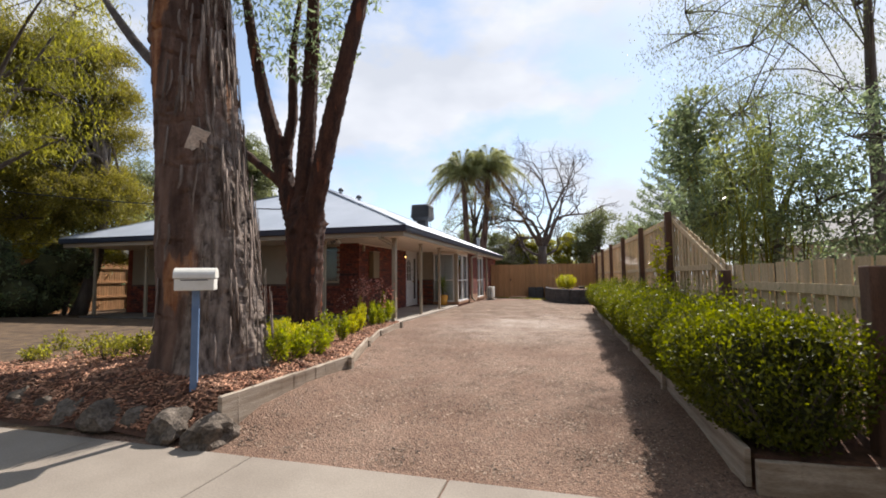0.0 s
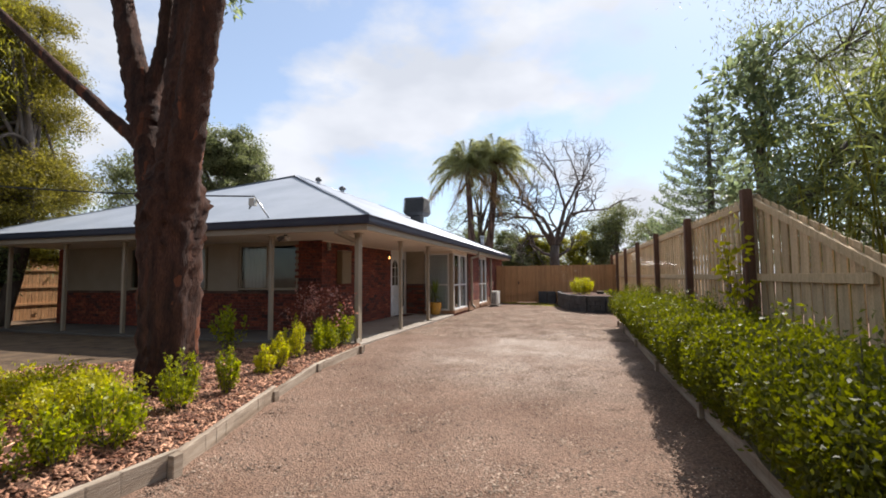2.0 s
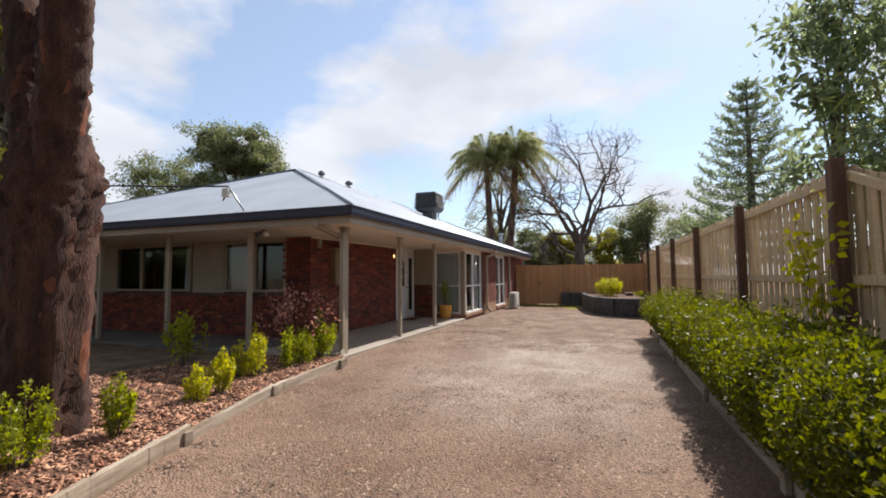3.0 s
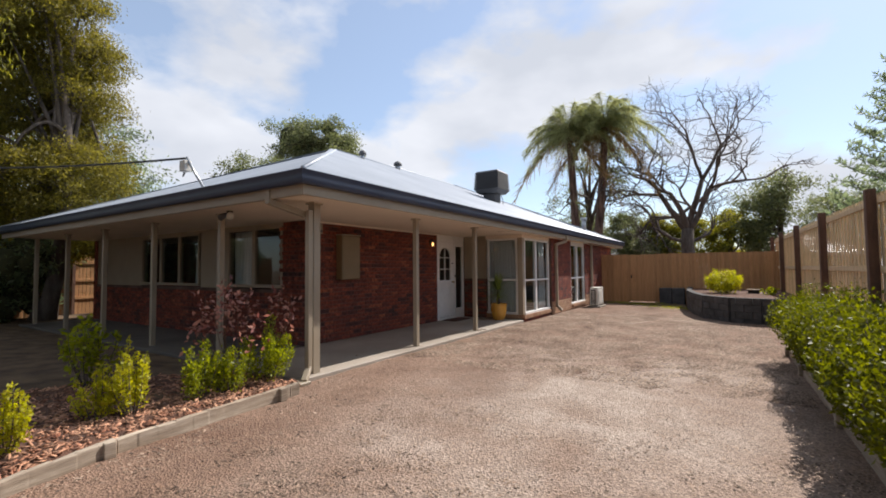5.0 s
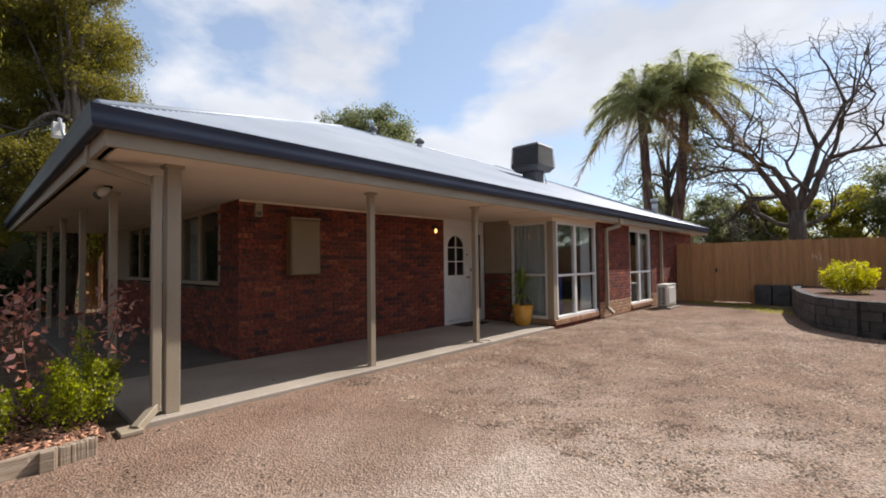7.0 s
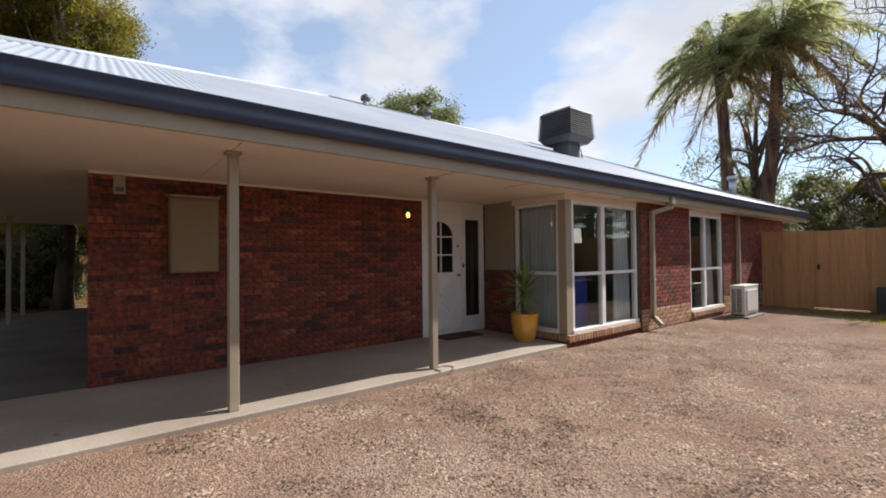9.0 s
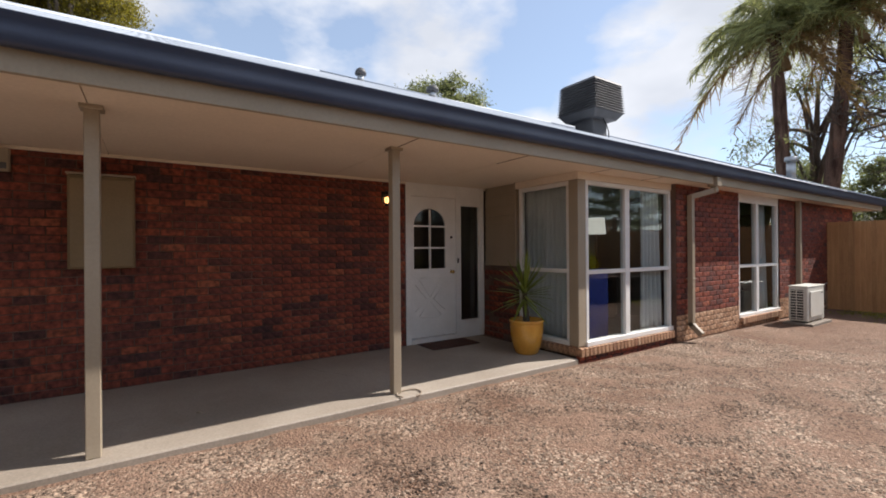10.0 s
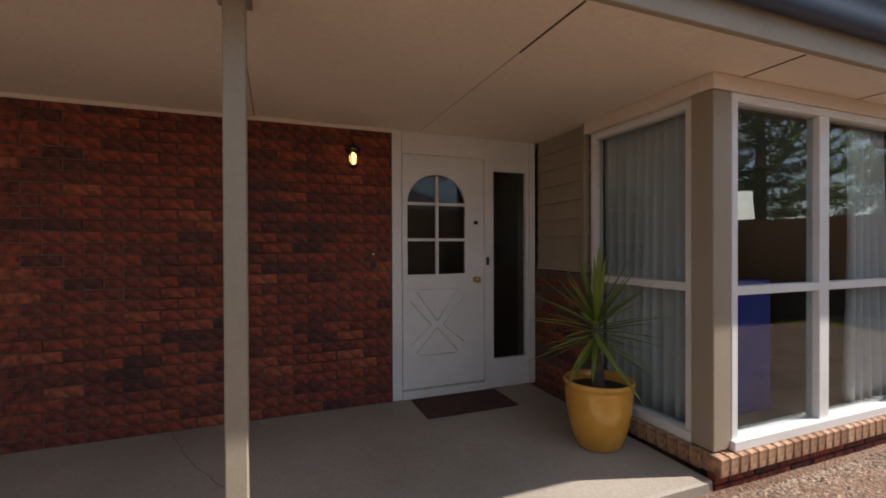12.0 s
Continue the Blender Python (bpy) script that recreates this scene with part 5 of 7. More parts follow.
def build_mailbox():
    t = thing("mailbox", "white steel letterbox with rounded lid on blue post", "mailbox")
    x, y = -3.77, 3.95
    turn = pose(x, y, 0, 0, 0, 35)
    box("post", -0.035, 0.035, -0.035, 0.035, 0.2, 1.47, BLUEPOST, t, "blue painted timber post", 0.005, turn)
    body = box("body", -0.19, 0.19, -0.13, 0.13, 1.46, 1.59, MAILWHITE, t, "", 0.008, turn)
    bm = bmesh.new()
    prof = [(-0.14, 1.592), (-0.14, 1.62)] + [(-0.14 * math.cos(a), 1.62 + 0.085 * math.sin(a)) for a in np.linspace(0.15, math.pi - 0.15, 11)] + [(0.14, 1.62), (0.14, 1.592)]
    ends = [[bm.verts.new((sx, p, z)) for p, z in prof] for sx in (-0.2, 0.2)]
    n = len(prof)
    for i in range(n):
        bm.faces.new((ends[0][i], ends[0][(i + 1) % n], ends[1][(i + 1) % n], ends[1][i]))
    bm.faces.new(ends[0])
    bm.faces.new(ends[1][::-1])
    bm.transform(turn)
    part("lid", bm, MAILWHITE, t, "rounded lid")
    box("slot", -0.13, 0.13, -0.134, -0.13, 1.566, 1.578, PLASTIC, body, "dark letter slot", 0.001, turn)


build_mailbox()


def shrub(name, label, x, y, z, r, h, n, leaf, material, seed, category="shrub", group="", stems=9, up=0.5, spiky=0.0, stem_mat=None, low=0.25):
    t = thing(name, label, category, group)
    rng = np.random.RandomState(seed)
    tw, pts = [], []
    for i in range(stems):
        a, q = rng.rand() * 6.28, rng.rand() ** 0.5
        tip = np.array([x + r * q * math.cos(a), y + r * q * math.sin(a), z + h * (1 - 0.45 * q ** 2) * rng.uniform(0.75, 1.0 + spiky)])
        p = curve_path((x + 0.1 * r * math.cos(a), y + 0.1 * r * math.sin(a), z - 0.04), tip, 0, 6, (0.12 * r * math.cos(a), 0.12 * r * math.sin(a), 0))
        tw.append(tube_arrays(p, np.linspace(0.008, 0.003, 6), 4))
        m = n // stems
        s = low + (1.05 - low) * rng.rand(m) ** 0.8
        s = np.clip(s, 0, 1)
        c = np.stack([np.interp(s, np.linspace(0, 1, 6), p[:, k]) for k in range(3)], -1)
        pts.append(c + rng.randn(m, 3) * (0.16 * r) * (1.15 - 0.6 * s)[:, None])
    tagged(npart("stemwork", *joined(tw), stem_mat or GREYBARK, t), kind="stuff")
    npart("foliage", *leaf_arrays(np.vstack(pts), leaf, leaf * 0.5, rng, 0, up), material, t)
    return t


for i, (xx, y, r, h) in enumerate(((-3.46, 5.12, 0.24, 0.46), (-3.42, 5.45, 0.15, 0.36), (-3.5, 5.86, 0.25, 0.46), (-3.82, 6.78, 0.22, 0.5), (-3.92, 7.5, 0.14, 0.5), (-4.32, 8.66, 0.14, 0.4), (-4.37, 9.02, 0.15, 0.46), (-4.85, 9.74, 0.18, 0.45), (-4.7, 10.0, 0.2, 0.64), (-4.74, 10.68, 0.26, 0.56), (-4.7, 11.02, 0.22, 0.52), (-4.88, 11.6, 0.36, 0.74))):
    shrub("box_shrub", "small bright green box shrub in bark mulch", xx, y, bed_z(xx, y), r, h, int(900 + 26000 * r * r * h), 0.038, BOX_LEAF if i not in (5, 6, 7, 8) else LIME_LEAF, 20 + i, group="shrubs along the edging", stems=14, spiky=0.2, up=0.7)
for i, (x, y, r, h) in enumerate(((-4.2, 6.2, 0.5, 0.42), (-4.75, 6.3, 0.5, 0.42), (-5.3, 6.35, 0.45, 0.38))):
    shrub("lime_shrub", "low yellow-green spreading shrub in bark mulch", x, y, bed_z(x, y), r, h, 2600, 0.04, LIME_LEAF, 40 + i, group="low lime shrubs", stems=26)
shrub("young_shrub", "open leafy green shrub with thin stems", -6.35, 10.2, bed_z(-6.35, 10.2), 0.35, 0.9, 520, 0.08, BOX_LEAF, 50, stems=10)
shrub("copper_bush", "open bush with copper-red leaves beside the corner post", -5.2, 11.5, 0.28, 0.82, 1.6, 420, 0.075, RED_LEAF, 51, stems=16, up=0.0, stem_mat=TIMBER, low=0.6)
for i, (x, y, r, h) in enumerate(((-6.3, 4.95, 0.3, 0.42), (-5.85, 5.15, 0.28, 0.36), (-6.9, 5.3, 0.35, 0.4), (-7.6, 5.0, 0.3, 0.34), (-6.6, 5.9, 0.3, 0.32), (-8.3, 5.6, 0.35, 0.4), (-7.4, 6.4, 0.35, 0.3))):
    shrub("dry_tuft", "sparse dry tuft of olive weeds on bare soil", x, y, bed_z(x, y) if x > -7.4 else 0.3, r, h, 420, 0.05, OLIVE_LEAF, 60 + i, group="weed tufts", stems=16)


# ---- right side: kerb, hedge, fence ----


def build_right():
    root = thing("hedge_edging", "weathered timber sleeper edging under the hedge", "garden edging")
    pts = [(1.36, 3.75), (1.35, 6.2), (1.31, 8.75), (1.27, 11.2), (1.25, 13.6), (1.24, 16.0), (1.24, 17.6)]
    for i, (a, b) in enumerate(zip(pts, pts[1:])):
        sleeper(a, (b[0], b[1] - 0.01), 0.05, 0.33 + 0.01 * (i % 2), 0.05, root, 30 + i)
    sleeper((1.40, 3.72), (4.4, 3.9), -0.02, 0.26, 0.05, root, 41)
    for x, y in pts[1:]:
        box("peg", x - 0.08, x - 0.03, y - 0.05, y + 0.04, 0.0, 0.36, SLEEPER, root, "timber peg", 0.006)
    tagged(box("hedge_bed", 1.4, 2.46, 3.78, 17.6, 0.0, 0.27, MULCH, None, "dark soil bed under the hedge", 0.02), "", "garden bed", kind="structure")
    tagged(box("verge_bed", 2.46, 5.0, 3.95, 7.0, 0.0, 0.25, MULCH, None, "dark soil bed beside the fence", 0.02), "", "garden bed", kind="structure")
    # hedge: clipped loosely, leaves thick on the outside
    t = thing("hedge", "glossy green hedge, loosely clipped, beside the drive", "hedge")
    rng = np.random.RandomState(77)
    cents, y = [], 3.95
    while y < 17.3:
        cents.append((1.62 + rng.uniform(-0.06, 0.06), y, rng.uniform(0.74, 0.8), rng.uniform(0.93, 1.07)))
        y += 0.3
    pts, tw = [], []
    for cx, cy, cz, k in cents:
        m = 5200 if cy < 11 else 3600
        d = rng.randn(m, 3)
        d /= (np.abs(d) ** 3.2).sum(axis=1)[:, None] ** (1 / 3.2)
        rr = (0.72 + 0.32 * rng.rand(m) ** 0.7)[:, None]
        p = np.array([cx, cy, cz]) + d * rr * np.array([0.62, 0.3, 0.48]) * k
        p[:, 0] = cx + (p[:, 0] - cx) * np.interp(p[:, 2], [0.3, 0.55, 0.85], [0.5, 0.8, 1.0])
        pts.append(p[p[:, 2] > 0.3])
        for s in range(11):
            e = rng.randn(3)
            e /= np.linalg.norm(e)
            q = np.array([cx, cy, cz]) + np.array([e[0] * 0.6, e[1] * 0.4, abs(e[2]) * 0.6])
            tw.append(tube_arrays(curve_path((cx + 0.03 * e[0], cy + 0.03 * e[1], 0.2), q, 0, 5), np.linspace(0.012, 0.004, 5), 4))
            if s < 10:
                c = q + rng.randn(26, 3) * [0.04, 0.04, 0.085]
                pts.append(c)
    tagged(npart("stemwork", *joined(tw), GREYBARK, t), kind="stuff")
    npart("foliage", *leaf_arrays(np.vstack(pts), 0.045, 0.022, rng, 0, 0.7), HEDGE_LEAF, t)
    # solid dark body, painted as the hedge's inner shade and thickening its shadow
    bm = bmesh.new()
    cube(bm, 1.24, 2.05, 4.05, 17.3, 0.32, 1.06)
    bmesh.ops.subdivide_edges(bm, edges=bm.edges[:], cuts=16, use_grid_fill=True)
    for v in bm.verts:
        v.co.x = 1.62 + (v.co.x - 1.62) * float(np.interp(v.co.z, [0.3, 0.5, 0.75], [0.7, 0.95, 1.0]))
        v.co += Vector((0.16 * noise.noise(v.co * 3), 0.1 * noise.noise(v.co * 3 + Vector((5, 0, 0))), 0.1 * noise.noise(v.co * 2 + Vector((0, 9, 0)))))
    part("inner_growth", bm, INNER_SHADE, t, "dense shaded inner growth")


def build_side_fence():
    X = 2.43
    root = thing("paling_fence", "new pale pine paling fence with dark posts", "fence")

    def top(y):
        return float(np.interp(y, [7.2, 10.4, 10.45, 60], [1.68, 2.87, 2.87, 2.87]))

    ys = [4.0, 7.1, 10.4, 13.75, 17.2, 20.75, 24.3, 27.7, 30.6]
    for y in ys + [1.6]:
        h = {4.0: 1.64, 7.1: 1.64, 1.6: 1.64}.get(y, 2.94)
        box("post", X - 0.17, X - 0.045, y - 0.065, y + 0.065, 0.05, h, POSTWOOD, root, "dark stained square post", 0.008)
    for a, b in zip([1.6] + ys, ys):
        if b <= 7.2:
            spans = [(1.44, 1.44), (0.8, 0.8)]
        elif b < 11:
            spans = [(1.54, 2.75), (0.95, 0.95), (1.7, 1.7)]
        else:
            spans = [(2.75, 2.75), (1.7, 1.7), (0.75, 0.75)]
        for za, zb in spans:
            bm = bmesh.new()
            vs = cube(bm, X - 0.045, X - 0.008, a + 0.066, b - 0.066, -0.05, 0.05)
            for v in vs:
                v.co.z += za if v.co.y < (a + b) / 2 else zb
            if b < 11 and a > 7 and za == zb == 1.7:
                for v in vs:
                    if v.co.y < 8.7:
                        v.co.y += 0.7
            bevel(bm, 0.004)
            part("rail", bm, PALING, root)
    rng = np.random.RandomState(9)
    y = 1.0
    while y < 30.6:
        w = 0.1
        h = top(y + w / 2) - (0.0 if y > 7.2 else -0.03) + rng.uniform(-0.012, 0.012)
        off = 0.016 if int(y / 0.115) % 2 else 0.0
        bm = bmesh.new()
        q = cube(bm, X - 0.006 + off, X + 0.009 + off, y, y + w, 0.15, h)
        if 7.2 < y < 10.4:
            for v in q:
                if v.co.z > 1:
                    v.co.z += (v.co.y - y - w / 2) * 0.36
        part("paling", bm, PALING, root)
        y += 0.115 if y > 7.2 else 0.128
    # the fence line leans in towards the drive at its far end
    for piece in root.children:
        for v in piece.data.vertices:
            v.co.x -= 0.3 * min(max((v.co.y - 13.0) / 17.0, 0.0), 1.0)


def build_far_fence():
    root = thing("paling_fence", "orange-brown timber paling fence with a gate", "fence")
    Y = 29.5
    rng = np.random.RandomState(10)
    gate = thing("gate", "orange-brown paling gate in the fence", "gate")
    x = BX + 0.02
    while x < 2.06:
        in_gate = -3.4 < x < -2.25
        zb, zt = (0.21, 2.32) if in_gate else (0.12, 2.34)
        box("paling", x, x + 0.094, Y + rng.uniform(0, 0.006), Y + 0.02, zb, zt + rng.uniform(-0.008, 0.008), PALING_FAR, gate if in_gate else root, "", 0)
        x += 0.097
    for z in (0.55, 1.3, 2.05):
        box("rail", BX + 0.02, 2.1, Y + 0.022, Y + 0.06, z, z + 0.09, PALING_FAR, root, "", 0.004)
    box("brace", -3.38, -2.3, Y + 0.065, Y + 0.09, 1.4, 1.5, PALING_FAR, gate, "", 0.004)
    box("latch", -3.3, -3.24, Y - 0.02, Y - 0.002, 1.25, 1.4, BLACK, gate, "dark latch", 0.003)
    box("post", -2.26, -2.15, Y + 0.1, Y + 0.2, 0.1, 2.34, PALING_FAR, root, "", 0.006)


def build_planter():
    """Raised bed of charcoal blocks in the far corner."""
    root = thing("retaining_wall", "low charcoal block retaining wall of a raised bed", "retaining wall")
    pts = [(2.38, 22.6), (1.15, 22.7), (0.45, 22.85), (-0.2, 23.75), (-0.55, 25.2), (-0.85, 27.2), (-0.92, 29.4)]
    rng = np.random.RandomState(12)
    for c in range(4):
        z = 0.1 + c * 0.195
        for a, b in zip(pts, pts[1:]):
            a, b = Vector(a), Vector(b)
            L = (b - a).length
            ang = math.atan2(b.y - a.y, b.x - a.x)
            u = 0.0 if c % 2 == 0 else -0.2
            while u < L - 0.02:
                u0, u1 = max(u, 0), min(u + 0.395, L)
                if u1 - u0 > 0.03:
                    bm = bmesh.new()
                    cube(bm, u0 + 0.004, u1 - 0.004, -0.09, 0.09 + rng.uniform(0, 0.012), z + 0.003, z + 0.192)
                    bevel(bm, 0.008)
                    bm.transform(Matrix.Translation((a.x, a.y, 0)) @ Matrix.Rotation(ang, 4, "Z"))
                    part("block", bm, BLOCK, root)
                u += 0.4
    bm = bmesh.new()
    loop = [(2.4, 22.65), (1.17, 22.75), (0.48, 22.9), (-0.16, 23.78), (-0.5, 25.22), (-0.8, 27.2), (-0.86, 29.48), (2.4, 29.48)]
    lo = [bm.verts.new((x, y, 0.1)) for x, y in loop]
    hi = [bm.verts.new((x, y, 0.82)) for x, y in loop]
    n = len(loop)
    for i in range(n):
        bm.faces.new((lo[i], lo[(i + 1) % n], hi[(i + 1) % n], hi[i]))
    bm.faces.new(hi)
    bmesh.ops.recalc_face_normals(bm, faces=bm.faces[:])
    tagged(part("raised_bed", bm, MULCH, None, "mulched raised bed behind the block wall"), "", "garden bed", kind="structure")
    shrub("lime_bush", "rounded yellow-green bush in the raised bed", 0.27, 26.2, 0.8, 0.56, 0.92, 4200, 0.06, LIME_LEAF, 70, stems=30)
    for x in (-2.1, -1.6):
        t = thing("stone_block", "large charcoal block set against the back fence", "block", "blocks at the back fence")
        box("body", x, x + 0.47, 29.1, 29.46, 0.1, 0.84, BLOCK, t, "", 0.02)
    t = thing("valve_box", "small dark box with a pale lid in mulch", "valve box")
    box("body", 0.98, 1.3, 26.3, 26.6, 0.78, 0.93, BLACK, t, "", 0.01)
    box("lid", 0.95, 1.33, 26.27, 26.63, 0.931, 0.96, SLEEPER, t, "pale worn lid", 0.008)
    shrub("small_plant", "small flowering plant in the raised bed", 1.5, 25.5, 0.8, 0.25, 0.3, 250, 0.06, BOX_LEAF, 71, stems=7)


build_right()
build_side_fence()
build_far_fence()
build_planter()

# ---- fittings on and about the house ----


def square_pipe(name, pts, w, parent, label=""):
    """A square-section pipe through the points, one box to each run."""
    for a, b in zip(pts, pts[1:]):
        a, b = Vector(a), Vector(b)
        d = b - a
        bm = bmesh.new()
        cube(bm, -w / 2, w / 2, -w / 2, w / 2, -w * 0.35, d.length + w * 0.35)
        bevel(bm, 0.006)
        q = d.to_track_quat("Z", "Y") if abs(d.z) < 0.99 * d.length else Vector((0, 0, d.z)).to_track_quat("Z", "Y")
        bm.transform(Matrix.Translation(a) @ q.to_matrix().to_4x4())
        part(name, bm, CREAM, parent, label)


def build_downpipes():
    t = thing("downpipe", "beige square steel downpipe on the brick wall", "downpipe")
    y = 22.68
    square_pipe("pipe", [(EX - 0.08, y + 0.25, 2.82), (EX - 0.08, y + 0.25, 2.66), (FX + 0.06, y, 2.56), (FX + 0.06, y, 0.46), (FX + 0.2, y, 0.33)], 0.085, t)
    for z in (2.2, 1.2):
        box("strap", FX - 0.002, FX + 0.108, y - 0.048, y + 0.048, z, z + 0.025, CREAM, t, "", 0.002)
    box("rain_head", EX - 0.16, EX + 0.0, y + 0.18, y + 0.32, 2.72, 2.87, CREAM, t, "", 0.006)
    t = thing("downpipe", "beige square steel downpipe from gutter to corner post", "downpipe")
    square_pipe("pipe", [(-4.97, EY + 0.08, 2.9), (-4.97, EY + 0.08, 2.72), (-4.83, 12.2, 2.58)], 0.09, t)
    square_pipe("pipe", [(-4.72, 12.22, 2.6), (-4.72, 12.22, 0.36), (-4.6, 12.05, 0.24)], 0.08, t)
    box("spreader", -4.72, -4.5, 11.9, 12.08, 0.2, 0.24, CREAM, t, "", 0.006)
    t = thing("downpipe", "beige square pipe on the far brick wall", "downpipe")
    square_pipe("pipe", [(FX + 0.06, 27.4, 2.74), (FX + 0.06, 27.4, 0.35)], 0.09, t)


def build_cooler():
    t = thing("roof_cooler", "dark grey louvred evaporative cooler on the roof", "air cooler")
    cx, cy = -7.75, 24.35
    turn = pose(cx, cy, 0, 0, 0, 0)
    box("neck", -0.27, 0.27, -0.27, 0.27, 4.15, 4.88, PLASTIC, t, "", 0.02, turn)
    bm = bmesh.new()
    q = cube(bm, -0.55, 0.55, -0.55, 0.55, 4.84, 5.0)
    for v in q:
        if v.co.z < 4.9:
            v.co.x *= 0.78
            v.co.y *= 0.78
    bevel(bm, 0.03, 2)
    bm.transform(turn)
    part("base_tray", bm, PLASTIC, t)
    core = box("core", -0.47, 0.47, -0.47, 0.47, 4.95, 5.66, BLACK, t, "", 0.02, turn)
    for i in range(11):
        z = 5.01 + i * 0.061
        s = 0.58 - 0.004 * i
        bm = bmesh.new()
        q = cube(bm, -s, s, -s, s, z, z + 0.036)
        for v in q:
            if v.co.z > z + 0.02:
                v.co.x *= 0.93
                v.co.y *= 0.93
        bevel(bm, 0.006)
        bm.transform(turn)
        part("louvre", bm, PLASTIC, core)
    bm = bmesh.new()
    q = cube(bm, -0.54, 0.54, -0.54, 0.54, 5.67, 5.76)
    for v in q:
        if v.co.z > 5.7:
            v.co.x *= 0.86
            v.co.y *= 0.86
    bevel(bm, 0.025, 2)
    bm.transform(turn)
    part("lid", bm, PLASTIC, t)
    tube("cable", curve_path((cx + 0.3, cy - 0.1, 5.0), (cx + 0.42, cy + 0.1, 4.2), 0.0, 6, (0.12, 0, 0)), 0.012, BLACK, t, "", 6)


def roof_z(x, y):
    return min(EAVE + (EX - x) * (RZ - EAVE) / (EX - RX), EAVE + (y - EY) * (RZ - EAVE) / (RY - EY))


def build_roof_bits():
    for x, y, r in ((-10.4, 19.4, 0.13), (-10.4, 21.4, 0.16)):
        t = thing("roof_vent", "small dark domed roof vent near the ridge", "vent", "roof vents")
        z = roof_z(x, y)
        tube("pipe", [(x, y, z - 0.1), (x, y, z + 0.2)], r * 0.6, STEEL, t, "", 12)
        tube("cowl", [(x, y, z + 0.15), (x, y, z + 0.2), (x, y, z + 0.27), (x, y, z + 0.32)], [r, r * 1.05, r * 0.8, r * 0.2], PLASTIC, t, "", 14)
    t = thing("flue", "galvanised steel flue pipe on the roof", "flue")
    x, y = -5.6, 30.4
    z = roof_z(x, y)
    tube("pipe", [(x, y, z - 0.1), (x, y, z + 0.5)], 0.11, STEEL, t, "", 14)
    tube("cowl", [(x, y, z + 0.5), (x, y, z + 0.52), (x, y, z + 0.62)], [0.15, 0.16, 0.15], STEEL, t, "", 14)
    # service bracket where the overhead line reaches the roof
    t = thing("service_bracket", "grey service bracket and junction box on the eave", "bracket")
    x, y = -6.75, 11.75
    tube("mast", [(x, y + 0.1, 3.02), (x - 0.27, y, 3.45), (x - 0.42, y - 0.02, 3.66)], 0.022, STEEL, t, "", 8)
    box("junction_box", x - 0.52, x - 0.36, y - 0.09, y + 0.03, 3.42, 3.6, UNITWHITE, t, "weathered white box", 0.008)
    tube("loop", curve_path((x - 0.5, y, 3.43), (x - 0.42, y, 3.58), 0.14, 8, (-0.12, 0, 0)), 0.009, BLACK, t, "", 6)
    t = thing("overhead_wire", "black overhead service line to the house", "cable")
    tube("cable", curve_path((x - 0.42, y, 3.65), (-34, 4.5, 8.5), 1.1, 24), 0.018, BLACK, t, "", 6)
    t = thing("overhead_wire", "thin black wire crossing the front yard", "cable")
    tube("cable", curve_path((-16.0, 11.6, 2.9), (-36, 8.0, 4.5), 0.5, 16), 0.012, BLACK, t, "", 6)


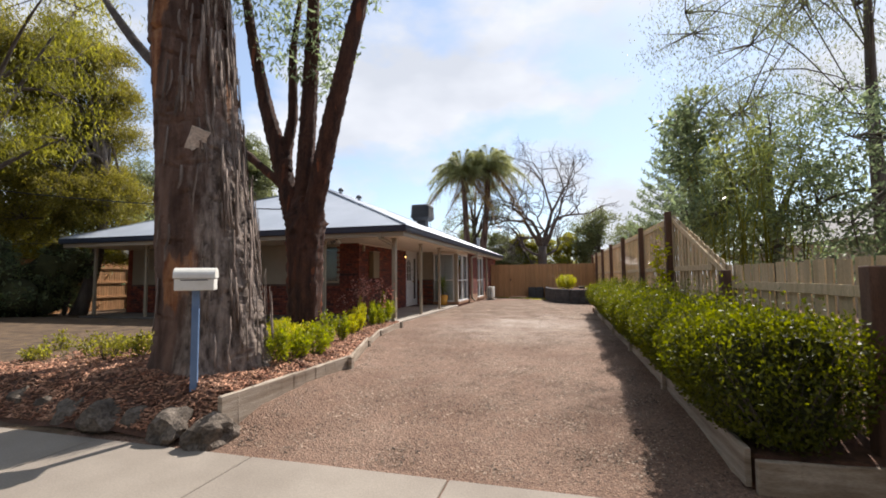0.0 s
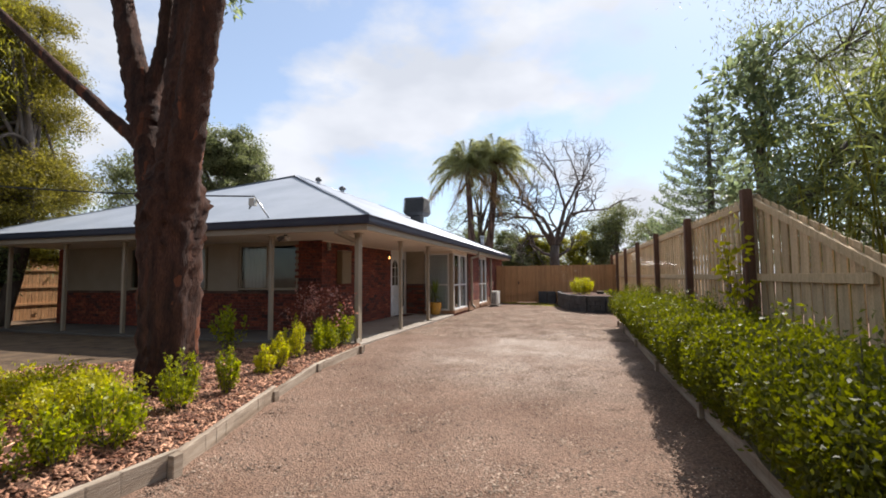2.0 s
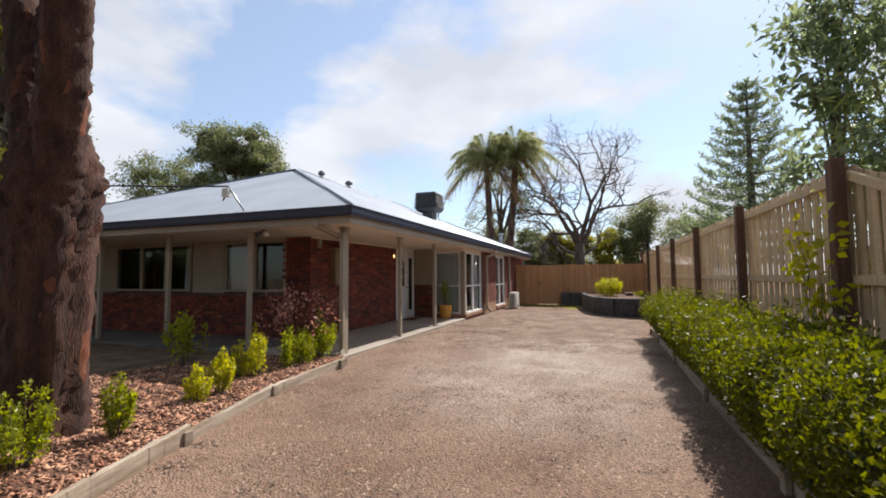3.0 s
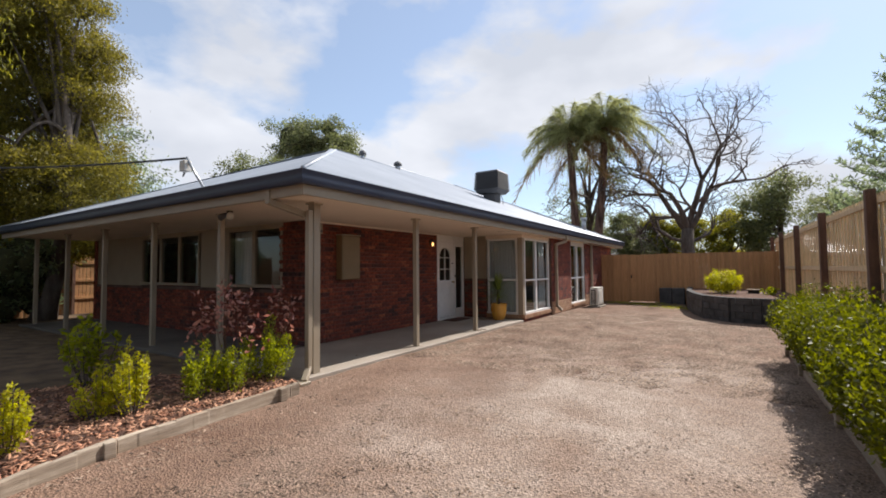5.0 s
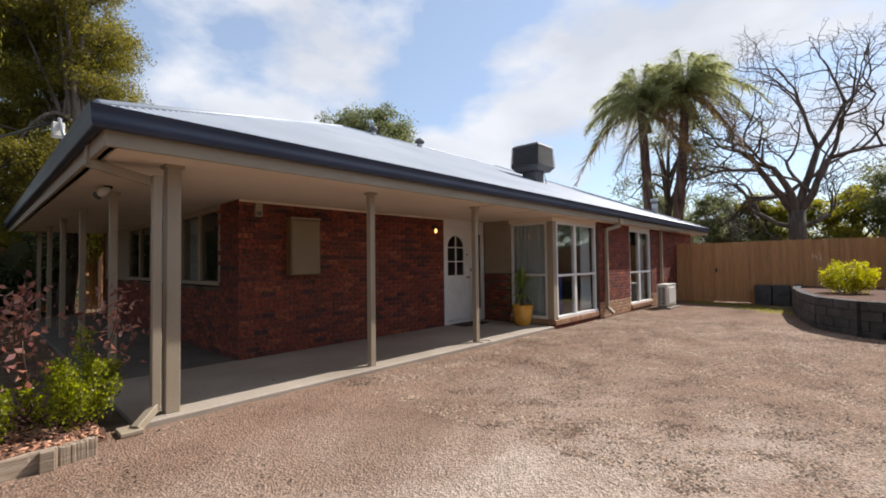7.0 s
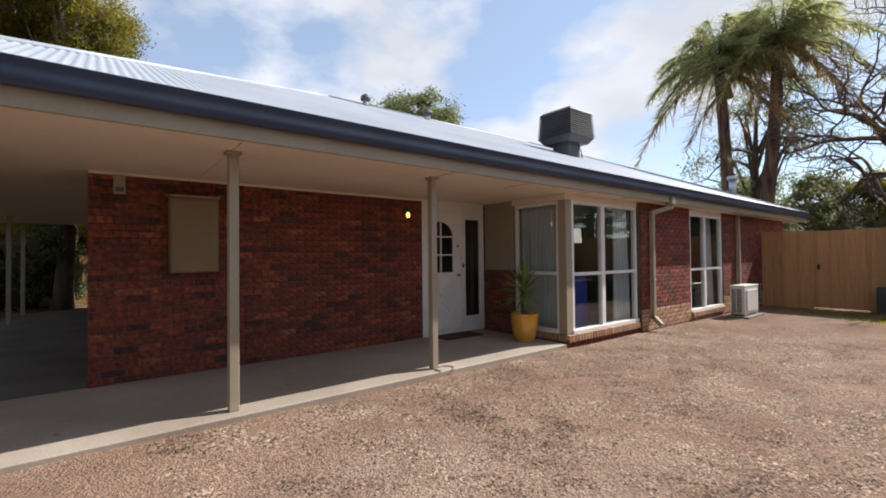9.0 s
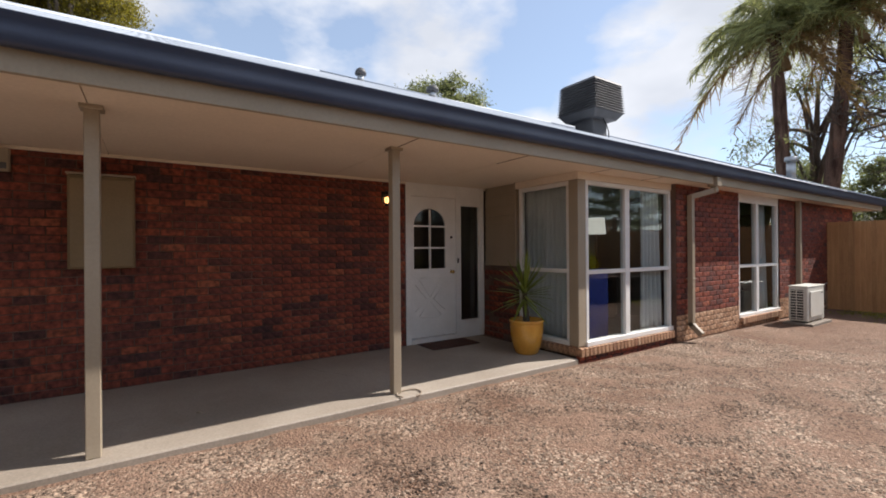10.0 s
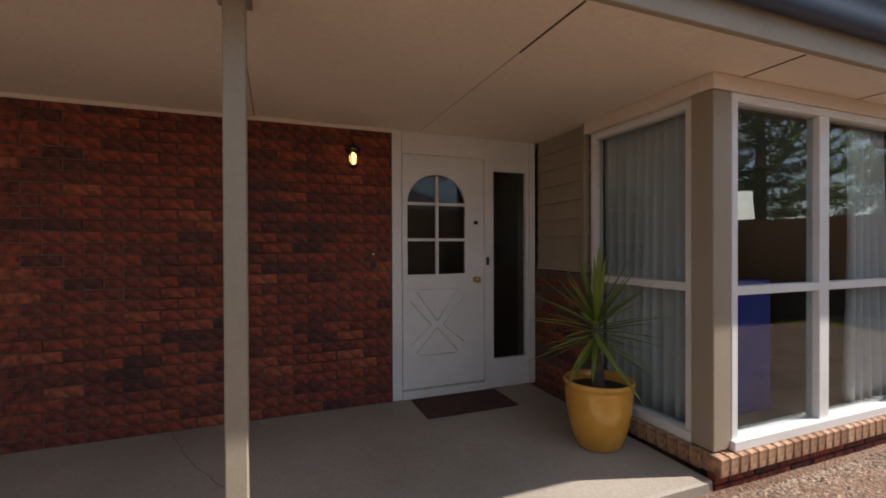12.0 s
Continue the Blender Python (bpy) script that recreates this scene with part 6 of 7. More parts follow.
def build_wall_fittings():
    t = thing("meter_box", "beige painted steel meter box on the brick wall", "meter box")
    body = box("body", WX, WX + 0.17, 14.58, 15.13, 1.55, 2.5, METERPAINT, t, "", 0.008)
    box("door", WX + 0.171, WX + 0.186, 14.595, 15.115, 1.565, 2.47, METERPAINT, t, "", 0.006)
    box("drip_cap", WX, WX + 0.2, 14.57, 15.14, 2.501, 2.52, CREAM, t, "", 0.004)
    t = thing("sensor_box", "small beige box high on the brick corner", "sensor")
    box("case", WX, WX + 0.07, 14.03, 14.15, 2.5, 2.72, CREAM, t, "", 0.01)
    box("lens", WX + 0.071, WX + 0.08, 14.05, 14.13, 2.52, 2.58, PLASTIC, t, "", 0.004)
    # lantern
    t = thing("wall_lamp", "lit black lantern on the brick beside the door", "wall lamp")
    y, z = 18.13, 2.44
    box("back_plate", WX, WX + 0.02, y - 0.04, y + 0.04, z - 0.02, z + 0.14, BLACK, t, "", 0.004)
    tube("arm", [(WX + 0.02, y, z + 0.12), (WX + 0.07, y, z + 0.15), (WX + 0.1, y, z + 0.13)], 0.008, BLACK, t, "", 8)
    tube("roof", [(WX + 0.1, y, z + 0.085), (WX + 0.1, y, z + 0.1), (WX + 0.1, y, z + 0.135)], [0.075, 0.07, 0.012], BLACK, t, "", 6)
    for k in range(6):
        a = k * math.pi / 3 + 0.5
        dx, dy = math.cos(a), math.sin(a)
        tube("bar", [(WX + 0.1 + 0.06 * dx, y + 0.06 * dy, z + 0.085), (WX + 0.1 + 0.042 * dx, y + 0.042 * dy, z - 0.05)], 0.005, BLACK, t, "", 5)
    tube("base", [(WX + 0.1, y, z - 0.05), (WX + 0.1, y, z - 0.065), (WX + 0.1, y, z - 0.085)], [0.045, 0.04, 0.01], BLACK, t, "", 6)
    tube("bulb", [(WX + 0.1, y, z - 0.045), (WX + 0.1, y, z - 0.02), (WX + 0.1, y, z + 0.03), (WX + 0.1, y, z + 0.06)], [0.012, 0.027, 0.031, 0.01], BULB, t, "glowing warm bulb", 12)
    t = thing("doorbell", "small dark doorbell button on the brick", "doorbell")
    box("plate", WX, WX + 0.015, 18.3, 18.34, 1.49, 1.56, BLACK, t, "", 0.004)
    tube("button", [(WX + 0.015, 18.32, 1.62), (WX + 0.022, 18.32, 1.62)], 0.01, UNITWHITE, t, "pale button", 10)
    t = thing("flood_light", "small twin flood light under the front eave", "flood light")
    tube("base", [(-6.6, 12.15, CEIL - 0.03), (-6.6, 12.15, CEIL)], 0.05, BLACK, t, "", 12)
    for s in (-1, 1):
        tube("head", [(-6.6 + 0.04 * s, 12.15, CEIL - 0.05), (-6.6 + 0.09 * s, 12.1, CEIL - 0.08), (-6.6 + 0.15 * s, 12.06, CEIL - 0.12)], [0.03, 0.05, 0.055], PLASTIC if s < 0 else UNITWHITE, t, "", 12)
    # small tap pipe on the far wall
    tube("tap_pipe", [(FX + 0.05, 29.1, 0.35), (FX + 0.05, 29.1, 0.8), (FX + 0.1, 29.1, 0.84)], 0.014, STEEL).name = "garden_tap"
    tagged(bpy.data.objects["garden_tap"], "thin steel tap pipe on the brick wall", "tap")


def build_ac():
    t = thing("air_conditioner", "off-white outdoor air-conditioner unit on a slab", "air conditioner")
    x0, x1, y0, y1, z0, z1 = -4.27, -3.96, 26.0, 26.95, 0.24, 0.92
    box("plinth", x0 - 0.08, x1 + 0.1, y0 - 0.08, y1 + 0.1, 0.1, 0.215, CONCRETE, t, "pale concrete pad", 0.01)
    for y in (y0 + 0.12, y1 - 0.12):
        box("foot", x0 + 0.02, x1 - 0.02, y - 0.03, y + 0.03, 0.215, 0.24, BLACK, t, "", 0.003)
    box("body", x0, x1, y0, y1, z0, z1, UNITWHITE, t, "", 0.02)
    coil = box("coil", x0 + 0.03, x1 - 0.05, y0 - 0.004, y0 - 0.001, z0 + 0.04, z1 - 0.05, BLACK, t, "dark coil", 0)
    for k in range(11):
        z = z0 + 0.06 + k * 0.054
        box("slat", x0 + 0.025, x1 - 0.045, y0 - 0.016, y0 - 0.0045, z, z + 0.016, UNITWHITE, coil, "", 0.002)
    for x in (x0 + 0.025, x0 + 0.13, x1 - 0.06):
        box("slat_post", x, x + 0.014, y0 - 0.02, y0 - 0.0165, z0 + 0.04, z1 - 0.05, UNITWHITE, coil, "", 0.001)
    box("front_panel", x1 + 0.001, x1 + 0.022, y0 + 0.1, y1 - 0.12, z0 + 0.08, z1 - 0.08, UNITWHITE, t, "", 0.012)
    box("top_cover", x0 - 0.008, x1 + 0.008, y0 - 0.008, y1 + 0.008, z1 + 0.001, z1 + 0.025, UNITWHITE, t, "", 0.008)
    box("badge", x1 + 0.0225, x1 + 0.024, y1 - 0.25, y1 - 0.17, z1 - 0.14, z1 - 0.12, PLASTIC, t, "", 0)


def build_pot():
    t = thing("potted_yucca", "spiky green yucca in a mustard glazed pot", "potted plant")
    x, y, z = -5.27, 19.66, FLOOR
    prof = [(0.14, 0.0), (0.165, 0.02), (0.2, 0.14), (0.228, 0.28), (0.236, 0.4), (0.236, 0.44), (0.245, 0.445), (0.247, 0.47), (0.238, 0.478), (0.222, 0.472), (0.214, 0.43), (0.21, 0.4)]
    n, sides = len(prof), 48
    a = np.linspace(0, 2 * np.pi, sides, endpoint=False)
    v = np.array([[x + r * math.cos(q), y + r * math.sin(q), z + h] for r, h in prof for q in a])
    i, j = np.meshgrid(np.arange(n - 1), np.arange(sides), indexing="ij")
    f = np.stack([i * sides + j, i * sides + (j + 1) % sides, (i + 1) * sides + (j + 1) % sides, (i + 1) * sides + j], -1).reshape(-1, 4)
    pot = npart("pot", v, f, GLAZE, t, "mustard-yellow glazed pot", True)
    bm = bmesh.new()
    bmesh.ops.create_circle(bm, cap_ends=True, segments=32, radius=0.213, matrix=Matrix.Translation((x, y, z + 0.41)))
    part("soil", bm, SOIL, pot, "dark soil")
    tube("stem", [(x, y, z + 0.38), (x - 0.01, y, z + 0.55), (x - 0.03, y - 0.01, z + 0.72), (x - 0.03, y, z + 0.86)], [0.05, 0.04, 0.035, 0.03], GREYBARK, t, "", 12, 0.04)
    rng = np.random.RandomState(31)
    for k in range(64):
        az, el = k * 2.4 + rng.uniform(-0.3, 0.3), np.interp(k, [0, 15, 63], [-0.5, 0.05, 1.45]) + rng.uniform(-0.12, 0.12)
        L = rng.uniform(0.42, 0.58)
        z0 = z + np.interp(k, [0, 63], [0.74, 0.95])
        d = np.array([math.cos(az) * math.cos(el), math.sin(az) * math.cos(el), math.sin(el)])
        s = np.array([-math.sin(az), math.cos(az), 0])
        up = np.cross(d, s)
        vs = []
        for u, w in ((0, 0.011), (0.2, 0.017), (0.5, 0.017), (0.8, 0.010), (1.0, 0.001)):
            c = np.array([x - 0.03, y, z0]) + d * L * u - np.array([0, 0, 1]) * (0.16 * max(0, math.cos(el)) * u * u * L)
            vs += [c - s * w - up * w * 0.4, c, c + s * w - up * w * 0.4]
        fs = [(3 * q + e, 3 * q + e + 1, 3 * q + e + 4, 3 * q + e + 3) for q in range(4) for e in (0, 1)]
        npart("leaf", vs, fs, YUCCA_LEAF, t, "", True)


def build_small():
    t = thing("doormat", "dark red-brown coir doormat on the concrete", "doormat")
    bm = bmesh.new()
    cube(bm, -6.6, -6.14, 18.66, 19.52, FLOOR + 0.001, FLOOR + 0.018)
    bevel(bm, 0.006)
    part("mat", bm, MAT_RUG, t)
    crack = [(-6.65, 16.74), (-6.5, 16.79), (-6.35, 16.85), (-6.22, 16.89), (-6.09, 16.95), (-5.95, 17.01), (-5.83, 17.09), (-5.7, 17.15), (-5.61, 17.22)]
    vs = []
    for k, (x, y) in enumerate(crack):
        w = 0.001 + 0.0012 * (k % 2)
        vs += [(x - w, y + w, FLOOR + 0.0015), (x + w, y - w, FLOOR + 0.0015)]
    tagged(npart("trim_floor_crack", vs, [(2 * k, 2 * k + 1, 2 * k + 3, 2 * k + 2) for k in range(len(crack) - 1)], BLACK, None, "thin dark crack across the concrete floor"), "", "crack", kind="structure")
    t = thing("hose_end", "pale cord lying round the post foot", "cord")
    a = np.linspace(0, 5.4, 30)
    tube("cord", np.stack([-4.68 + 0.11 * np.cos(a), 17.45 + 0.09 * np.sin(a) * (1 + 0.15 * a), np.full(30, FLOOR + 0.012)], -1), 0.008, SLEEPER, t, "", 6)
    rng = np.random.RandomState(6)
    for k in range(3):
        y = (15.6, 20.0, 13.6)[k]
        tagged(tube("fallen_leaf", [(-5.35 + k * 0.1, y, FLOOR + 0.004), (-5.32 + k * 0.1, y + 0.02, FLOOR + 0.008), (-5.29 + k * 0.1, y + 0.05, FLOOR + 0.004)], [0.004, 0.012, 0.002], SLEEPER), "pale dry leaf on the concrete floor", "leaf", "fallen leaves")
    # indoors, seen through the bay
    t = thing("table_lamp", "table lamp with white drum shade on dark stand", "lamp")
    x, y = -6.6, 23.0
    tube("shade", [(x, y, 2.02), (x, y, 2.36)], [0.19, 0.165], SHADE_LIT, t, "white lit drum shade", 24)
    tube("stem", [(x, y, 1.15), (x, y, 1.2), (x, y, 1.5), (x, y, 2.05)], [0.1, 0.03, 0.02, 0.015], TIMBER, t, "", 12)
    t = thing("side_cabinet", "dark timber side cabinet under the lamp", "cabinet")
    box("carcass", x - 0.3, x + 0.3, y - 0.25, y + 0.25, 0.3, 1.13, TIMBER, t, "", 0.01)
    box("top", x - 0.33, x + 0.33, y - 0.28, y + 0.28, 1.131, 1.15, TIMBER, t, "", 0.005)
    t = thing("armchair", "deep blue cloth-covered high-backed chair indoors", "chair")
    bm = bmesh.new()
    cube(bm, -5.76, -5.32, 20.92, 21.36, 0.55, 0.72)
    bevel(bm, 0.04, 2)
    part("seat", bm, BLUECLOTH, t)
    bm = bmesh.new()
    cube(bm, -5.31, -5.18, 20.88, 21.4, 0.3, 1.4)
    bevel(bm, 0.04, 2)
    part("backrest", bm, BLUECLOTH, t)
    box("skirt", -5.75, -5.33, 20.93, 21.35, 0.3, 0.549, BLUECLOTH, t, "", 0.01)


build_downpipes()
build_cooler()
build_roof_bits()
build_wall_fittings()
build_ac()
build_pot()
build_small()

# ---- boundary on the far side of the front yard ----


def build_left_fence():
    root = thing("paling_fence", "old orange-brown paling fence beyond the yard", "fence")
    X = -20.0
    for y in np.arange(7.0, 30, 2.4):
        box("post", X + 0.02, X + 0.12, y - 0.05, y + 0.05, 0.1, 2.35, POSTWOOD, root, "", 0.006)
    for z in (0.75, 1.4, 2.05):
        box("rail", X + 0.001, X + 0.04, 5.2, 30.4, z, z + 0.09, PALING_FAR, root, "", 0.004)
    rng = np.random.RandomState(15)
    y = 5.0
    while y < 30.6:
        box("paling", X - 0.016, X, y, y + 0.1, 0.12, 2.4 + rng.uniform(-0.02, 0.02), PALING_FAR, root, "", 0)
        y += 0.116


def far_house(name, label, x0, x1, y0, y1, zw, zr, roof_mat, wall_mat):
    t = thing(name, label, "house")
    box("wall", x0 + 0.4, x1 - 0.4, y0 + 0.4, y1 - 0.4, 0.1, zw, wall_mat, t, "", 0)
    bm = bmesh.new()
    cx = (x0 + x1) / 2
    h = min(x1 - x0, y1 - y0) / 2
    e = [bm.verts.new(p) for p in ((x0, y0, zw), (x1, y0, zw), (x1, y1, zw), (x0, y1, zw))]
    if x1 - x0 > y1 - y0:
        r = [bm.verts.new((x0 + h, (y0 + y1) / 2, zr)), bm.verts.new((x1 - h, (y0 + y1) / 2, zr))]
        for q in ((e[0], e[1], r[1], r[0]), (e[1], e[2], r[1]), (e[2], e[3], r[0], r[1]), (e[3], e[0], r[0]), tuple(e[::-1])):
            bm.faces.new(q)
    else:
        r = [bm.verts.new((cx, y0 + h, zr)), bm.verts.new((cx, y1 - h, zr))]
        for q in ((e[0], e[1], r[0]), (e[1], e[2], r[1], r[0]), (e[2], e[3], r[1]), (e[3], e[0], r[0], r[1]), tuple(e[::-1])):
            bm.faces.new(q)
    part("roof", bm, roof_mat, t)
    box("fascia", x0 - 0.02, x1 + 0.02, y0 - 0.03, y0, zw - 0.16, zw + 0.02, WHITE, t, "", 0)
    for k in range(3):
        x = x0 + 1.2 + k * (x1 - x0 - 2.4) / 2.5
        box("window", x, x + 1.1, y0 + 0.37, y0 + 0.399, 1.1, 2.1, BLACK, t, "dark window", 0)


build_left_fence()
far_house("neighbour_house", "house with grey tiled roof beyond the yard fence", -36, -23, 8, 22, 2.7, 5.2, TILE, BRICK)
far_house("neighbour_house", "house with grey tiled roof behind the back fence", -13, -1.5, 47, 56, 2.8, 5.0, TILE, CREAM)
far_house("neighbour_house", "low house with dark roof behind the back fence", 0.0, 9.0, 46, 54, 2.6, 4.2, NAVY, CREAM)
far_house("neighbour_house", "pale house over the side fence", 9.5, 19, 16, 30, 2.8, 5.0, TILE, CREAM)
# never in view: added behind the start to close off low skylight
far_house("neighbour_house", "unseen house added across the street behind the walker", -12, 4, -34, -24, 2.8, 5.2, TILE, CREAM)

# ---- trees ----


def ring_spots(cx, cy, z0, z1, r0, r1, n, size, seed):
    """Crown parts stacked from z0 to z1, the outline uneven."""
    rng = np.random.RandomState(seed)
    out = []
    for k in range(n):
        s = k / max(n - 1, 1)
        a = rng.rand() * 6.28
        rad = (r0 + (r1 - r0) * s) * rng.uniform(0.35, 1.0)
        out.append(((cx + rad * math.cos(a), cy + rad * math.sin(a), z0 + (z1 - z0) * s), size * rng.uniform(0.75, 1.25)))
    return out


# dense olive tree beyond the front yard
broad_tree("cypress_tree", "tall dense olive-green tree beyond the front yard", (-18.5, 13.0, 0.2), 12, 0.22,
           ring_spots(-18.9, 13.0, 2.6, 11.4, 2.5, 0.9, 34, 1.15, 1), 190000, 0.09, CYPRESS_LEAF, GREYBARK, 101, droop=0.3, width=0.035, sub=24, tight=0.17)
broad_tree("cypress_tree", "dense olive-green tree beside the yard fence", (-22.5, 10.5, 0.2), 13, 0.35,
           ring_spots(-22.5, 10.5, 2.8, 12.5, 3.2, 1.5, 26, 1.5, 2), 120000, 0.11, CYPRESS_LEAF, GREYBARK, 102, droop=0.3, width=0.05, sub=20, tight=0.17, heart=0.0)
broad_tree("gum_tree", "spreading gum tree with drooping leaves over the yard", (-16.5, 8.5, 0.2), 11, 0.22,
           ring_spots(-15.5, 8.5, 5.0, 10.5, 3.2, 3.0, 14, 1.3, 3), 17000, 0.17, OLIVE_LEAF, GREYBARK, 103, droop=1.2, width=0.03, sub=10)
broad_tree("gum_tree", "dark leafy gum tree beyond the yard fence", (-24, 15.5, 0.2), 9, 0.3,
           ring_spots(-24, 15.5, 2.0, 8.0, 3.0, 2.0, 14, 1.7, 4), 16000, 0.2, DARK_LEAF, GREYBARK, 104, droop=0.4, width=0.07, sub=9)
broad_tree("gum_tree", "round-headed gum tree rising behind the roof", (-31, 36, 0.2), 15.5, 0.4,
           ring_spots(-31, 36, 8.8, 14.2, 5.0, 3.2, 22, 1.9, 5), 34000, 0.26, GUM_LEAF, GREYBARK, 105, droop=0.3, width=0.1, sub=14, tight=0.18, heart=0.38)
broad_tree("gum_tree", "far grey-green gum tree behind the roof", (-42, 38, 0.2), 14, 0.4,
           ring_spots(-42, 38, 8.0, 13.4, 4.4, 3.0, 14, 2.0, 6), 12000, 0.3, GUM_LEAF, GREYBARK, 106, droop=0.3, width=0.11, sub=9)
# bushes added before the yard fence in place of the shade lying on it
for i, (x, y, r) in enumerate(((-18.6, 8.2, 1.5), (-18.9, 10.6, 1.5), (-18.7, 18.0, 1.4), (-18.8, 20.8, 1.5), (-18.9, 12.7, 1.4), (-18.8, 23.3, 1.5), (-18.8, 25.8, 1.5))):
    broad_tree("shade_bush", "dense dark bush standing in for shade on the yard fence", (x, y, 0.2), 3.2, 0.09,
               ring_spots(x, y, 0.7, 2.6, r * 0.7, r * 0.5, 9, r * 0.5, 90 + i), 6000, 0.16, DARK_LEAF, GREYBARK, 190 + i, droop=0.2, width=0.07, sub=9, heart=0.75)
# behind the back fence
for i, (x, y, h, r, m) in enumerate(((-15, 47, 7.5, 2.6, DARK_LEAF), (-9.5, 45, 6.6, 2.3, GUM_LEAF), (-5.5, 44, 6.4, 2.3, GUM_LEAF), (-3.2, 45, 6.0, 1.9, OLIVE_LEAF), (0.6, 44.5, 6.0, 2.1, OLIVE_LEAF), (3.6, 43, 7.8, 2.6, GUM_LEAF), (8.5, 52, 8.0, 3.0, GUM_LEAF))):
    broad_tree("gum_tree", "leafy gum tree behind the back fence", (x, y, 0.3), h, 0.2,
               ring_spots(x, y, h * 0.26, h * 0.88, r, r * 0.6, 15, r * 0.44, 20 + i), 17000, 0.18, m, GREYBARK, 120 + i, droop=0.4, width=0.07, sub=11)
broad_tree("gum_tree", "thin wispy gum tree behind the palms", (-7.6, 40, 0.3), 11, 0.26,
           ring_spots(-6.8, 40, 5.0, 10.0, 4.2, 2.6, 15, 1.1, 40), 4600, 0.2, GUM_LEAF, GREYBARK, 140, droop=0.8, width=0.05, sub=7, fork=0.25)
# over the side fence
broad_tree("gum_tree", "tall slender gum tree behind the side fence", (7.35, 12.3, 0.3), 13, 0.17,
           ring_spots(6.0, 12.2, 5.6, 12.0, 3.0, 2.4, 24, 1.0, 50), 30000, 0.1, GUM_LEAF, GREYBARK, 150, droop=1.2, width=0.02, sub=16, fork=0.45, tight=0.26, thick=0.08)
broad_tree("broadleaf_tree", "broad-leaved tree behind the side fence", (3.9, 13.8, 0.3), 7, 0.09,
           ring_spots(3.75, 13.7, 2.8, 6.4, 0.95, 0.25, 13, 0.62, 51), 1700, 0.2, DARK_LEAF, GREYBARK, 151, droop=0.1, width=0.09, sub=7)
broad_tree("broadleaf_tree", "dark bushy tree behind the side fence", (6.3, 9.4, 0.3), 5.5, 0.15,
           ring_spots(6.2, 9.2, 1.8, 4.6, 1.9, 1.2, 14, 0.95, 52), 9500, 0.11, DARK_LEAF, GREYBARK, 152, droop=0.5, width=0.045, sub=9)
broad_tree("broadleaf_tree", "dark bushy tree behind the side fence", (4.9, 12.2, 0.3), 5.6, 0.15,
           ring_spots(4.8, 12.2, 1.8, 5.0, 1.4, 0.9, 14, 0.9, 53), 8000, 0.11, DARK_LEAF, GREYBARK, 153, droop=0.5, width=0.045, sub=9)
broad_tree("broadleaf_tree", "dark bushy tree beside the footpath", (8.0, 6.2, 0.3), 5.2, 0.15,
           ring_spots(8.0, 6.2, 1.4, 4.4, 1.9, 1.2, 12, 1.0, 54), 8000, 0.12, DARK_LEAF, GREYBARK, 154, droop=0.5, width=0.05, sub=9)
# three unseen trees behind the start, added to cut skylight on street-facing sides
broad_tree("gum_tree", "unseen tree behind the walker, added to block skylight", (-9, -9, 0), 11, 0.3,
           ring_spots(-9, -9, 3.5, 10, 4.2, 3.0, 16, 2.0, 55), 20000, 0.28, GUM_LEAF, GREYBARK, 155, droop=0.6, width=0.09, sub=8, heart=0.75)
broad_tree("gum_tree", "unseen tree behind the walker, added to block skylight", (-2, -9, 0), 10, 0.3,
           ring_spots(-2, -9, 2.5, 9, 4.0, 3.0, 16, 2.0, 57), 20000, 0.28, GUM_LEAF, GREYBARK, 157, droop=0.6, width=0.09, sub=8, heart=0.75)
broad_tree("gum_tree", "unseen tree behind the walker, added to block skylight", (6, -9, 0), 11, 0.3,
           ring_spots(6, -9, 3.5, 10, 4.2, 3.0, 16, 2.0, 56), 20000, 0.28, DARK_LEAF, GREYBARK, 156, droop=0.6, width=0.09, sub=8, heart=0.75)


def build_bamboo():
    t = thing("bamboo_clump", "arching yellow-green bamboo behind the side fence", "bamboo")
    rng = np.random.RandomState(61)
    canes, pts = [], []
    for k in range(36):
        a = rng.rand() * 6.28
        bx, by = 4.1 + rng.uniform(-0.6, 0.6), 11.6 + rng.uniform(-1.8, 1.6)
        h, out = rng.uniform(3.6, 5.4), rng.uniform(0.3, 1.1)
        p = curve_path((bx, by, 0.2), (bx + out * math.cos(a), by + out * math.sin(a), h), 0, 9, (-0.2 * math.cos(a), -0.2 * math.sin(a), 0.35))
        canes.append(tube_arrays(p, np.linspace(0.018, 0.006, 9), 5))
        m = 90
        s = 0.4 + 0.6 * rng.rand(m)
        c = np.stack([np.interp(s, np.linspace(0, 1, 9), p[:, q]) for q in range(3)], -1)
        pts.append(c + rng.randn(m, 3) * 0.14)
    tagged(npart("canework", *joined(canes), OLIVE_LEAF, t, "", True), kind="stuff")
    npart("foliage", *leaf_arrays(np.vstack(pts), 0.26, 0.026, rng, 0.6), BAMBOO_LEAF, t)


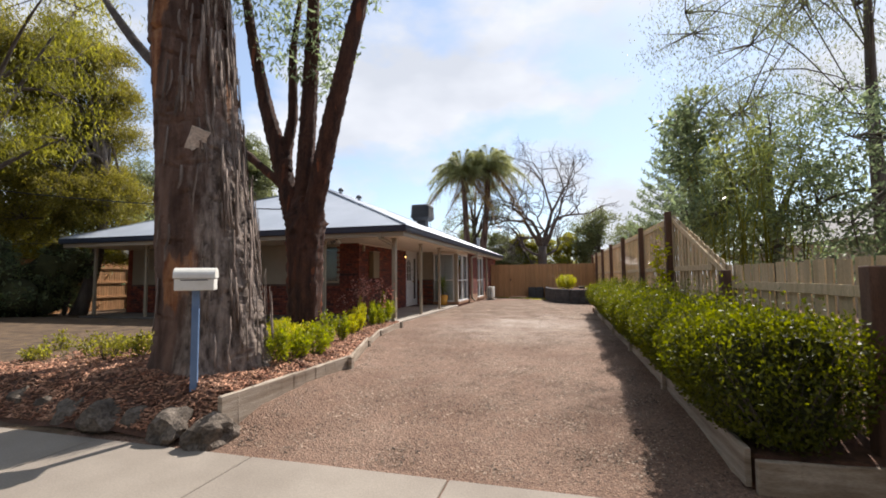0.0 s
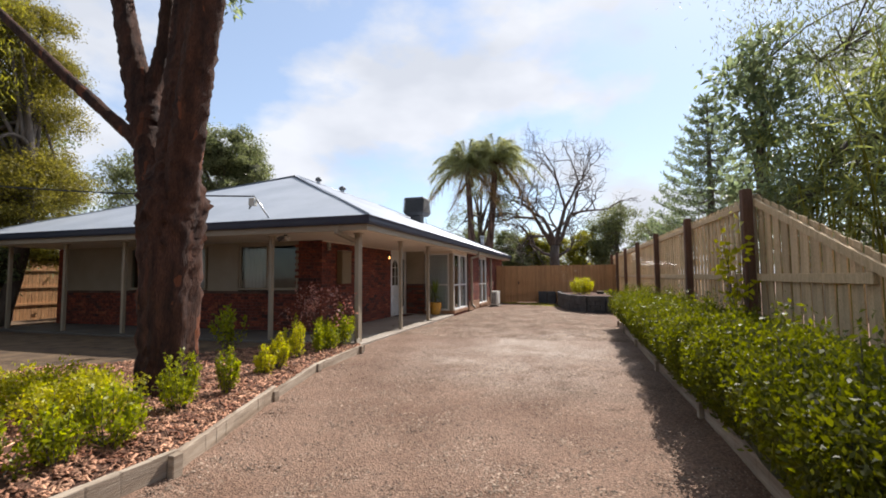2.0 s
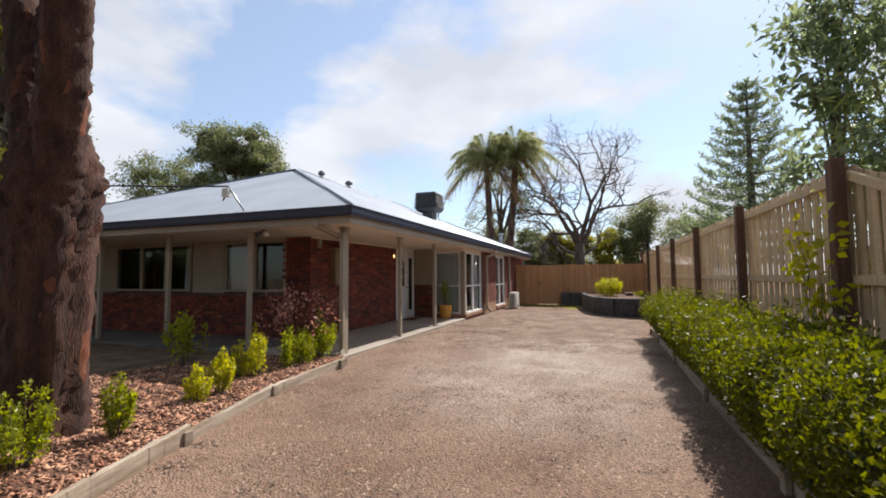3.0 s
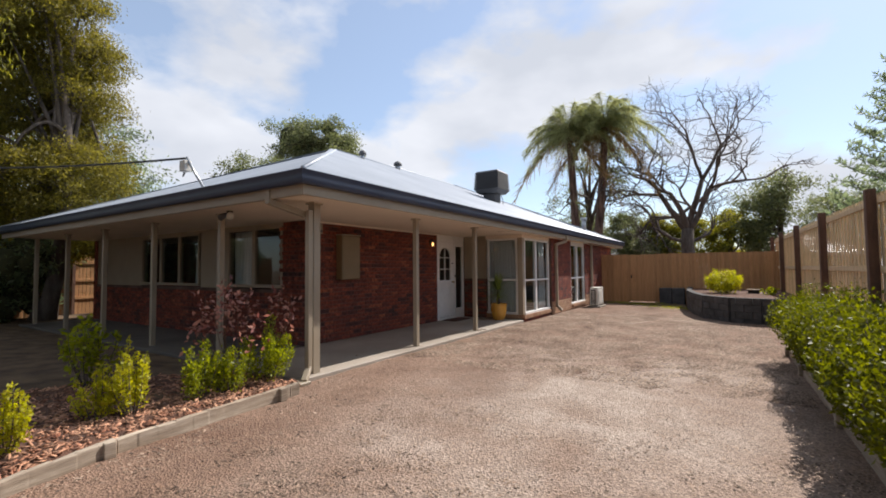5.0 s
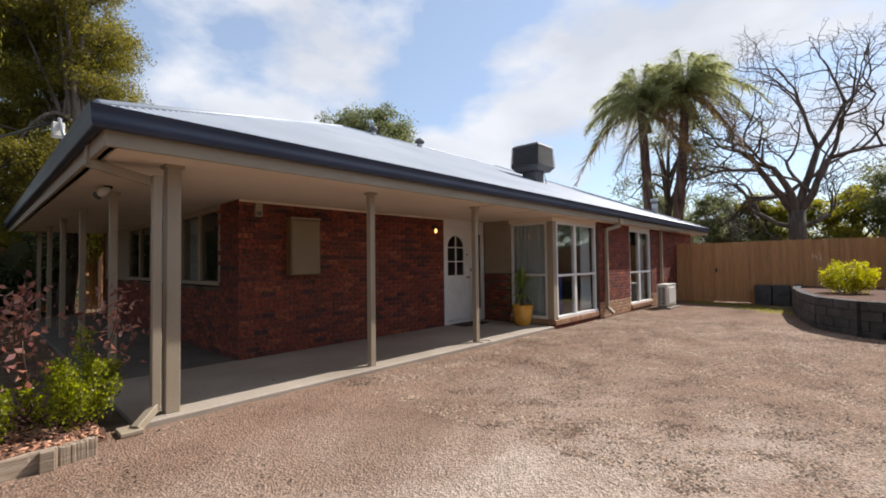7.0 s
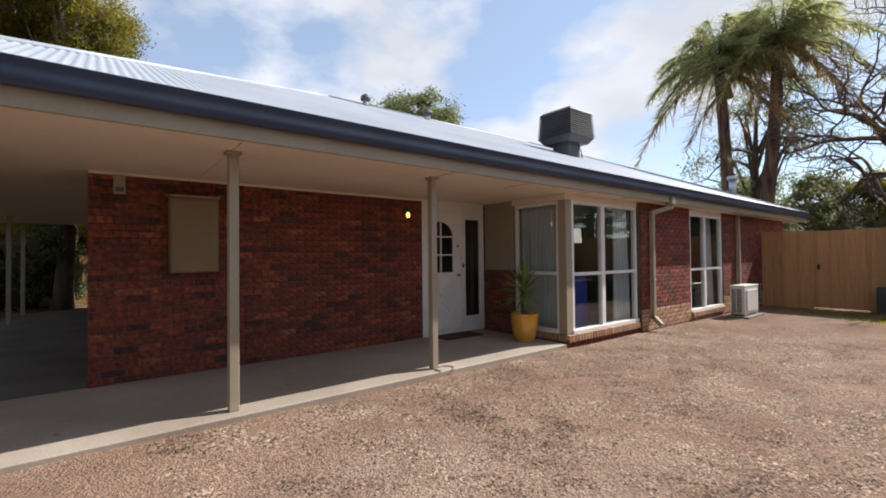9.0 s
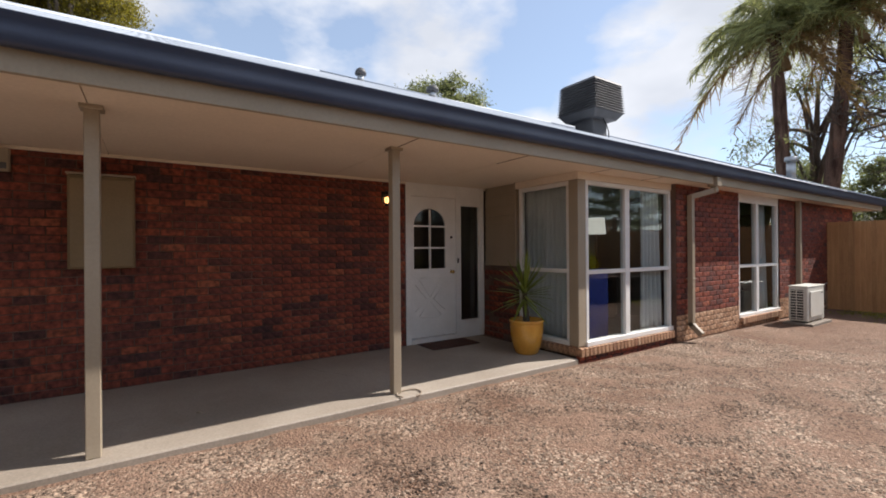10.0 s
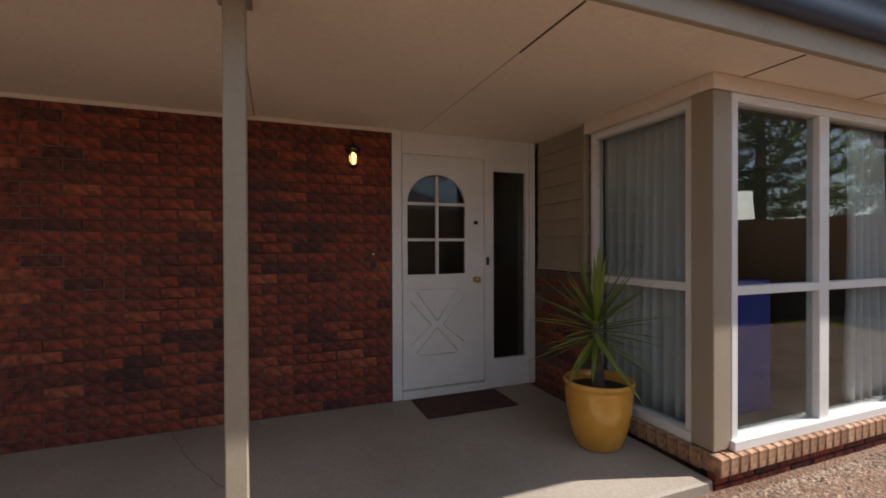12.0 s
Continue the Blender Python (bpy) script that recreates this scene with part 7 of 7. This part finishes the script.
def build_norfolk_pine():
    """Tiers of nearly level boughs with upturned ends."""
    t = thing("norfolk_pine", "dark tiered pine far behind the side fence", "tree")
    rng = np.random.RandomState(62)
    x, y, H = 11.1, 45.0, 17.2
    tube("trunk", [(x, y, 0), (x, y, H * 0.5), (x, y, H)], [0.4, 0.25, 0.04], GREYBARK, t, "", 10)
    boughs, pts = [], []
    z = 3.0
    while z < H - 0.4:
        L = 6.2 * (1 - z / H) ** 0.75 + 0.3
        for k in range(7):
            a = k * 6.28 / 7 + z * 1.3
            e = np.array([x + L * math.cos(a), y + L * math.sin(a), z + 0.25 * L])
            p = curve_path((x, y, z), e, 0.18 * L, 8)
            boughs.append(tube_arrays(p, np.linspace(0.05, 0.015, 8), 4))
            m = int(105 * L / 3) + 20
            s = 0.15 + 0.85 * rng.rand(m) ** 0.7
            c = np.stack([np.interp(s, np.linspace(0, 1, 8), p[:, q]) for q in range(3)], -1)
            side = np.array([-math.sin(a), math.cos(a), 0])
            pts.append(c + side * (rng.uniform(-1, 1, m) * 0.32 * (1.1 - 0.6 * s))[:, None] * L * 0.45 + [0, 0, 0.05])
        z += 0.85
    tagged(npart("boughwork", *joined(boughs), GREYBARK, t), kind="stuff")
    npart("foliage", *leaf_arrays(np.vstack(pts), 0.38, 0.09, rng, 0, 0.5), DARK_LEAF, t)


def build_palm(x, y, top, seed, spread=3.4, lean=0.0):
    t = thing("palm_tree", "tall feather palm with drooping fronds", "tree", "palms behind the house")
    rng = np.random.RandomState(seed)
    p = curve_path((x, y, 0), (x + lean, y, top), 0, 14, (0.12, 0, 0))
    npart("trunk", *tube_arrays(p, np.linspace(0.3, 0.2, 14), 14, 0.05, seed), STRINGY, t, "", True)
    apex = p[-1]
    for k in range(40):
        az = k * 2.39996 + rng.uniform(-0.2, 0.2)
        el = np.interp(k, [0, 10, 39], [-0.6, 0.25, 1.4])
        L = spread * rng.uniform(0.85, 1.15)
        hd = np.array([math.cos(az), math.sin(az), 0])
        s = np.linspace(0, 1, 12)
        rach = apex + hd * (L * s * math.cos(el))[:, None] + np.array([0, 0, 1]) * (L * s * math.sin(el) - L * 0.8 * s ** 2.4 * (0.4 + math.cos(el) * 0.6))[:, None]
        v, f = tube_arrays(rach, np.linspace(0.03, 0.006, 12), 4)
        n = 80
        u = np.linspace(0.1, 1, n)
        base = np.stack([np.interp(u, s, rach[:, q]) for q in range(3)], -1)
        side = np.array([-math.sin(az), math.cos(az), 0])
        vs, fs, c0 = [v], [f], len(v)
        ln = 0.95 * np.sin(np.pi * (0.12 + 0.8 * u)) + 0.1
        for sg in (-1, 1):
            dirs = side * sg * 0.5 + hd * 0.45 + np.array([0, 0, -0.45]) + rng.randn(n, 3) * 0.3
            tip = base + dirs * ln[:, None]
            w = hd * 0.024
            vs.append(np.stack([base - w, base + w, tip + w * 0.3, tip - w * 0.3], 1).reshape(-1, 3))
            fs.append(np.arange(4 * n).reshape(n, 4) + c0)
            c0 += 4 * n
        npart("frond", np.vstack(vs), np.vstack(fs), DRY_LEAF if k < 6 else PALM_LEAF, t)
    tube("flower_stalk", curve_path(apex - [0, 0, 0.6], apex + [0.5, -0.2, -1.6], -0.4, 8), np.linspace(0.05, 0.16, 8), DRY_LEAF, t, "orange-brown hanging flower stalk", 7)


def build_bare_tree():
    """A leafless spreading tree: limbs fork and fork again."""
    t = thing("bare_tree", "large leafless tree with crooked spreading limbs", "tree")
    rng = np.random.RandomState(64)
    pieces = []

    def grow(p, d, L, r, level):
        n = 5
        pts = [np.array(p)]
        dd = np.array(d, float)
        for k in range(n):
            dd = dd + rng.randn(3) * (0.04 + 0.04 * level)
            dd[2] += 0.05 if level < 3 else -0.01
            dd /= np.linalg.norm(dd)
            pts.append(pts[-1] + dd * L / n)
        pts = np.array(pts)
        pieces.append(tube_arrays(pts, np.linspace(r, r * 0.62, n + 1), 7 if level < 3 else 4))
        if level >= 7:
            return
        kids = 2 if level < 2 else 3
        for q in range(kids):
            a = rng.randn(3)
            nd = dd + a * (0.62 if level else 0.75)
            nd[2] += 0.12
            nd /= np.linalg.norm(nd)
            at = pts[-1] if q < 2 else pts[rng.randint(2, n)]
            grow(at, nd, L * rng.uniform(0.64, 0.82), r * 0.62 * rng.uniform(0.8, 1.0), level + 1)

    bx, by = -1.5, 40.0
    npart("trunk", *tube_arrays([(bx, by, -0.2), (bx, by, 1.5), (bx - 0.1, by, 3.0), (bx - 0.1, by, 4.2)], [0.5, 0.4, 0.4, 0.36], 12, 0.05), GREYBARK, t, "", True)
    for d, L, r in (((-0.62, 0.1, 0.75), 3.0, 0.22), ((0.12, 0.2, 1.0), 3.4, 0.22), ((0.5, -0.15, 0.75), 3.0, 0.2), ((-0.2, -0.5, 0.9), 2.8, 0.2), ((-0.95, -0.2, 0.15), 2.3, 0.14), ((0.9, 0.2, 0.4), 1.5, 0.11)):
        grow((bx - 0.1, by, 4.0 if d[2] > 0.5 else 3.3), d, L, r, 1 if L > 3 else 2)
    tagged(npart("branchwork", *joined(pieces), GREYBARK, t), "bare crooked limbs and twigs", kind="stuff")


build_bamboo()
build_norfolk_pine()
build_palm(-7.6, 36.0, 10.2, 81, lean=-0.3)
build_palm(-6.8, 36.6, 10.6, 82, lean=1.0)
build_bare_tree()


def build_vine():
    t = thing("climbing_vine", "yellow-green climbing vine on the tall fence post", "vine")
    rng = np.random.RandomState(66)
    stems, pts = [], []
    for k in range(7):
        p = curve_path((2.2, 10.3 + rng.uniform(-0.1, 0.3), 0.3), (2.2, 10.5 + rng.uniform(-0.4, 0.9), rng.uniform(1.9, 2.85)), 0, 10, (0, rng.uniform(-0.2, 0.3), 0))
        p[:, 0] += rng.randn(10) * 0.03
        stems.append(tube_arrays(p, np.linspace(0.008, 0.003, 10), 4))
        s = 0.35 + 0.65 * rng.rand(26)
        c = np.stack([np.interp(s, np.linspace(0, 1, 10), p[:, q]) for q in range(3)], -1)
        pts.append(c + rng.randn(26, 3) * [0.04, 0.1, 0.07])
    tagged(npart("stemwork", *joined(stems), GREYBARK, t), kind="stuff")
    npart("foliage", *leaf_arrays(np.vstack(pts), 0.11, 0.08, rng, 0.2), LIME_LEAF, t)


build_vine()


def build_grass():
    """Sparse grass where the gravel thins out before the gate."""
    rng = np.random.RandomState(91)
    n = 2600
    c = np.array([(-2.9, 28.4), (-1.8, 27.6), (-1.0, 26.9), (-3.6, 28.9), (-2.2, 28.9)])[rng.randint(0, 5, n)]
    x, y = c[:, 0] + rng.randn(n) * 0.4, c[:, 1] + rng.randn(n) * 0.35
    keep = (y < 29.4) & (x > -4.3)
    x, y = x[keep], y[keep]
    p = np.stack([x, y, ground_height(x, y) - 0.004], -1)
    tagged(npart("grass", *leaf_arrays(p, 0.07, 0.008, rng, 0, 1.2), BOX_LEAF, None, "thin yellow-green grass in the gravel"), "", "grass", kind="stuff")


build_grass()

# ---- brick courses ----


def build_bricks():
    none = lambda u, z: False
    never = lambda u, z: False
    obs = bpy.data.objects
    wall_bricks(WX, none, lambda u, z: u > 15.95, obs["wall_side"], "y", FY, 18.49, FLOOR + 0.005, CEIL, seed=1)
    wall_bricks(FY, lambda u, z: u < -7.42 and z > 1.33, never, obs["wall_front_low"], "x", -16.75, WX, FLOOR + 0.005, CEIL, seed=2)
    wall_bricks(FX, none, lambda u, z: True, obs["wall_far"], "y", 22.35, 24.57, 0.624, CEIL, seed=3)
    wall_bricks(FX, none, lambda u, z: True, obs["wall_far"], "y", 22.35, 24.57, 0.194, 0.61, seed=13, material=TAN_BRICK, kind="tan_brick")
    wall_bricks(FX, none, never, obs["wall_far_end"], "y", 26.51, 31.6, 0.624, CEIL, seed=4)
    wall_bricks(FX, none, never, obs["wall_far_end"], "y", 26.51, 31.6, 0.194, 0.61, seed=14, material=TAN_BRICK, kind="tan_brick")
    wall_bricks(FX, none, never, obs["wall_far_low"], "y", 24.58, 26.5, 0.15, 0.3, seed=5, material=TAN_BRICK, kind="tan_brick")
    wall_bricks(20.03, none, lambda u, z: True, obs["wall_entry_low"], "x", WX + 0.004, -5.865, FLOOR + 0.005, 1.42, seed=6)
    # bricks laid on edge under the windows
    me = bpy.data.meshes.new("sill_brick")
    bm = bmesh.new()
    cube(bm, -0.12, 0.06, -0.038, 0.038, -0.06, 0.055)
    bevel(bm, 0.006)
    bm.to_mesh(me)
    bm.free()
    me.materials.append(TAN_BRICK)
    rng = np.random.RandomState(7)

    def run(parent, face, u0, u1, z, axis):
        u = u0 + 0.038
        while u < u1:
            ob = new("sill_brick", me)
            ob.parent = parent
            rot = 0 if axis == "y" else -math.pi / 2
            at = (face, u, z) if axis == "y" else (u, face, z)
            ob.matrix_local = Matrix.Translation(at) @ Matrix.Rotation(rot + rng.uniform(-0.01, 0.01), 4, "Z") @ Matrix.Rotation(rng.uniform(0.02, 0.05), 4, "Y")
            u += 0.086

    bay = tagged(box("wall_bay_plinth", BX - 0.2, BX - 0.01, 20.08, 22.3, 0.05, 0.38, MORTAR, None, "mortar behind the bay's brick plinth", 0), "", "wall", "", "structure")
    run(bay, BX + 0.005, 20.0, 22.31, 0.335, "y")
    bay2 = tagged(box("wall_bay_plinth_side", -5.86, BX - 0.21, 20.08, 20.25, 0.05, 0.37, MORTAR, None, "mortar behind the bay's brick plinth", 0), "", "wall", "", "structure")
    run(bay2, 20.045, -5.84, BX - 0.04, 0.335, "x")
    wall_bricks(BX + 0.03, none, never, bay, "y", 20.0, 22.31, 0.13, 0.29, seed=8)
    run(obs["wall_far_low"], FX + 0.005, 24.6, 26.5, 0.33, "y")


build_bricks()
